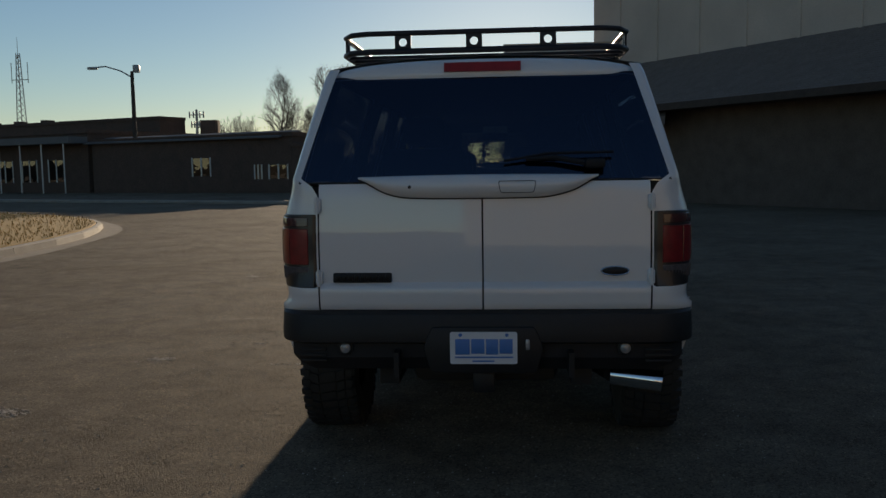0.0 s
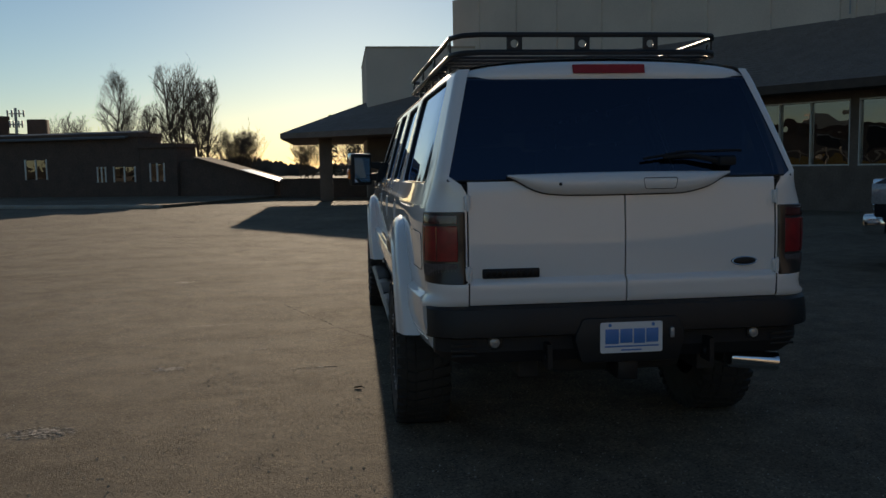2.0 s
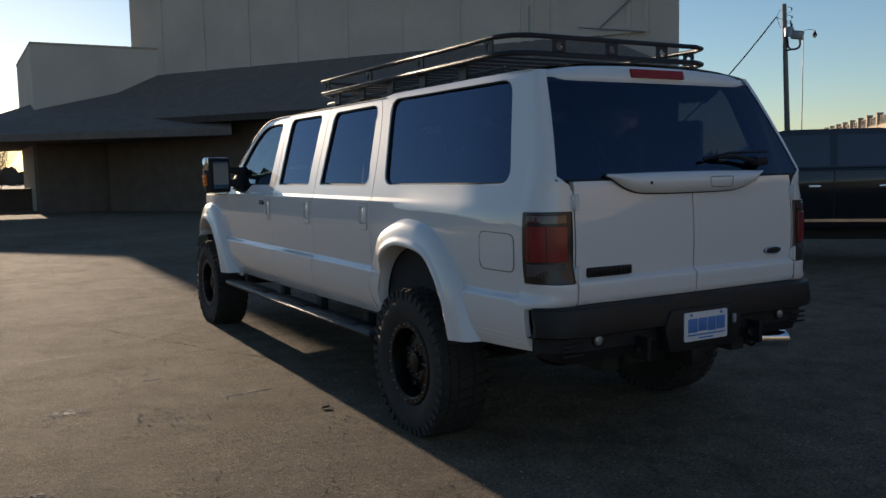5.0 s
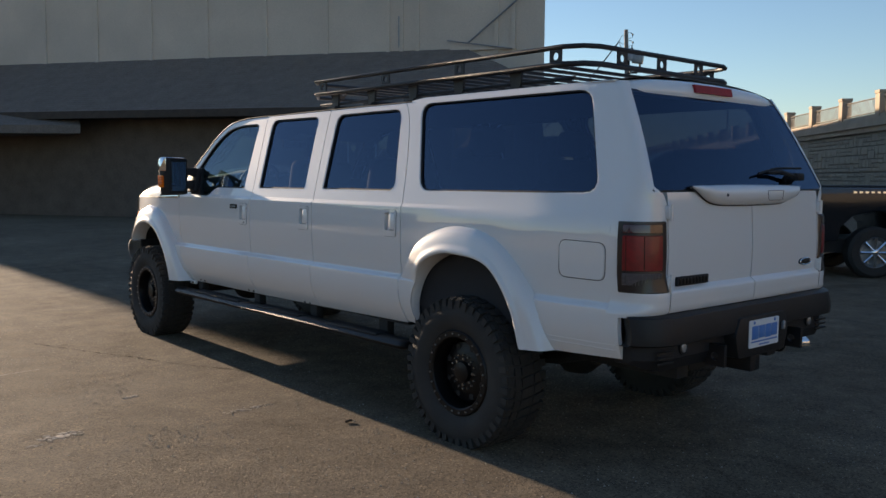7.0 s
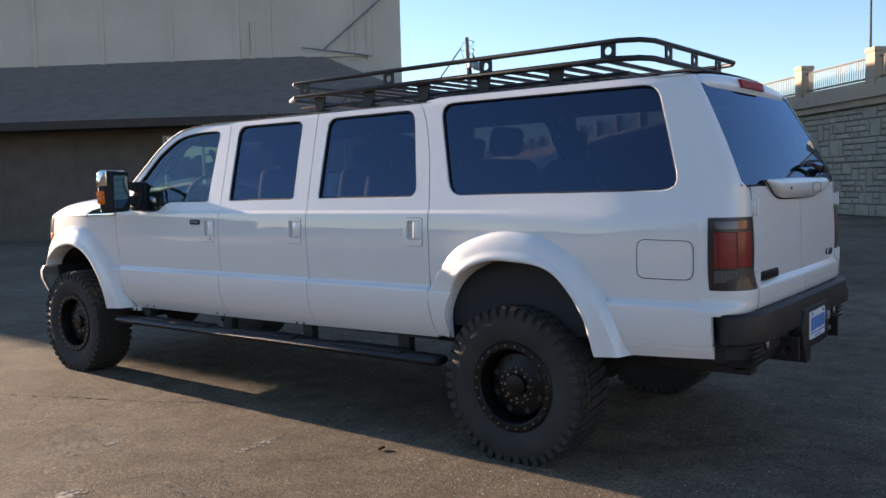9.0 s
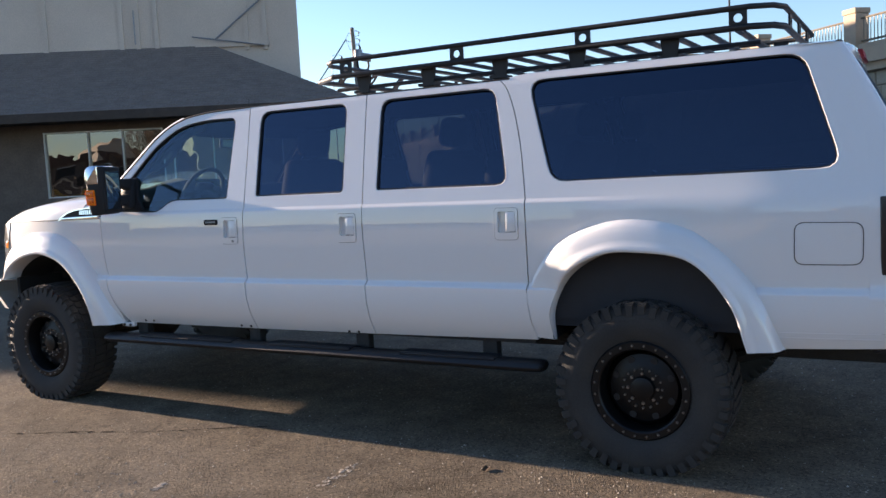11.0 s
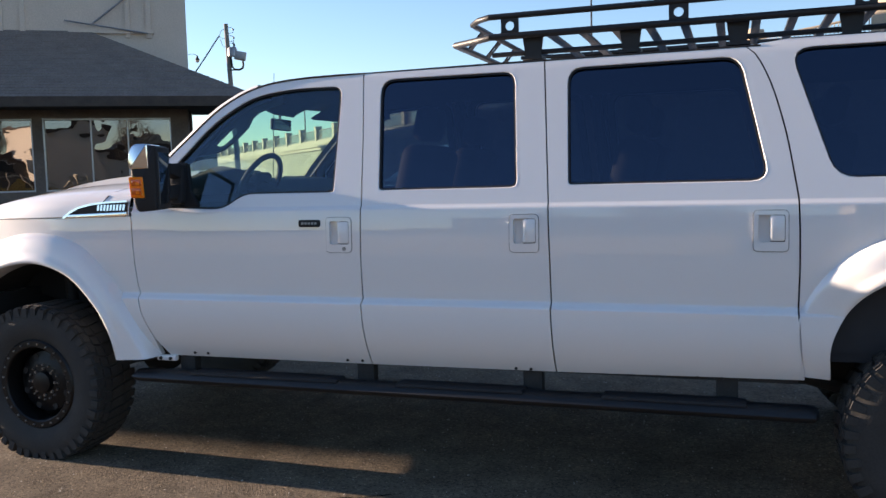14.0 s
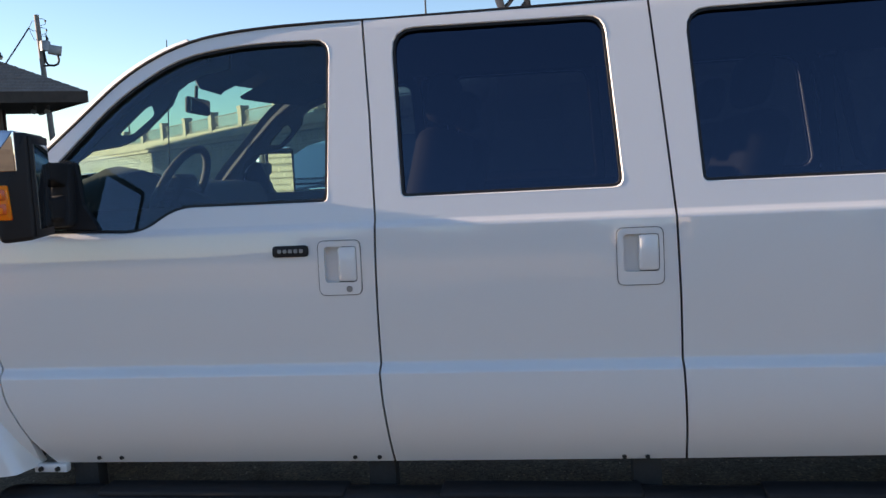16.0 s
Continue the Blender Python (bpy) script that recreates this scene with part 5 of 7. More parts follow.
# ---------------------------------------------------------------- shop with skirt roof and tall rendered hall behind it
EAVE = Vector((15.6, 18.0, 3.78))
SU = Vector((-0.545, 0.838, 0.0))      # along the front, away from the right-hand tip
SN = Vector((-0.838, -0.545, 0.0))     # out of the front
LEN, OVER, DEEP = 27.0, 1.5, 3.6


def on_shop(u, n, z):
    """u along the front from the eave's tip, n back from the eave."""
    return EAVE + SU * u - SN * n + Vector((0, 0, z - EAVE.z))


def poly_mesh(pts_faces):
    bm = bmesh.new()
    for pts in pts_faces:
        bm.faces.new([bm.verts.new(p) for p in pts])
    return bm


shop = thing("shop", tuple(on_shop(8, 3, 0)), "low shop with brown shingled hip roof and wide windows", "building")
shop.matrix_world = Matrix.Identity(4)
ZE, ZR2 = 3.76, 6.08
HIP = 4.1
PEAK = 4.75
roof_pts = [
    [on_shop(0, 0, ZE), on_shop(LEN, 0, ZE), on_shop(LEN, HIP, ZR2), on_shop(PEAK, HIP, ZR2)],
    [on_shop(0, 0, ZE), on_shop(PEAK, HIP, ZR2), on_shop(1.0, 3.8, ZE)],
]
bm = poly_mesh(roof_pts)
sroof = part("roof", bm, M_SHINGLE, shop, "weathered brown shingle roof", smooth=0)
# shingle courses
for i in range(26):
    t = (i + 0.5) / 26
    z, n = ZE + (ZR2 - ZE) * t + 0.012, HIP * t
    bm = bmesh.new()
    box(bm, (0, 0, 0), (1, 1, 1))
    for v in bm.verts:
        ne = n + (0.085 if v.co.y > 0.5 else -0.085)
        u = PEAK * ne / HIP if v.co.x < 0.5 else LEN
        v.co = on_shop(u, ne, z + (0.048 if v.co.y > 0.5 else -0.048) + (0.014 if v.co.z > 0.5 else 0.0) * (1 if v.co.y < 0.5 else 0))
    part("shingle_course", bm, M_SHINGLE, sroof, smooth=0)
part("fascia", prism([(0, -0.01), (LEN, -0.01), (LEN, 0.06), (0, 0.06)], lambda u, n, w: on_shop(u, n, w), ZE - 0.24, ZE + 0.014), M_WOOD, shop)
part("fascia", prism([(-0.012, 0.0), (0.06, 0.062), (1.06, 3.8), (0.99, 3.8)], lambda u, n, w: on_shop(u, n, w), ZE - 0.24, ZE + 0.014), M_WOOD, shop)
part("soffit", poly_mesh([[on_shop(0.05, 0.05, ZE - 0.2), on_shop(LEN, 0.05, ZE - 0.2), on_shop(LEN, 3.8, ZE - 0.2), on_shop(1.02, 3.8, ZE - 0.2)]]), M_WOOD, shop, smooth=0)
# front wall with window openings
WINS = [(2.40, 5.68), (5.97, 9.46)]
WZ0, WZ1 = 1.38, 3.30
SIDE = 1.92
u0 = SIDE
for a, b in WINS + [(LEN - 1.0, LEN - 1.0)]:
    part("wall", prism([(u0, OVER), (a, OVER), (a, OVER + 0.25), (u0, OVER + 0.25)], lambda u, n, w: on_shop(u, n, w), 0, ZE - 0.2), M_SHOPWALL, shop)
    if b > a:
        part("wall", prism([(a, OVER), (b, OVER), (b, OVER + 0.25), (a, OVER + 0.25)], lambda u, n, w: on_shop(u, n, w), 0, WZ0), M_SHOPWALL, shop)
        part("wall", prism([(a, OVER), (b, OVER), (b, OVER + 0.25), (a, OVER + 0.25)], lambda u, n, w: on_shop(u, n, w), WZ1, ZE - 0.2), M_SHOPWALL, shop)
    u0 = b
part("wall", prism([(SIDE, OVER + 0.25), (SIDE + 0.25, OVER + 0.25), (SIDE + 0.25, 3.8), (SIDE, 3.8)], lambda u, n, w: on_shop(u, n, w), 0, ZE - 0.2), M_SHOPWALL, shop)
M_SHOPGLASS = glass_mat("shop_glass", (0.14, 0.13, 0.12), base=0.20, wave=0.008)
# room shade put into a dark base colour
M_ROOMSHADE = mat("room_shade", (0.05, 0.045, 0.04), 0.9, 0, 0.3, 1.5)
for a, b in WINS:
    win = part("window", prism([(a, OVER + 0.10), (b, OVER + 0.10), (b, OVER + 0.108), (a, OVER + 0.108)], lambda u, n, w: on_shop(u, n, w), WZ0, WZ1), M_SHOPGLASS, shop, "large shop window in aluminium frame")
    for u in (a, a + (b - a) * 0.345, a + (b - a) * 0.635, b):
        part("mullion", prism([(u - 0.013, OVER - 0.02), (u + 0.013, OVER - 0.02), (u + 0.013, OVER + 0.09), (u - 0.013, OVER + 0.09)], lambda uu, n, w: on_shop(uu, n, w), WZ0 - 0.03, WZ1 + 0.03), M_FRAME, win)
    for z in (WZ0, WZ1):
        part("window_frame", prism([(a, OVER - 0.018), (b, OVER - 0.018), (b, OVER + 0.088), (a, OVER + 0.088)], lambda uu, n, w: on_shop(uu, n, w), z - 0.02, z + 0.02), M_FRAME, win)
# back panel behind the windows, its dark colour standing for the unlit room
part("room_back", prism([(SIDE + 0.25, 3.7), (LEN - 1, 3.7), (LEN - 1, 3.8), (SIDE + 0.25, 3.8)], lambda u, n, w: on_shop(u, n, w), 0, ZE - 0.2), M_ROOMSHADE, shop)
# stepped downpipe and lamp under the eave's tip
part("downpipe", tubed([on_shop(SIDE - 0.07, OVER + 0.35, ZE - 0.25), on_shop(SIDE - 0.07, OVER + 0.35, 0.1)], 0.04, 8), M_WOOD, shop)
for u in (0.85, 1.15):
    fl = part("eave_light", tubed([on_shop(u, 1.3, ZE - 0.2), on_shop(u, 1.28, ZE - 0.27), on_shop(u + 0.04, 1.16, ZE - 0.36)], [0.03, 0.035, 0.07], 10), M_FRAME, shop)
# covered corner at the far end: roof tip on a post
part("porch_roof", poly_mesh([
    [Vector((-4.15, 40.2, 3.17)), Vector((6.0, 33.0, 3.3)), Vector((8.0, 40.0, 6.0)), Vector((1.0, 44.0, 5.2))],
    [Vector((-4.15, 40.2, 3.17)), Vector((1.0, 44.0, 5.2)), Vector((1.0, 52.0, 5.2)), Vector((-4.15, 52.0, 3.17))],
    [Vector((-4.15, 40.2, 2.93)), Vector((6.0, 33.0, 3.0)), Vector((6.0, 52.0, 3.0)), Vector((-4.15, 52.0, 2.93))],
    [Vector((-4.15, 40.2, 2.93)), Vector((6.0, 33.0, 3.0)), Vector((6.0, 33.0, 3.3)), Vector((-4.15, 40.2, 3.17))],
    [Vector((-4.15, 40.2, 2.93)), Vector((-4.15, 40.2, 3.17)), Vector((-4.15, 52.0, 3.17)), Vector((-4.15, 52.0, 2.93))]]), M_SHINGLE, shop, smooth=0)
part("porch_post", boxed((-2.40, 40.6, 0), (-1.80, 41.2, 2.95), 0.02), M_SHOPWALL, shop)
part("porch_wall", boxed((-0.08, 41.0, 0), (5.0, 43.0, 2.95)), M_SHOPWALL, shop)

hall = thing("hall", (0, 0, 0), "tall windowless beige rendered hall with pilaster strips", "building")
HN = 4.1
HZ = 9.7
# unseen rear is added: skewed and stretched back to cast shade on the ramp
part("wall", prism([(1.93, HN), (27.0, HN), (27.0, HN + 58.4), (18.4, HN + 58.4)], lambda u, n, w: on_shop(u, n, w), 0, HZ), M_STUCCO, hall)
for u in (2.95, 3.55, 6.46, 7.06, 7.58, 10.0, 12.5, 15.0, 17.5, 20.0, 22.5, 25.0):
    part("pilaster", prism([(u, HN - 0.07), (u + 0.14, HN - 0.07), (u + 0.14, HN - 0.002), (u, HN - 0.002)], lambda uu, n, w: on_shop(uu, n, w), 5.9, HZ), M_STUCCO, hall)
part("string_course", prism([(2.9, HN - 0.10), (5.3, HN - 0.10), (5.3, HN - 0.003), (2.9, HN - 0.003)], lambda uu, n, w: on_shop(uu, n, w), 6.02, 6.14), M_STUCCO, hall)
part("wall_rod", tubed([on_shop(4.63, HN - 0.12, 6.27), on_shop(2.3, HN - 0.12, 8.15)], 0.03, 6), M_GREY, hall)
part("wall_rod", tubed([on_shop(5.37, HN - 0.16, 6.37), on_shop(3.04, HN - 0.16, 6.02)], 0.025, 6), M_GREY, hall)
part("wall_rod", tubed([on_shop(7.2, HN - 0.15, 6.2), on_shop(7.2, HN - 0.15, 7.3)], 0.025, 6), M_GREY, hall)
block = thing("side_block", (0, 0, 0), "lower beige block at the end of the hall", "building")
part("wall", boxed((-0.06, 41.5, 0), (8.0, 50.0, 7.2)), M_STUCCO, block)
part("coping", boxed((-0.08, 41.48, 7.2), (8.02, 50.02, 7.30)), M_CONCRETE, block)

# dark service cabinet against the shop's end wall
cab = thing("service_cabinet", tuple(on_shop(1.55, 4.2, 0)), "tall dark steel service cabinet beside the shop", "cabinet", turn=123.0)
part("body", boxed((-0.36, -0.30, 0), (0.36, 0.30, 2.98), 0.02), M_NAVY, cab)
part("door", boxed((-0.33, 0.30, 0.15), (0.33, 0.325, 2.85), 0.01), M_NAVY, cab)

# ---------------------------------------------------------------- bridge ramp with stone wall and railing
BU = Vector((math.cos(radians(43.5)), math.sin(radians(43.5)), 0))
BN = Vector((BU.y, -BU.x, 0))
B0 = BN * 12.5


def on_bridge(s_, n_, z):
    """s_ along the ramp, n_ back from its face."""
    return B0 + BU * s_ + BN * n_ + Vector((0, 0, z))


ramp = thing("bridge_ramp", (0, 0, 0), "stone-faced bridge ramp with concrete deck edge", "bridge")
S_A, S_B = -14.0, 125.0
part("core", prism([(S_A, 0.10), (S_B, 0.10), (S_B, 9.0), (S_A, 9.0)], lambda u, n, w: on_bridge(u, n, w), 0, 4.1), M_MORTAR, ramp)
part("deck_edge", prism([(S_A, -0.28), (S_B, -0.28), (S_B, 9.3), (S_A, 9.3)], lambda u, n, w: on_bridge(u, n, w), 4.10, 4.52, 0.0), M_CONCRETE, ramp)
part("ledge", prism([(S_A, -0.14), (S_B, -0.14), (S_B, 0.3), (S_A, 0.3)], lambda u, n, w: on_bridge(u, n, w), 3.86, 4.10), M_CONCRETE, ramp)
part("parapet_base", prism([(S_A, -0.10), (S_B, -0.10), (S_B, 0.22), (S_A, 0.22)], lambda u, n, w: on_bridge(u, n, w), 4.52, 4.68), M_CONCRETE, ramp)

part("far_parapet", prism([(S_A, 8.7), (S_B, 8.7), (S_B, 9.0), (S_A, 9.0)], lambda u, n, w: on_bridge(u, n, w), 4.53, 6.05), M_CONCRETE, ramp)

railing = thing("bridge_railing", (0, 0, 0), "concrete posts with pale steel railing on the ramp", "railing")
k0 = -7
post_s = [21.2 + 4.75 * k for k in range(-7, 22)]
for sp in post_s:
    p_ = part("post", prism([(sp - 0.25, -0.16), (sp + 0.25, -0.16), (sp + 0.25, 0.32), (sp - 0.25, 0.32)], lambda u, n, w: on_bridge(u, n, w), 4.52, 5.62, 0.02), M_CONCRETE, railing)
    part("post_cap", prism([(sp - 0.28, -0.19), (sp + 0.28, -0.19), (sp + 0.28, 0.35), (sp - 0.28, 0.35)], lambda u, n, w: on_bridge(u, n, w), 5.62, 5.78, 0.02), M_CONCRETE, p_)
M_RAIL = mat("bronze_rail_paint", (0.20, 0.17, 0.13), 0.5, 0.2, 0.15, 10)
for a, b in zip(post_s, post_s[1:]):
    bm = bmesh.new()
    for z in (4.78, 5.46):
        tube(bm, [on_bridge(a + 0.25, 0.06, z), on_bridge(b - 0.25, 0.06, z)], 0.035, 6)
    n_b = 30
    for k in range(n_b):
        ss = a + 0.34 + (b - a - 0.68) * k / (n_b - 1)
        tube(bm, [on_bridge(ss, 0.06, 4.68), on_bridge(ss, 0.06, 5.46)], 0.014, 4, cap=False)
    part("rail_panel", bm, M_RAIL, railing, smooth=30)


def lamp_post(at, h, arm_way, label, big=1.0):
    lp = thing("street_lamp", at, label, "street lamp", "street lamps")
    part("pole", tubed([(0, 0, 0), (0, 0, h * 0.6), (0, 0, h)], [0.08, 0.06, 0.045], 8), M_BLACK, lp)
    a = Vector(arm_way).normalized()
    arm = [Vector((0, 0, h - 0.05)), a * 0.4 + Vector((0, 0, h + 0.12)), a * 1.0 + Vector((0, 0, h + 0.12)), a * 1.35 + Vector((0, 0, h - 0.05))]
    part("arm", tubed(arm, 0.03, 6), M_BLACK, lp)
    part("lamp_head", spin([(r * big, z * big) for r, z in ((0.0, 0.0), (0.05, -0.02), (0.06, -0.12), (0.15, -0.26), (0.17, -0.34), (0.0, -0.36))], a * 1.35 + Vector((0, 0, h - 0.02)), "z", 12), M_BLACK, lp)
    part("glass_globe", spin([(r * big, z * big) for r, z in ((0.14, -0.34), (0.12, -0.46), (0.0, -0.52))], a * 1.35 + Vector((0, 0, h - 0.02)), "z", 12), M_LENS, lp)
    return lp


lamp_post(tuple(on_bridge(76.5, 1.2, 4.5)), 4.7, BN * -1, "black street lamp with a curved arm on the ramp")

# utility pole
pole = thing("utility_pole", (35.4, 31.5, 0), "wooden utility pole with transformer and lamp", "pole")
# the side on which its gear hangs
PR = Vector((0.532, -0.846, 0))


def at_pole(d, z, out=0.0):
    return PR * (d + 0.30 - 0.039 * z) + Vector((-0.846, -0.532, 0)) * out + Vector((0, 0, z))


part("pole", tubed([at_pole(0, 0), at_pole(0, 5), at_pole(0, 9.85)], [0.155, 0.135, 0.11], 10), M_POLE, pole)
mm = Matrix.Translation(at_pole(0.62, 8.18, 0.1)) @ Matrix.Rotation(radians(-57.8), 4, "Z") @ Matrix.Rotation(radians(10), 4, "Y")
part("transformer", boxed((-0.30, -0.22, -0.22), (0.30, 0.22, 0.20), 0.03, m=mm), M_GREY, pole, "tilted grey steel transformer box")
part("meter_box", spin([(0, 0.26), (0.20, 0.25), (0.24, 0.20), (0.24, -0.22), (0, -0.25)], at_pole(0.22, 8.36, 0.12), "z", 16), M_GREY, pole)
part("conduit", tubed([at_pole(d, z, 0.1) for d, z in ((0.12, 8.1), (0.15, 7.62), (0.26, 7.46), (0.50, 7.44), (0.68, 7.52), (0.74, 7.68), (0.72, 8.0))], 0.055, 8), M_WIRE, pole)
part("conduit", tubed([at_pole(0.02, 7.42, 0.1), at_pole(0.45, 7.44, 0.1)], 0.04, 6), M_WIRE, pole)
part("bushing", tubed([at_pole(0.30, 8.5, 0.1), at_pole(0.34, 8.72, 0.1), at_pole(0.30, 8.92, 0.1)], [0.07, 0.05, 0.03], 8), M_WIRE, pole)
for z in (8.72, 9.12, 9.55):
    part("insulator", spin([(0.02, -0.06), (0.045, -0.04), (0.045, 0.02), (0.02, 0.06)], at_pole(0.36, z + 0.02), "z", 8), M_BLACK, pole)
    part("drop_wire", tubed([at_pole(0.05, z + 0.14), at_pole(0.26, z + 0.12), at_pole(0.38, z + 0.02), at_pole(0.34, z - 0.14), at_pole(0.12, z - 0.2)], 0.014, 5), M_WIRE, pole)
    part("drop_wire", tubed([at_pole(-0.05, z), at_pole(-0.22, z - 0.05 + 0.1 * (z - 9.0)), at_pole(-0.40, 9.22)], 0.014, 5), M_WIRE, pole)
end = Vector((26.0, 31.0, 2.6)) - Vector((35.4, 31.5, 0))
wire = [at_pole(-0.40, 9.22).lerp(end, k / 12) - Vector((0, 0, 0.35 * math.sin(math.pi * k / 12))) for k in range(13)]
part("cable", tubed(wire, 0.035, 5), M_WIRE, pole)
mast = thing("light_mast", (78.0, 18.9, 0), "tall thin steel light mast beyond the ramp", "mast")
part("pole", tubed([(0, 0, 0), (0, 0, 10), (0, 0, 21.0)], [0.16, 0.11, 0.07], 8), M_BLACK, mast)
for dx in (-0.5, 0.5):
    part("floodlight", boxed((dx - 0.25, -0.15, 20.7), (dx + 0.25, 0.15, 21.1), 0.04), M_BLACK, mast)
part("cross_arm", tubed([(-0.7, 0, 20.6), (0.7, 0, 20.6)], 0.05, 6), M_BLACK, mast)
lamp_post((94.1, 75.4, 0), 18.5, (0.6, -0.8, 0), "tall black street lamp beyond the shop", 1.9)

# ---------------------------------------------------------------- dark pickup parked beyond
def pickup():
    tk = thing("pickup_truck", (8.55, 9.33, 0), "dark blue-black pickup truck parked on asphalt", "car", turn=136.0)
    # local x towards its nose
    L0, L1, W = -3.05, 2.95, 0.98
    side = [(L0, 0.62), (-2.78, 0.62), (-2.75, 0.80), (-2.58, 1.0), (-2.24, 1.06), (-1.89, 0.98), (-1.71, 0.80), (-1.67, 0.58), (1.77, 0.56), (1.81, 0.80), (1.99, 1.0), (2.30, 1.06), (2.60, 0.98), (2.74, 0.80), (2.77, 0.68), (L1, 0.70), (L1, 1.22), (2.75, 1.33), (2.2, 1.38), (1.75, 1.42), (L0, 1.42)]
    part("body", prism(side, lambda u, v, w: Vector((u, w, v)), -W, W, 0.03), M_NAVY, tk, smooth=40)
    cab = [(-1.0, 1.42), (1.82, 1.42), (1.0, 1.95), (0.72, 2.02), (-0.6, 2.02), (-0.85, 1.96)]
    bm = bmesh.new()
    loop0 = [Vector((u, 0.95 - 0.26 * (v - 1.42), v)) for u, v in cab]
    loop1 = [Vector((u, -(0.95 - 0.26 * (v - 1.42)), v)) for u, v in cab]
    a = [bm.verts.new(p) for p in loop0]
    b = [bm.verts.new(p) for p in loop1]
    bm.faces.new(a)
    bm.faces.new(b[::-1])
    for i in range(len(cab)):
        bm.faces.new((a[i], a[(i + 1) % len(cab)], b[(i + 1) % len(cab)], b[i]))
    bmesh.ops.recalc_face_normals(bm, faces=bm.faces[:])
    bmesh.ops.bevel(bm, geom=bm.edges[:], offset=0.03, segments=2, affect="EDGES")
    part("cab", bm, M_NAVY, tk)
    M_PG = mat("pickup_glass", (0.02, 0.025, 0.03), 0.05, 0, 0.1, 5, coat=1.0)
    for s in (-1, 1):
        for poly in ([(-0.78, 1.47), (0.02, 1.47), (0.02, 1.93), (-0.62, 1.93)], [(0.12, 1.47), (1.45, 1.47), (0.86, 1.88), (0.70, 1.93), (0.12, 1.93)]):
            part("side_window", prism(poly, lambda u, v, w: Vector((u, s * (0.953 - 0.26 * (v - 1.42) + w), v)), -0.01, 0.004), M_PG, tk)
        part("chrome_strip", boxed((-1.1, s * 0.982 - 0.006, 0.66), (1.55, s * 0.982 + 0.006, 0.70)), M_CHROME, tk)
        mi = part("side_mirror", boxed((1.05, s * 1.22 - 0.10, 1.42), (1.22, s * 1.22 + 0.10, 1.68), 0.03), M_PLASTIC, tk)
        part("mirror_arm", tubed([(1.12, s * 1.15, 1.5), (1.15, s * 0.92, 1.48)], 0.03, 6), M_PLASTIC, mi)
        part("marker_lamp", boxed((1.18, s * 1.26 - 0.05, 1.44), (1.228, s * 1.26 + 0.072, 1.5)), M_AMBER, mi)
        part("headlamp", boxed((2.62, s * 0.80 - 0.17, 0.93), (2.99, s * 0.80 + 0.19, 1.22), 0.03), M_LENS, tk)
        part("turn_lens", boxed((2.60, s * 0.985 - 0.01, 1.02), (2.78, s * 0.985 + 0.012, 1.12), 0.006), M_AMBER, tk)
        part("fender_trim", boxed((1.55, s * 0.984 - 0.004, 1.35), (2.0, s * 0.984 + 0.008, 1.375), 0.004), M_CHROME, tk)
        part("fender_badge", boxed((1.30, s * 0.984 - 0.004, 1.13), (1.46, s * 0.984 + 0.006, 1.19), 0.004), M_GREY, tk)
        for k in range(8):
            part("bed_mark", boxed((-2.55 + 0.09 * k, s * 0.984 - 0.004, 1.335), (-2.50 + 0.09 * k, s * 0.984 + 0.004, 1.365)), M_CHROME, tk)
        part("door_handle", boxed((0.25, s * 0.99 - 0.01, 1.16), (0.42, s * 0.99 + 0.02, 1.20), 0.008), M_CHROME, tk)
        part("door_handle", boxed((-0.70, s * 0.99 - 0.01, 1.16), (-0.53, s * 0.99 + 0.02, 1.20), 0.008), M_CHROME, tk)
        part("door_gap", boxed((0.06, s * 0.983 - 0.002, 0.62), (0.07, s * 0.983 + 0.002, 1.42)), M_SEAL, tk)
        part("door_gap", boxed((-0.92, s * 0.983 - 0.002, 0.62), (-0.91, s * 0.983 + 0.002, 1.42)), M_SEAL, tk)
        part("tail_lamp", boxed((-3.07, s * 0.88 - 0.1, 1.0), (-2.93, s * 0.88 + 0.105, 1.36), 0.02), M_REDDARK, tk)
        for x in (-2.24, 2.30):
            wl = part("wheel", spin([(0.25, -0.13), (0.36, -0.14), (0.405, -0.10), (0.41, 0.0), (0.405, 0.10), (0.36, 0.14), (0.25, 0.13)], (x, s * 0.86, 0.41), "y", 32), M_RUBBER, tk)
            part("rim", spin([(0.25, s * 0.10), (0.24, s * 0.13), (0.225, s * 0.12), (0.20, s * 0.07), (0.0, s * 0.07)], (x, s * 0.86, 0.41), "y", 32), M_GREY, wl)
            for k in range(8):
                a_ = 2 * math.pi * k / 8
                p0, p1 = Vector((x + 0.05 * math.cos(a_), s * 0.985, 0.41 + 0.05 * math.sin(a_))), Vector((x + 0.225 * math.cos(a_), s * 0.98, 0.41 + 0.225 * math.sin(a_)))
                part("spoke", tubed([p0, p1], [0.02, 0.026], 6), M_CHROME, wl)
            part("hub_cap", spin([(0, s * 0.02), (0.05, s * 0.015), (0.065, 0), (0.065, -s * 0.05)], (x, s * 0.985, 0.41), "y", 16), M_CHROME, wl)
    part("front_bumper", boxed((2.80, -0.98, 0.52), (3.09, 0.98, 0.80), 0.04), M_CHROME, tk)
    part("rear_bumper", boxed((-3.22, -0.95, 0.55), (-3.03, 0.95, 0.78), 0.03), M_BLACK, tk)
    part("grille", boxed((2.93, -0.62, 0.84), (3.04, 0.62, 1.27), 0.02), M_CHROME, tk)
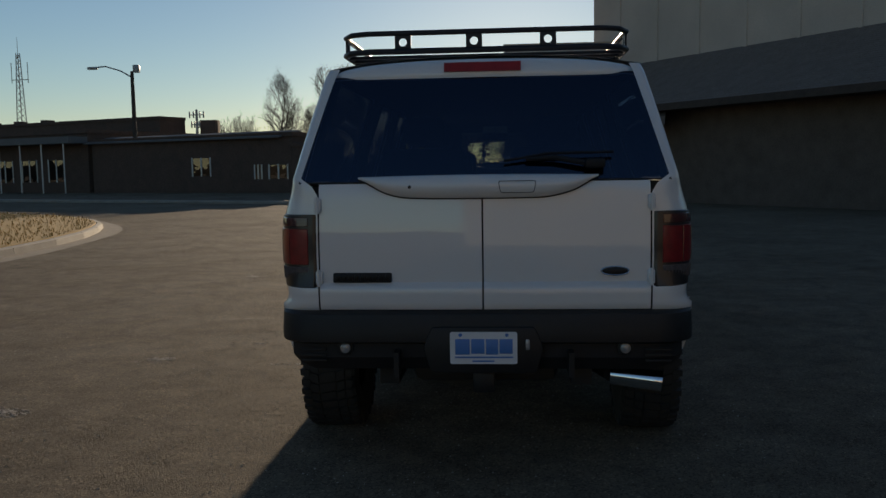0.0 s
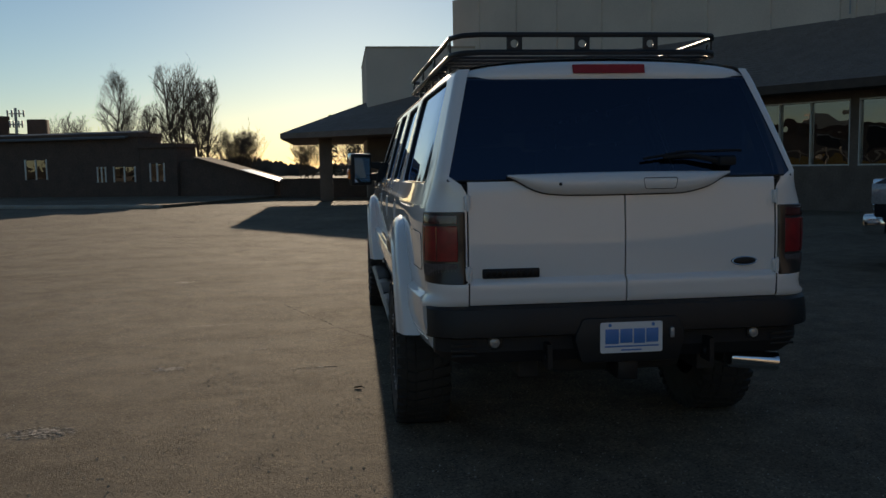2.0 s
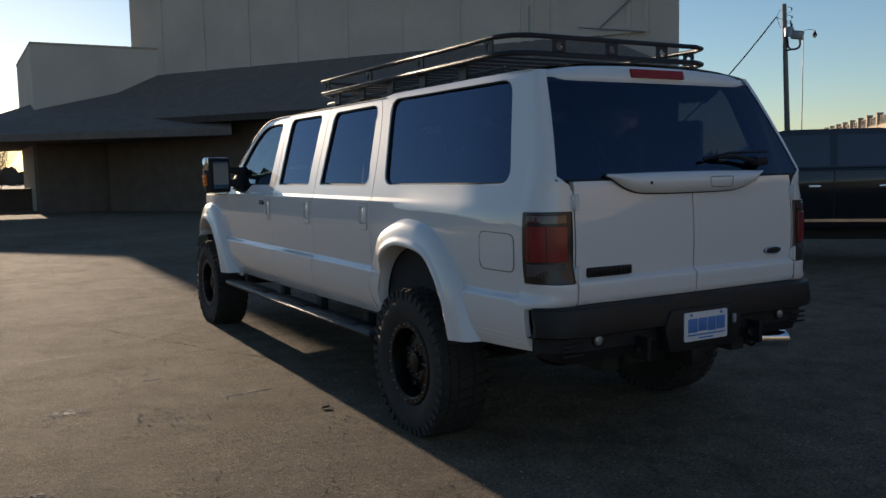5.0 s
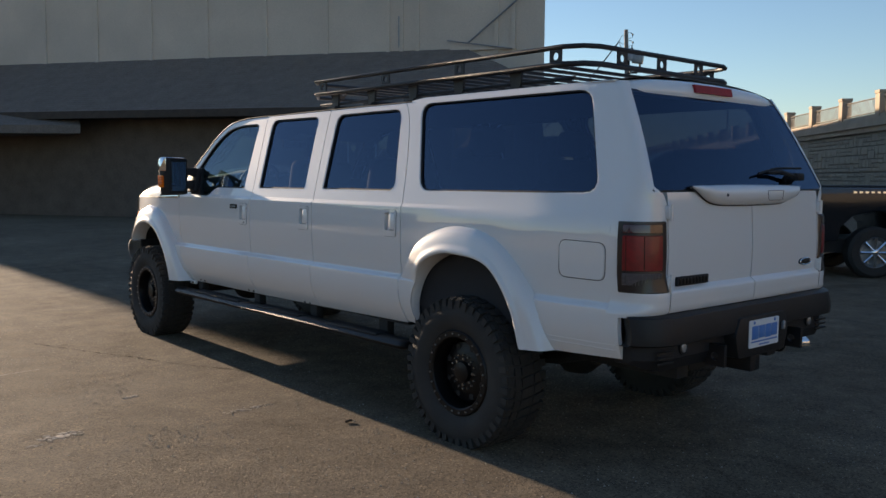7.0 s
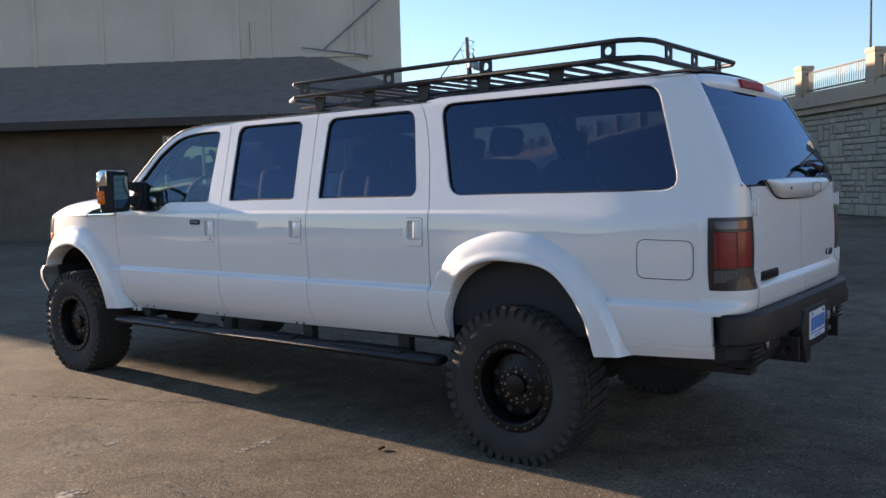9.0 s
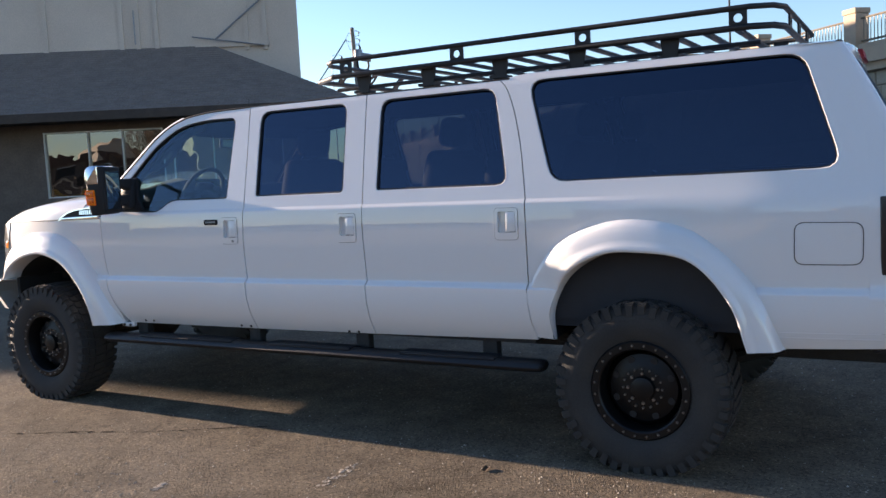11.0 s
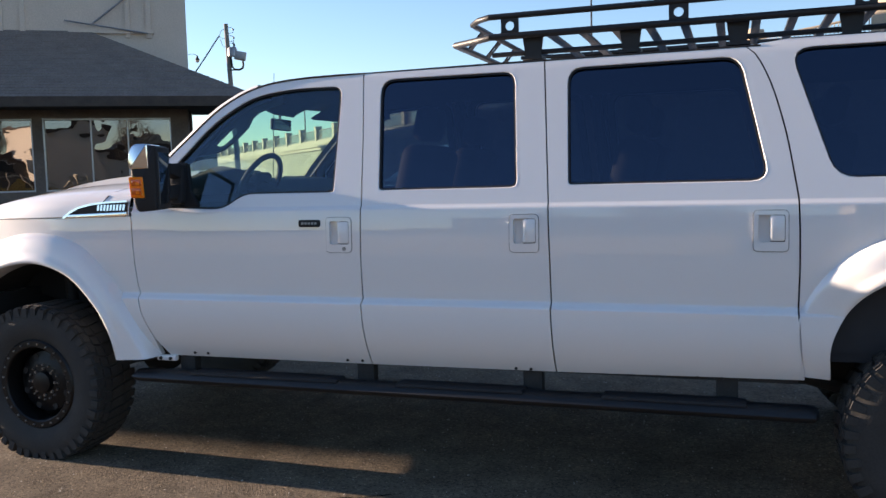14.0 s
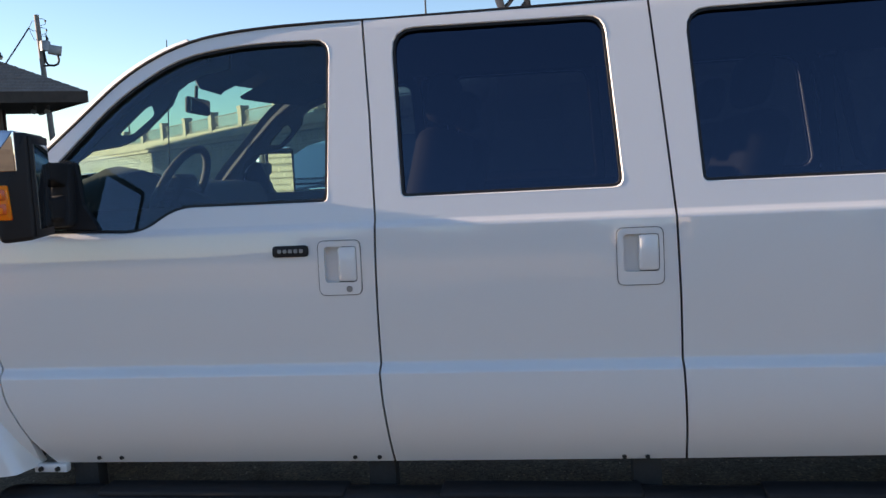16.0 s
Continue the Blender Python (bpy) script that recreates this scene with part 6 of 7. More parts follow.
    part("windscreen", poly_mesh([[Vector((1.72, -0.86, 1.497)), Vector((1.72, 0.86, 1.497)), Vector((1.07, 0.76, 1.917)), Vector((1.07, -0.76, 1.917))]]), M_PG, tk, smooth=0)
    part("bed_cover", boxed((-3.0, -0.9, 1.421), (-1.05, 0.9, 1.45), 0.01), M_PLASTIC, tk)
    part("chassis", boxed((-2.8, -0.7, 0.38), (2.8, 0.7, 0.60)), M_UNDER, tk)
    return tk


pickup()

# ---------------------------------------------------------------- grass island with kerb
ISL = smoothed([(-8.6, 8.0), (-9.1, 13.0), (-9.5, 17.5), (-10.3, 20.8), (-12.0, 24.2), (-15.5, 27.4), (-21.0, 29.0), (-30.0, 29.5)], 40)
isl_out = [(p.x, p.y) for p in ISL]
isl_all = isl_out + [(-40.0, 29.5), (-40.0, 6.0), (-8.6, 6.0)]
island = thing("grass_island", (-14, 18, 0), "kerbed island of dry yellow grass", "traffic island", kind="structure")
island.matrix_world = Matrix.Identity(4)
part("turf", prism([(x - 0.16, y - 0.1) for x, y in isl_all], lambda u, v, w: Vector((u, v, w)), 0.02, 0.17), M_DRYGRASS, island)
for i in range(0, 39, 2):
    a, b = ISL[i], ISL[min(39, i + 2)]
    t = (b - a).normalized()
    n = Vector((-t.y, t.x)) * 1.0
    bm = bmesh.new()
    rings = []
    for p in (a + t * 0.006, b - t * 0.006):
        q = [(0.0, 0.0), (0.02, 0.13), (0.05, 0.155), (0.15, 0.16), (0.15, 0.0)]
        rings.append([Vector((p.x + n.x * d, p.y + n.y * d, z)) for d, z in q])
    loft(bm, rings, closed=True, cap=True)
    part("kerbstone", bm, M_KERB, island)
bm = bmesh.new()
loft(bm, [[Vector((p.x + 0.004, p.y, 0.006)) for p in ISL], [Vector((p.x + 0.42 + 0.05 * math.sin(i), p.y + 0.25, 0.004)) for i, p in enumerate(ISL)]])
part("gutter", bm, M_GUTTER, island, smooth=0)
rng = random.Random(4)
bm = bmesh.new()
for k in range(7000):
    i = rng.randrange(39)
    p = ISL[i].lerp(ISL[i + 1], rng.random())
    d = 0.22 + rng.random() ** 1.3 * 9
    x, y = p.x - d, p.y - 0.2 * d - 0.1
    if y < 6 or x < -39:
        continue
    h, a = 0.04 + 0.08 * rng.random(), rng.random() * 6.28
    w = 0.012 + 0.006 * d / 4
    lx, ly = 0.05 * rng.uniform(-1, 1), 0.05 * rng.uniform(-1, 1)
    bm.faces.new([bm.verts.new((x + w * math.cos(a), y + w * math.sin(a), 0.165)), bm.verts.new((x - w * math.cos(a), y - w * math.sin(a), 0.165)), bm.verts.new((x + lx, y + ly, 0.17 + h))])
solo("grass_tufts", bm, M_DRYGRASS, "short dry yellow winter grass", "grass", kind="stuff", smooth=0)

# ---------------------------------------------------------------- far side of the street
FD = Vector((24.0, -10.0, 0)).normalized()
FN = Vector((FD.y, -FD.x, 0))     # towards the camera
F0 = Vector((-36.0, 60.0, 0))


def on_far(u, n, z):
    return F0 + FD * u - FN * n + Vector((0, 0, z))


pave = thing("pavement", (0, 0, 0), "pale concrete kerb and pavement across the street", "pavement", kind="structure")
part("slab", prism([(-30, -11.0), (34, -11.0), (34, -0.02), (-30, -0.02)], lambda u, n, w: on_far(u, n, w), 0.003, 0.13), M_ASPHALT, pave)
part("kerb", prism([(-30, -11.25), (34, -11.25), (34, -11.01), (-30, -11.01)], lambda u, n, w: on_far(u, n, w), 0.002, 0.15, 0.02), M_KERB, pave)


def far_house(name, u0, u1, h, depth, material, label, top=None, wins=(), doors=(), eave=0.0):
    hs = thing(name, (0, 0, 0), label, "building")
    part("wall", prism([(u0, 0), (u1, 0), (u1, depth), (u0, depth)], lambda u, n, w: on_far(u, n, w), 0, h), material, hs)
    if top is None:
        part("parapet", prism([(u0 - 0.1, -0.12), (u1 + 0.1, -0.12), (u1 + 0.1, depth), (u0 - 0.1, depth)], lambda u, n, w: on_far(u, n, w), h, h + 0.25), material, hs)
    else:
        part("roof", prism([(-eave, h - 0.1), (depth * 0.5, h + top), (depth + eave, h - 0.1), (depth + eave, h - 0.25), (depth * 0.5, h + top - 0.2), (-eave, h - 0.25)], lambda n, z, w: on_far(w, n, z), u0 - 0.3, u1 + 0.3), M_METALROOF, hs)
    for a, b, z0, z1 in wins:
        wd = part("window", prism([(a, -0.03), (b, -0.03), (b, 0.02), (a, 0.02)], lambda u, n, w: on_far(u, n, w), z0, z1), M_SHOPGLASS, hs)
        for c in (a, (a + b) / 2, b):
            part("window_bar", prism([(c - 0.05, -0.06), (c + 0.05, -0.06), (c + 0.05, -0.03), (c - 0.05, -0.03)], lambda u, n, w: on_far(u, n, w), z0 - 0.05, z1 + 0.05), M_FRAME, wd)
    for a, b, z1 in doors:
        part("door", prism([(a, -0.04), (b, -0.04), (b, 0.02), (a, 0.02)], lambda u, n, w: on_far(u, n, w), 0.1, z1), M_FRAME, hs)
    return hs


hA = far_house("brick_row", -16, 8, 4.2, 12, M_BRICK, "long low dark brick row across the street", wins=[(-4.0, -2.6, 0.9, 2.4), (-1.5, 0.2, 0.9, 2.4), (1.2, 2.8, 0.9, 2.4), (4.0, 5.6, 0.9, 2.4)], doors=[(-6.2, -5.2, 2.5)])
part("canopy", prism([(-6, -1.6), (8, -1.6), (8, 0.0), (-6, 0.0)], lambda u, n, w: on_far(u, n, w), 3.5, 3.95), M_METALROOF, hA)
for k in range(7):
    part("canopy_post", tubed([on_far(-5.8 + 2.2 * k, -1.5, 0.13), on_far(-5.8 + 2.2 * k, -1.5, 3.5)], 0.05, 6), M_FRAME, hA)
hB = far_house("brick_block", -32, 2.2, 5.9, 3.0, M_BRICK, "taller dark brick block behind the row")
hB.matrix_world = Matrix.Translation(FN * -12.5)
for k in range(5):
    part("roof_vent", prism([(-29 + 3.8 * k, 1), (-28.3 + 3.8 * k, 1), (-28.3 + 3.8 * k, 2), (-29 + 3.8 * k, 2)], lambda u, n, w: on_far(u, n, w), 6.14, 6.45), M_BRICK, hB)
hC = far_house("brick_store", 8.4, 25.2, 3.5, 2.2, M_BRICK, "low dark brick store with a grey metal roof edge", wins=[(17.4, 18.9, 1.2, 2.3), (22.4, 22.95, 1.0, 1.8), (23.5, 24.9, 1.0, 1.8)])
part("metal_roof", prism([(-0.45, 3.52), (1.9, 3.95), (1.9, 3.85), (-0.45, 3.42)], lambda n, z, w: on_far(w, n, z), 8.1, 24.6), M_PALEROOF, hC)
part("roof_unit", boxed((-26.15, 72.0, 3.0), (-24.8, 73.2, 5.83), 0.03), M_BRICK, hC)
hD = far_house("brick_annex", 25.22, 27.6, 2.85, 2.0, M_BRICK, "low brick annex with a small barred window", wins=[(25.9, 26.8, 1.0, 1.95)])
hE = thing("lean_to", (0, 0, 0), "low lean-to with a sloping sheet roof", "building")
part("wall", prism([(27.3, 0.1), (27.3, 2.0), (28.6, 2.2), (33.4, 0.92), (33.4, 0.1)], lambda u, z, n: on_far(u, n, z), 0.3, 1.6), M_BRICK, hE)
part("roof", prism([(28.5, 2.22), (28.6, 2.31), (33.6, 0.97), (33.6, 0.86)], lambda u, z, n: on_far(u, n, z), 0.1, 1.9), M_BRICK, hE)
M_PALE = mat("pale_metal_sheet", (0.7, 0.7, 0.68), 0.25, 0.8, 0.1, 4)
part("roof_sheet", prism([(31.7, 1.53), (31.7, 1.56), (34.0, 0.92), (34.0, 0.89)], lambda u, z, n: on_far(u, n, z), -0.3, 0.9), M_PALE, hE, smooth=0)

low = thing("low_wall", (0, 0, 0), "low dark brick wall beyond the lean-to", "wall")
part("wall", prism([(33.7, 0.4), (42.0, 0.4), (42.0, 0.7), (33.7, 0.7)], lambda u, n, w: on_far(u, n, w), 0.0, 0.95), M_BRICK, low)
part("coping", prism([(33.65, 0.35), (42.05, 0.35), (42.05, 0.75), (33.65, 0.75)], lambda u, n, w: on_far(u, n, w), 0.95, 1.02), M_BRICK, low)

# street lamp across the street
sl = thing("street_lamp", (-24.6, 55.5, 0.13), "wooden street lamp pole with long arm and floodlight", "street lamp", "street lamps")
part("pole", tubed([(0, 0, 0), (0, 0, 4.2), (0, 0, 8.0)], [0.17, 0.15, 0.12], 8), M_WOOD, sl)
part("arm", tubed([(0, 0, 7.6), (-0.8, 0, 8.05), (-1.8, 0, 8.35), (-2.4, 0, 8.3)], 0.05, 6), M_GREY, sl)
part("lamp_head", boxed((-3.0, -0.14, 8.16), (-2.35, 0.14, 8.34), 0.05), M_GREY, sl)
part("floodlight", boxed((0.12, -0.2, 7.9), (0.5, 0.2, 8.4), 0.06), M_GREY, sl)

# lattice mast and cell mast
mast = thing("lattice_mast", (-63.0, 108.0, 0), "tall thin lattice radio mast", "mast")
for k in range(3):
    a = 2 * math.pi * k / 3
    part("leg", tubed([(1.0 * math.cos(a), 1.0 * math.sin(a), 0), (0.25 * math.cos(a), 0.25 * math.sin(a), 17)], 0.06, 5), M_GREY, mast)
bm = bmesh.new()
for i in range(22):
    for k in range(3):
        a, b = 2 * math.pi * k / 3, 2 * math.pi * (k + 1) / 3
        z0, z1 = i * 0.77, (i + 1) * 0.77
        r0, r1 = 1.0 - 0.75 * z0 / 17, 1.0 - 0.75 * z1 / 17
        tube(bm, [(r0 * math.cos(a), r0 * math.sin(a), z0), (r1 * math.cos(b), r1 * math.sin(b), z1)], 0.035, 4, cap=False)
part("bracing", bm, M_GREY, mast)
for dx in (-1.0, 1.2):
    part("dipole", tubed([(dx, 0, 13.2), (dx, 0, 15.8)], 0.05, 5), M_GREY, mast)
part("cross_arm", tubed([(-1.1, 0, 13.6), (1.3, 0, 13.6)], 0.05, 5), M_GREY, mast)
part("whip", tubed([(0, 0, 17), (0, 0, 19.0)], 0.03, 5), M_GREY, mast)
cell = thing("cell_mast", (-41.1, 112.0, 0), "cell tower with antenna panels", "mast")
part("pole", tubed([(0, 0, 0), (0, 0, 9.6)], [0.28, 0.16], 8), M_GREY, cell)
for z, w in ((7.6, 0.72), (8.9, 0.95)):
    part("platform", tubed([(-w, 0, z), (w, 0, z)], 0.06, 5), M_GREY, cell)
    for dx in (-w, -0.45 * w, 0.45 * w, w):
        part("antenna", boxed((dx - 0.09, -0.08, z - 0.4), (dx + 0.09, 0.08, z + 0.45), 0.02), M_GREY, cell)


# bare trees
def bare_tree(at, h, seed, wide=0.30, low=0.30, stems=1, levels=6, label="leafless winter tree with fine twigs"):
    """Upright leaders with rising limbs; wide and low are shares of the height."""
    rng = random.Random(seed)
    tr = thing("bare_tree", at, label, "tree", "bare trees")
    limbs, twigs = bmesh.new(), bmesh.new()
    lobes = [(rng.random() * 6.28, rng.uniform(0.7, 1.15)) for _ in range(5)]

    def reach(p):
        """How far the crown goes out at this height and side."""
        t = (p.z - low * h) / (h - low * h)
        if not 0.0 <= t < 1.0:
            return h * 0.03
        a_ = math.atan2(p.y, p.x)
        lobe = sum(k * max(0.0, math.cos(a_ - c + 3.0 * t)) for c, k in lobes) / 1.8
        return h * wide * (1 - t) ** 0.55 * min(1.0, 0.62 + 1.3 * t) * (0.72 + 0.42 * lobe)

    axis = [Vector((0, 0, 1))]

    def run(p, d, length, r, depth, n, rise):
        pts, v = [p], d.copy()
        sway = 0.17 if depth else 0.05
        for _ in range(n):
            v = (v + Vector((rng.uniform(-1, 1), rng.uniform(-1, 1), rng.uniform(-0.6, 0.6))) * sway + Vector((0, 0, rise))).normalized()
            q = pts[-1] + v * length / n
            off = q - axis[0] * (q.z / axis[0].z)
            if depth and len(pts) > 1 and math.hypot(off.x, off.y) > reach(Vector((off.x, off.y, q.z))):
                break
            pts.append(q)
        rad = [r * (1 - (0.62 if depth else 0.93) * i / n) for i in range(len(pts))]
        tube(limbs if depth < 2 else twigs, pts, rad, 7 if depth == 0 else (5 if depth == 1 else 3), cap=False)
        return pts, rad

    def fork(pts, rad, length, depth):
        if depth > levels - 1 or length < 0.2:
            return
        for i in range(1, len(pts)):
            for _ in range(rng.choice((1, 2, 2)) if depth < 4 else rng.choice((0, 1, 1))):
                d = (pts[i] - pts[i - 1]).normalized()
                side = Vector((rng.uniform(-1, 1), rng.uniform(-1, 1), rng.uniform(-0.3, 0.5))).normalized()
                nl = length * rng.uniform(0.42, 0.66)
                k, kr = run(pts[i].copy(), (d * 0.8 + side * 0.62).normalized(), nl, max(0.009, rad[i] * 0.55), depth, 4 if depth < 3 else 3, 0.07)
                fork(k, kr, nl, depth + 1)

    for k in range(stems):
        lean = Vector((0.16 * (2 * k - stems + 1) / stems * (1.0 if stems < 3 else 2.2), rng.uniform(-0.12, 0.12), 1)).normalized() if stems > 1 else Vector((0.03, 0, 1)).normalized()
        axis[0] = lean
        tall = h * (0.97 - 0.08 * k if stems < 3 else rng.uniform(0.6, 0.9))
        pts, rad = run(Vector((0.25 * (k - stems / 2), 0.1 * k, 0)), lean, tall, h * (0.016 if stems < 3 else 0.009), 0, 12, 0.03)
        for i in range(1, 12):
            if pts[i].z < low * h * 0.9:
                continue
            for _ in range(3 if stems < 3 else 2):
                a_ = rng.random() * 6.28
                d = Vector((0.62 * math.cos(a_), 0.62 * math.sin(a_), 0.78))
                nl = max(0.5, 1.25 * reach(pts[i] + Vector((math.cos(a_), math.sin(a_), 0)) * 0.1))
                q, qr = run(pts[i].copy(), d, nl, max(0.012, rad[i] * 0.55), 1, 5, 0.06)
                fork(q, qr, nl, 2)
    part("trunk", limbs, M_BARK, tr)
    part("crown", twigs, M_BARK, tr, smooth=0)
    return tr


bare_tree((-21.6, 80.0, 0), 10.6, 3, wide=0.26, low=0.30)
bare_tree((-15.7, 80.0, 0), 11.3, 8, wide=0.27, low=0.20, stems=2, levels=5)
bare_tree((-13.8, 81.0, 0), 10.4, 5, wide=0.24, low=0.22, stems=2, levels=5)
bare_tree((-19.2, 83.0, 0), 8.0, 12, wide=0.24, low=0.25, levels=5)
bare_tree((-10.6, 80.0, 0), 5.3, 14, wide=0.46, low=0.10, stems=6, levels=4)
bare_tree((-4.6, 84.0, 0), 4.4, 21, wide=0.42, low=0.15, stems=4, levels=4)
bare_tree((-28.0, 88.0, 0), 7.2, 22, wide=0.36, low=0.15, stems=4, levels=4)
bare_tree((0.2, 88.0, 0), 4.6, 24, wide=0.5, low=0.15, stems=4, levels=4)
bare_tree((-31.0, 9.0, 0), 8.0, 33, stems=2, levels=5)
bare_tree((-33.0, -3.0, 0), 9.0, 34, levels=5)

# the low store across the lot that the shop windows mirror
store = thing("tan_store", (-46.0, 6.0, 0), "low tan rendered store across the lot", "building")
part("wall", boxed((-6.0, -30.0, 0), (0.0, -12.6, 4.3)), M_STUCCO, store)
part("wall", boxed((-6.0, -5.9, 0), (0.0, 16.0, 4.3)), M_SHOPWALL, store)
part("tall_wall", boxed((-6.2, -12.6, 0), (0.5, -5.9, 7.1)), M_STUCCO, store)
part("coping", boxed((-6.3, -12.7, 7.1), (0.6, -5.8, 7.45)), M_WOOD, store)
part("parapet", boxed((-6.1, -30.1, 4.3), (0.15, -12.7, 4.9)), M_BRICK, store)
part("parapet", boxed((-6.1, -5.8, 4.3), (0.15, 16.1, 4.8)), M_BRICK, store)
for y0, w, z1 in ((-21.5, 6.5, 6.6), (-1.5, 5.5, 6.3), (8.5, 5.0, 6.0)):
    part("gable", prism([(y0, 4.8), (y0 + w, 4.8), (y0 + w * 0.62, z1), (y0 + w * 0.34, z1)], lambda u, v, w_: Vector((w_, u, v)), -4.5, -0.6), M_STONE, store)
for k in range(9):
    y0 = -27.0 + 4.6 * k
    if not -15.5 < y0 < -5.5:
        # opaque panel, the shade of the room inside painted as dark colour
        wd = part("window", boxed((-0.02, y0, 2.4), (0.03, y0 + 2.4, 3.9)), M_ROOMSHADE, store)
        part("window_frame", boxed((0.03, y0 - 0.1, 3.9), (0.10, y0 + 2.5, 4.0)), M_FRAME, wd)
yard = thing("plank_fence", (-43.0, 6.0, 0), "weathered tan plank fence before the store", "fence")
for k in range(24):
    part("post", boxed((-0.06, -30.0 + 2.0 * k, 0), (0.10, -29.86 + 2.0 * k, 2.25 + 0.05 * (k % 3)), 0.01), M_STONE, yard)
    part("board_panel", boxed((-0.02, -29.8 + 2.0 * k, 0.25), (0.02, -28.06 + 2.0 * k, 1.55)), M_DRYGRASS, yard)
    part("rail", boxed((0.0, -29.86 + 2.0 * k, 1.95), (0.06, -28.0 + 2.0 * k, 2.1)), M_STONE, yard)
fir = thing("fir_tree", (-2.4, 92.0, 0), "small dark fir tree", "tree")
part("trunk", tubed([(0, 0, 0), (0, 0, 7.2)], [0.15, 0.03], 6), M_BARK, fir)
rng = random.Random(9)
bm = bmesh.new()
for k in range(900):
    z = 1.0 + 6.1 * rng.random()
    r = (7.3 - z) * 0.30 * rng.uniform(0.35, 1.05)
    a = rng.random() * 6.28
    c = Vector((r * math.cos(a), r * math.sin(a), z - 0.18 * r))
    o = Vector((math.cos(a), math.sin(a), -0.35)) * 0.4
    sd = Vector((-math.sin(a), math.cos(a), 0)) * 0.12
    bm.faces.new([bm.verts.new(c - o * 0.6 + sd), bm.verts.new(c - o * 0.6 - sd), bm.verts.new(c + o)])
part("crown", bm, M_NEEDLE, fir, smooth=0)

# far belt of scrub and low woods that closes the horizon
rng = random.Random(31)
bm = bmesh.new()
for k in range(9000):
    a = rng.random() * 2 * math.pi
    d = 190 + 60 * rng.random()
    x, y = d * math.sin(a), d * math.cos(a)
    h = 1.8 + 1.6 * rng.random() ** 2 + 1.1 * math.sin(a * 9) ** 2 + 0.6 * math.sin(a * 41)
    w = 0.4 + 0.9 * rng.random()
    c, e = math.cos(a), rng.uniform(0.5, 1.6)
    bm.faces.new([bm.verts.new((x + c * u, y - math.sin(a) * u, z)) for u, z in ((-w * 0.5, 0), (w * 0.5, 0), (w * e, h * 0.62), (w * 0.5, h * rng.uniform(0.8, 0.95)), (0.0, h), (-w * 0.6, h * rng.uniform(0.75, 0.92)), (-w * e, h * 0.6))])
solo("far_woods", bm, M_BARK, "distant leafless scrub along the horizon", "woods", kind="stuff", smooth=0)

# ---------------------------------------------------------------- small things on the asphalt
def chip_patch(x, y, rx, ry, n, size, seed, label, material):
    """A crumbled patch: many thin flakes, denser towards its middle."""
    rng = random.Random(seed)
    bm = bmesh.new()
    for _ in range(n):
        a, d = rng.random() * 6.28, rng.random() ** 0.62
        cx, cy = x + rx * d * math.cos(a), y + ry * d * math.sin(a)
        r = size * rng.uniform(0.45, 1.4) * (1.15 - 0.6 * d)
        turn_ = rng.random() * 6.28
        top = rng.uniform(0.0012, 0.0038)
        m = rng.choice((5, 6, 7))
        rim = [(r * rng.uniform(0.55, 1.3), turn_ + 6.28 * k / m) for k in range(m)]
        lo = [bm.verts.new((cx + q * 1.25 * math.cos(t), cy + q * math.sin(t), 0.0004)) for q, t in rim]
        hi = [bm.verts.new((cx + 0.8 * q * 1.25 * math.cos(t), cy + 0.8 * q * math.sin(t), top)) for q, t in rim]
        bm.faces.new(hi)
        for k in range(m):
            bm.faces.new((lo[k], lo[(k + 1) % m], hi[(k + 1) % m], hi[k]))
    return solo("mortar_spot", bm, material, label, "mortar spot", "mortar spots on the asphalt", smooth=0)


for i, (x, y, rx, ry, n, size) in enumerate(((-2.80, 6.65, 0.13, 0.085, 60, 0.016), (-3.25, 5.1, 0.22, 0.13, 190, 0.012), (-2.14, 7.28, 0.07, 0.035, 18, 0.014), (-1.69, 6.5, 0.20, 0.05, 40, 0.011), (-2.98, 6.55, 0.05, 0.03, 7, 0.012), (-3.6, 12.0, 0.16, 0.1, 24, 0.03))):
    chip_patch(x, y, rx, ry, n, size, 40 + i, "pale crumbled mortar spot on the asphalt", M_CHIP)
rng = random.Random(15)
bm = bmesh.new()
loft(bm, [[Vector((-2.99 + 0.62 * k / 24, 8.49 + 0.085 * k / 24 + 0.004 * rng.uniform(-1, 1) + d * (0.3 + 0.7 * rng.random()), 0.0025)) for d in (-0.014, 0.014)] for k in range(25)])
solo("paint_streak", bm, M_CHIP, "thin pale paint streak on the asphalt", "paint streak", smooth=0)
bm = bmesh.new()
line = smoothed([(-2.1, 9.7), (-1.91, 9.21), (-1.78, 8.88), (-1.64, 8.58), (-1.48, 8.14), (-1.24, 7.68), (-1.1, 7.4)], 70)
loft(bm, [[Vector((p.x + 0.012 * rng.uniform(-1, 1) + d * rng.uniform(0.2, 1.0), p.y, 0.002)) for d in (-0.007, 0.007)] for p in line])
solo("asphalt_crack", bm, M_CRACK, "thin dark crack in the asphalt", "crack", kind="structure", smooth=0)
lf = bmesh.new()
loft(lf, [[Vector((-1.334 + 0.02 * k + 0.003 * j, 5.805 + 0.012 * j, 0.004 + 0.006 * abs(j) + 0.002 * k)) for j in (-1.4, -0.7, 0, 0.7, 1.4)] for k in (-1.3, -0.6, 0, 0.7, 1.4)])
solo("dead_leaf", lf, M_LEAF, "curled brown dead leaf on the asphalt", "leaf")
rng = random.Random(77)
bm = bmesh.new()
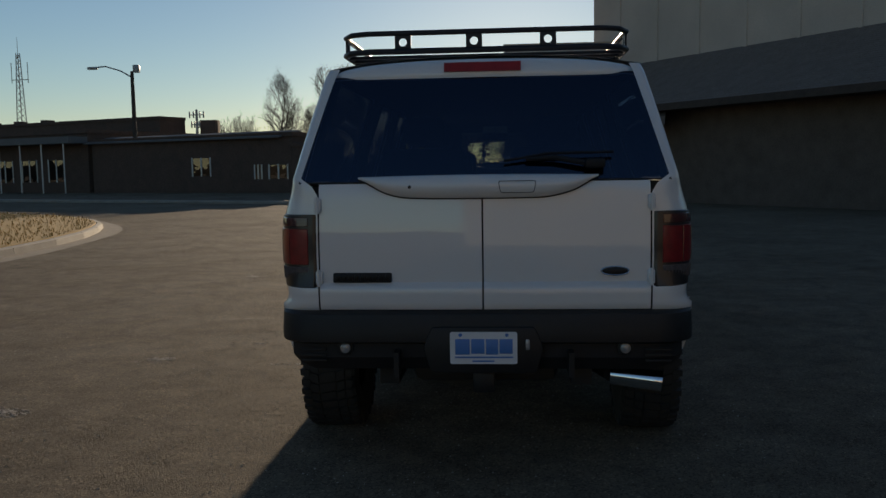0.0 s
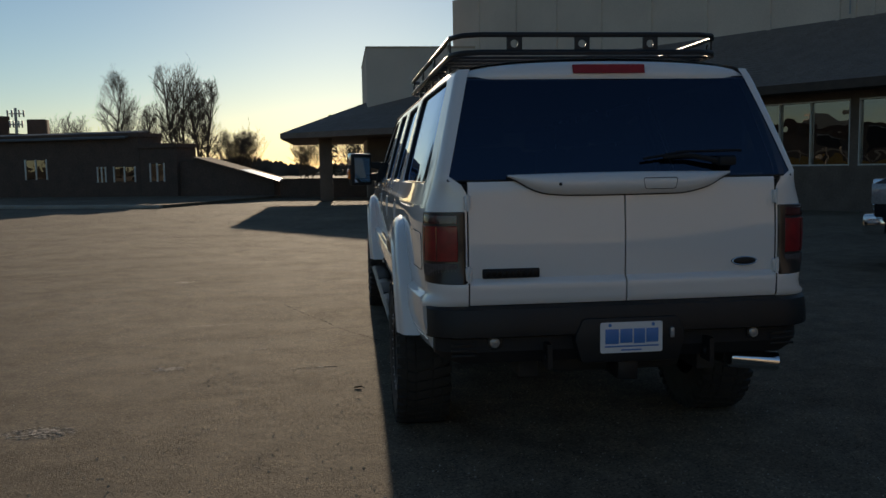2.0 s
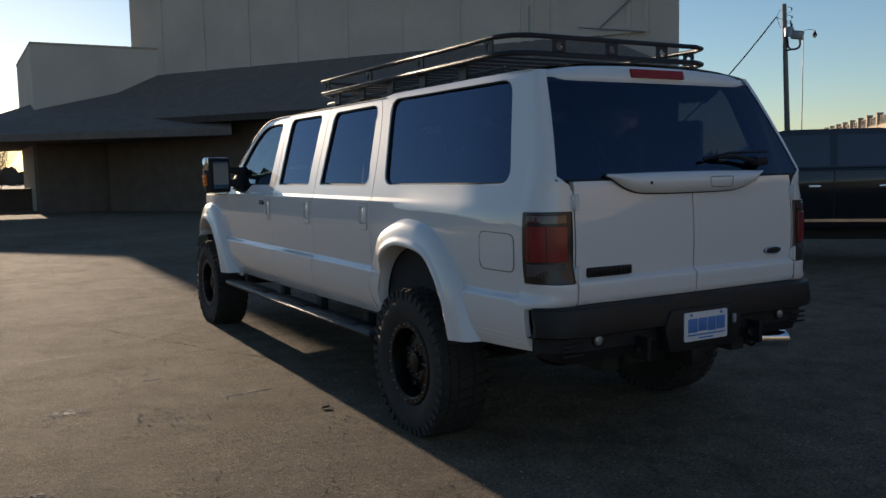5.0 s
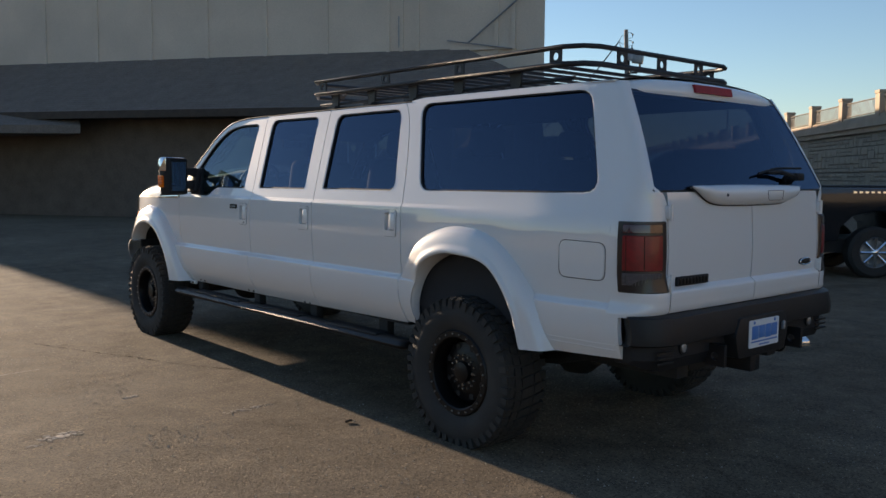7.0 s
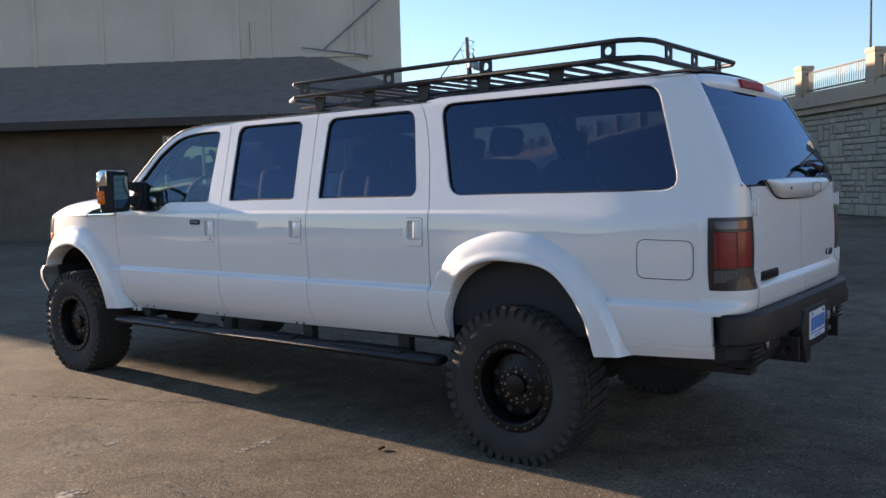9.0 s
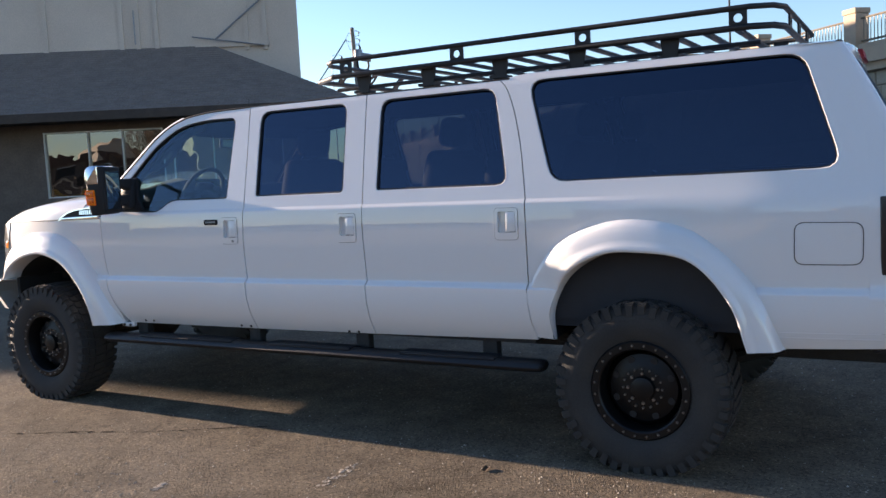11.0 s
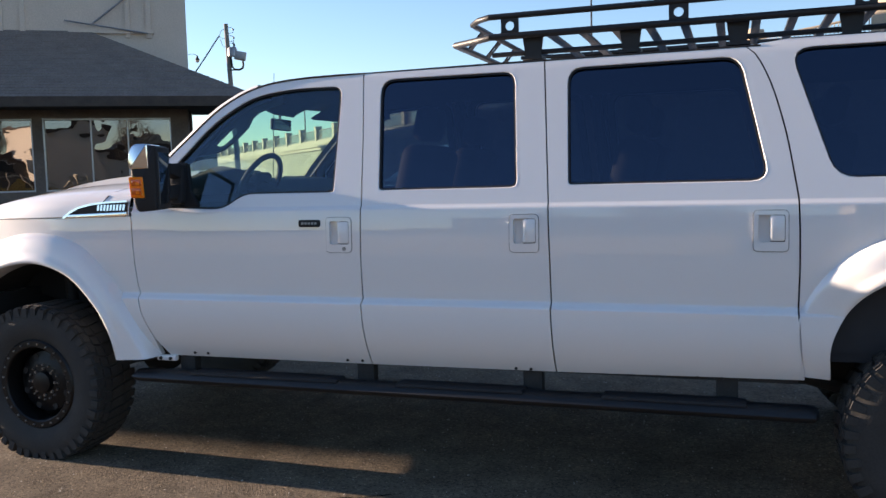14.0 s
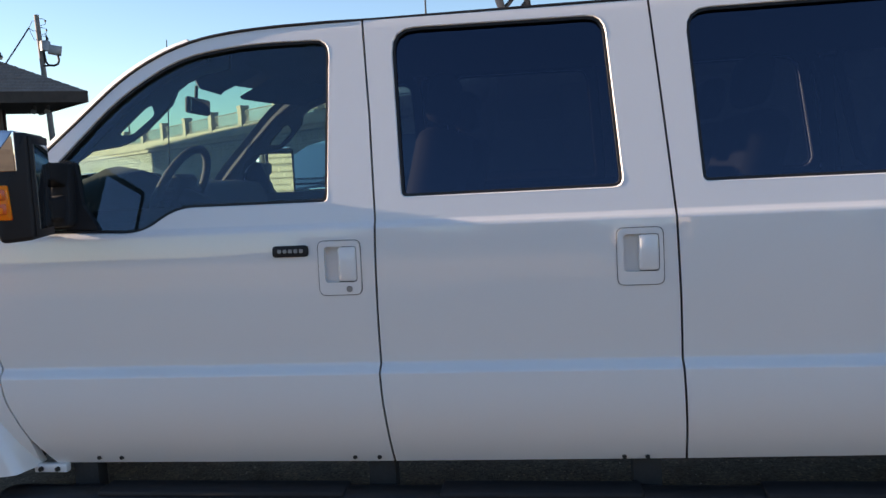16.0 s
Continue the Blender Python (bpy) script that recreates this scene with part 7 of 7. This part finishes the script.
for k in range(11000):
    x, y = rng.uniform(-5.2, 1.5), 0.8 + 11 * rng.random() ** 1.2
    if k % 9 == 0:
        cx, cy, cr = rng.choice(((-2.38, 9.04, 0.3), (-2.27, 6.24, 0.16), (-2.26, 7.54, 0.25), (-1.75, 5.4, 0.55), (-1.5, 4.6, 0.5), (-2.9, 4.4, 0.6)))
        x, y = rng.gauss(cx, cr), rng.gauss(cy, cr * 0.8)
    r = 0.0018 + 0.0055 * rng.random() ** 4
    top = bm.verts.new((x + rng.uniform(-1, 1) * r * 0.4, y, r * 1.1))
    base = [bm.verts.new((x + r * rng.uniform(0.8, 1.3) * math.cos(a), y + r * math.sin(a), 0.0)) for a in (0.2, 1.6, 2.9, 4.4)]
    for i in range(4):
        bm.faces.new((base[i], base[(i + 1) % 4], top))
solo("loose_gravel", bm, M_GRAVEL, "fine loose gravel on the asphalt", "gravel", kind="stuff", smooth=0)

# ---------------------------------------------------------------- random ashlar facing of the ramp wall, last
rng = random.Random(5)
CELL = 0.21


def block_mesh(w, h, seed):
    r = random.Random(seed)
    bm = bmesh.new()
    c = 0.018
    back = [bm.verts.new((x, 0.0, z)) for x, z in ((0, 0), (w, 0), (w, h), (0, h))]
    mid = [bm.verts.new((x + r.uniform(-0.012, 0.012), 0.035, z + r.uniform(-0.012, 0.012))) for x, z in ((0, 0), (w, 0), (w, h), (0, h))]
    fr = [bm.verts.new((x, 0.055 + 0.02 * r.random(), z)) for x, z in ((c, c), (w - c, c), (w - c, h - c), (c, h - c))]
    ce = bm.verts.new((w * r.uniform(0.3, 0.7), 0.065 + 0.02 * r.random(), h * r.uniform(0.3, 0.7)))
    for a, b in ((back, mid), (mid, fr)):
        for i in range(4):
            bm.faces.new((a[i], a[(i + 1) % 4], b[(i + 1) % 4], b[i]))
    for i in range(4):
        bm.faces.new((fr[i], fr[(i + 1) % 4], ce))
    return bm


SIZES = [(2, 1), (3, 1), (4, 1), (1, 2), (2, 2), (3, 2), (4, 2), (2, 3), (1, 3), (3, 3), (1, 1)]
shapes = {}
turn = Matrix.Rotation(radians(43.5), 4, "Z")
flat_v, flat_f = [], []
made = 0
NS, NZ = int(110 / CELL), 9
for band, z0 in ((0, 0.03), (1, 1.95)):
    taken = [[False] * NZ for _ in range(NS)]
    for i in range(NS):
        for j in range(NZ):
            if taken[i][j]:
                continue
            opts = [(w, h) for w, h in SIZES if i + w <= NS and j + h <= NZ and all(not taken[i + a][j + b] for a in range(w) for b in range(h))]
            big = [o for o in opts if o[0] * o[1] > 1] or opts
            w, h = rng.choice(big)
            for a in range(w):
                for b in range(h):
                    taken[i + a][j + b] = True
            s_, z = -13.85 + i * CELL, z0 + j * CELL
            if 26.0 < s_ < 38.0 and made < 300:
                key = (w, h, rng.randrange(3))
                if key not in shapes:
                    shapes[key] = mesh_of(block_mesh(w * CELL - 0.03, h * CELL - 0.03, len(shapes)), "stone_block", M_STONE, smooth=0)
                ob = new("stone_block", shapes[key])
                ob.parent = ramp
                ob.matrix_world = Matrix.Translation(on_bridge(s_, 0.10, z)) @ turn
                made += 1
            else:
                n0 = len(flat_v)
                for a, b, d in ((0, 0, 0.03), (1, 0, 0.03), (1, 1, 0.03), (0, 1, 0.03), (0, 0, 0.07), (1, 0, 0.06), (1, 1, 0.07), (0, 1, 0.065)):
                    e = 0.02 if d > 0.03 else 0.0
                    flat_v.append(on_bridge(s_ + a * (w * CELL - 0.03) + e * (1 - 2 * a), 0.10 - d - 0.015 * rng.random(), z + b * (h * CELL - 0.03) + e * (1 - 2 * b)))
                for q in ((4, 5, 6, 7), (0, 1, 5, 4), (1, 2, 6, 5), (2, 3, 7, 6), (3, 0, 4, 7)):
                    flat_f.append([n0 + k for k in q])
me = bpy.data.meshes.new("stone_facing")
me.from_pydata([tuple(v) for v in flat_v], [], flat_f)
me.materials.append(M_STONE)
rest = new("stone_facing", me)
rest.parent = ramp
tagged(rest, "random cut-stone facing", kind="stuff")
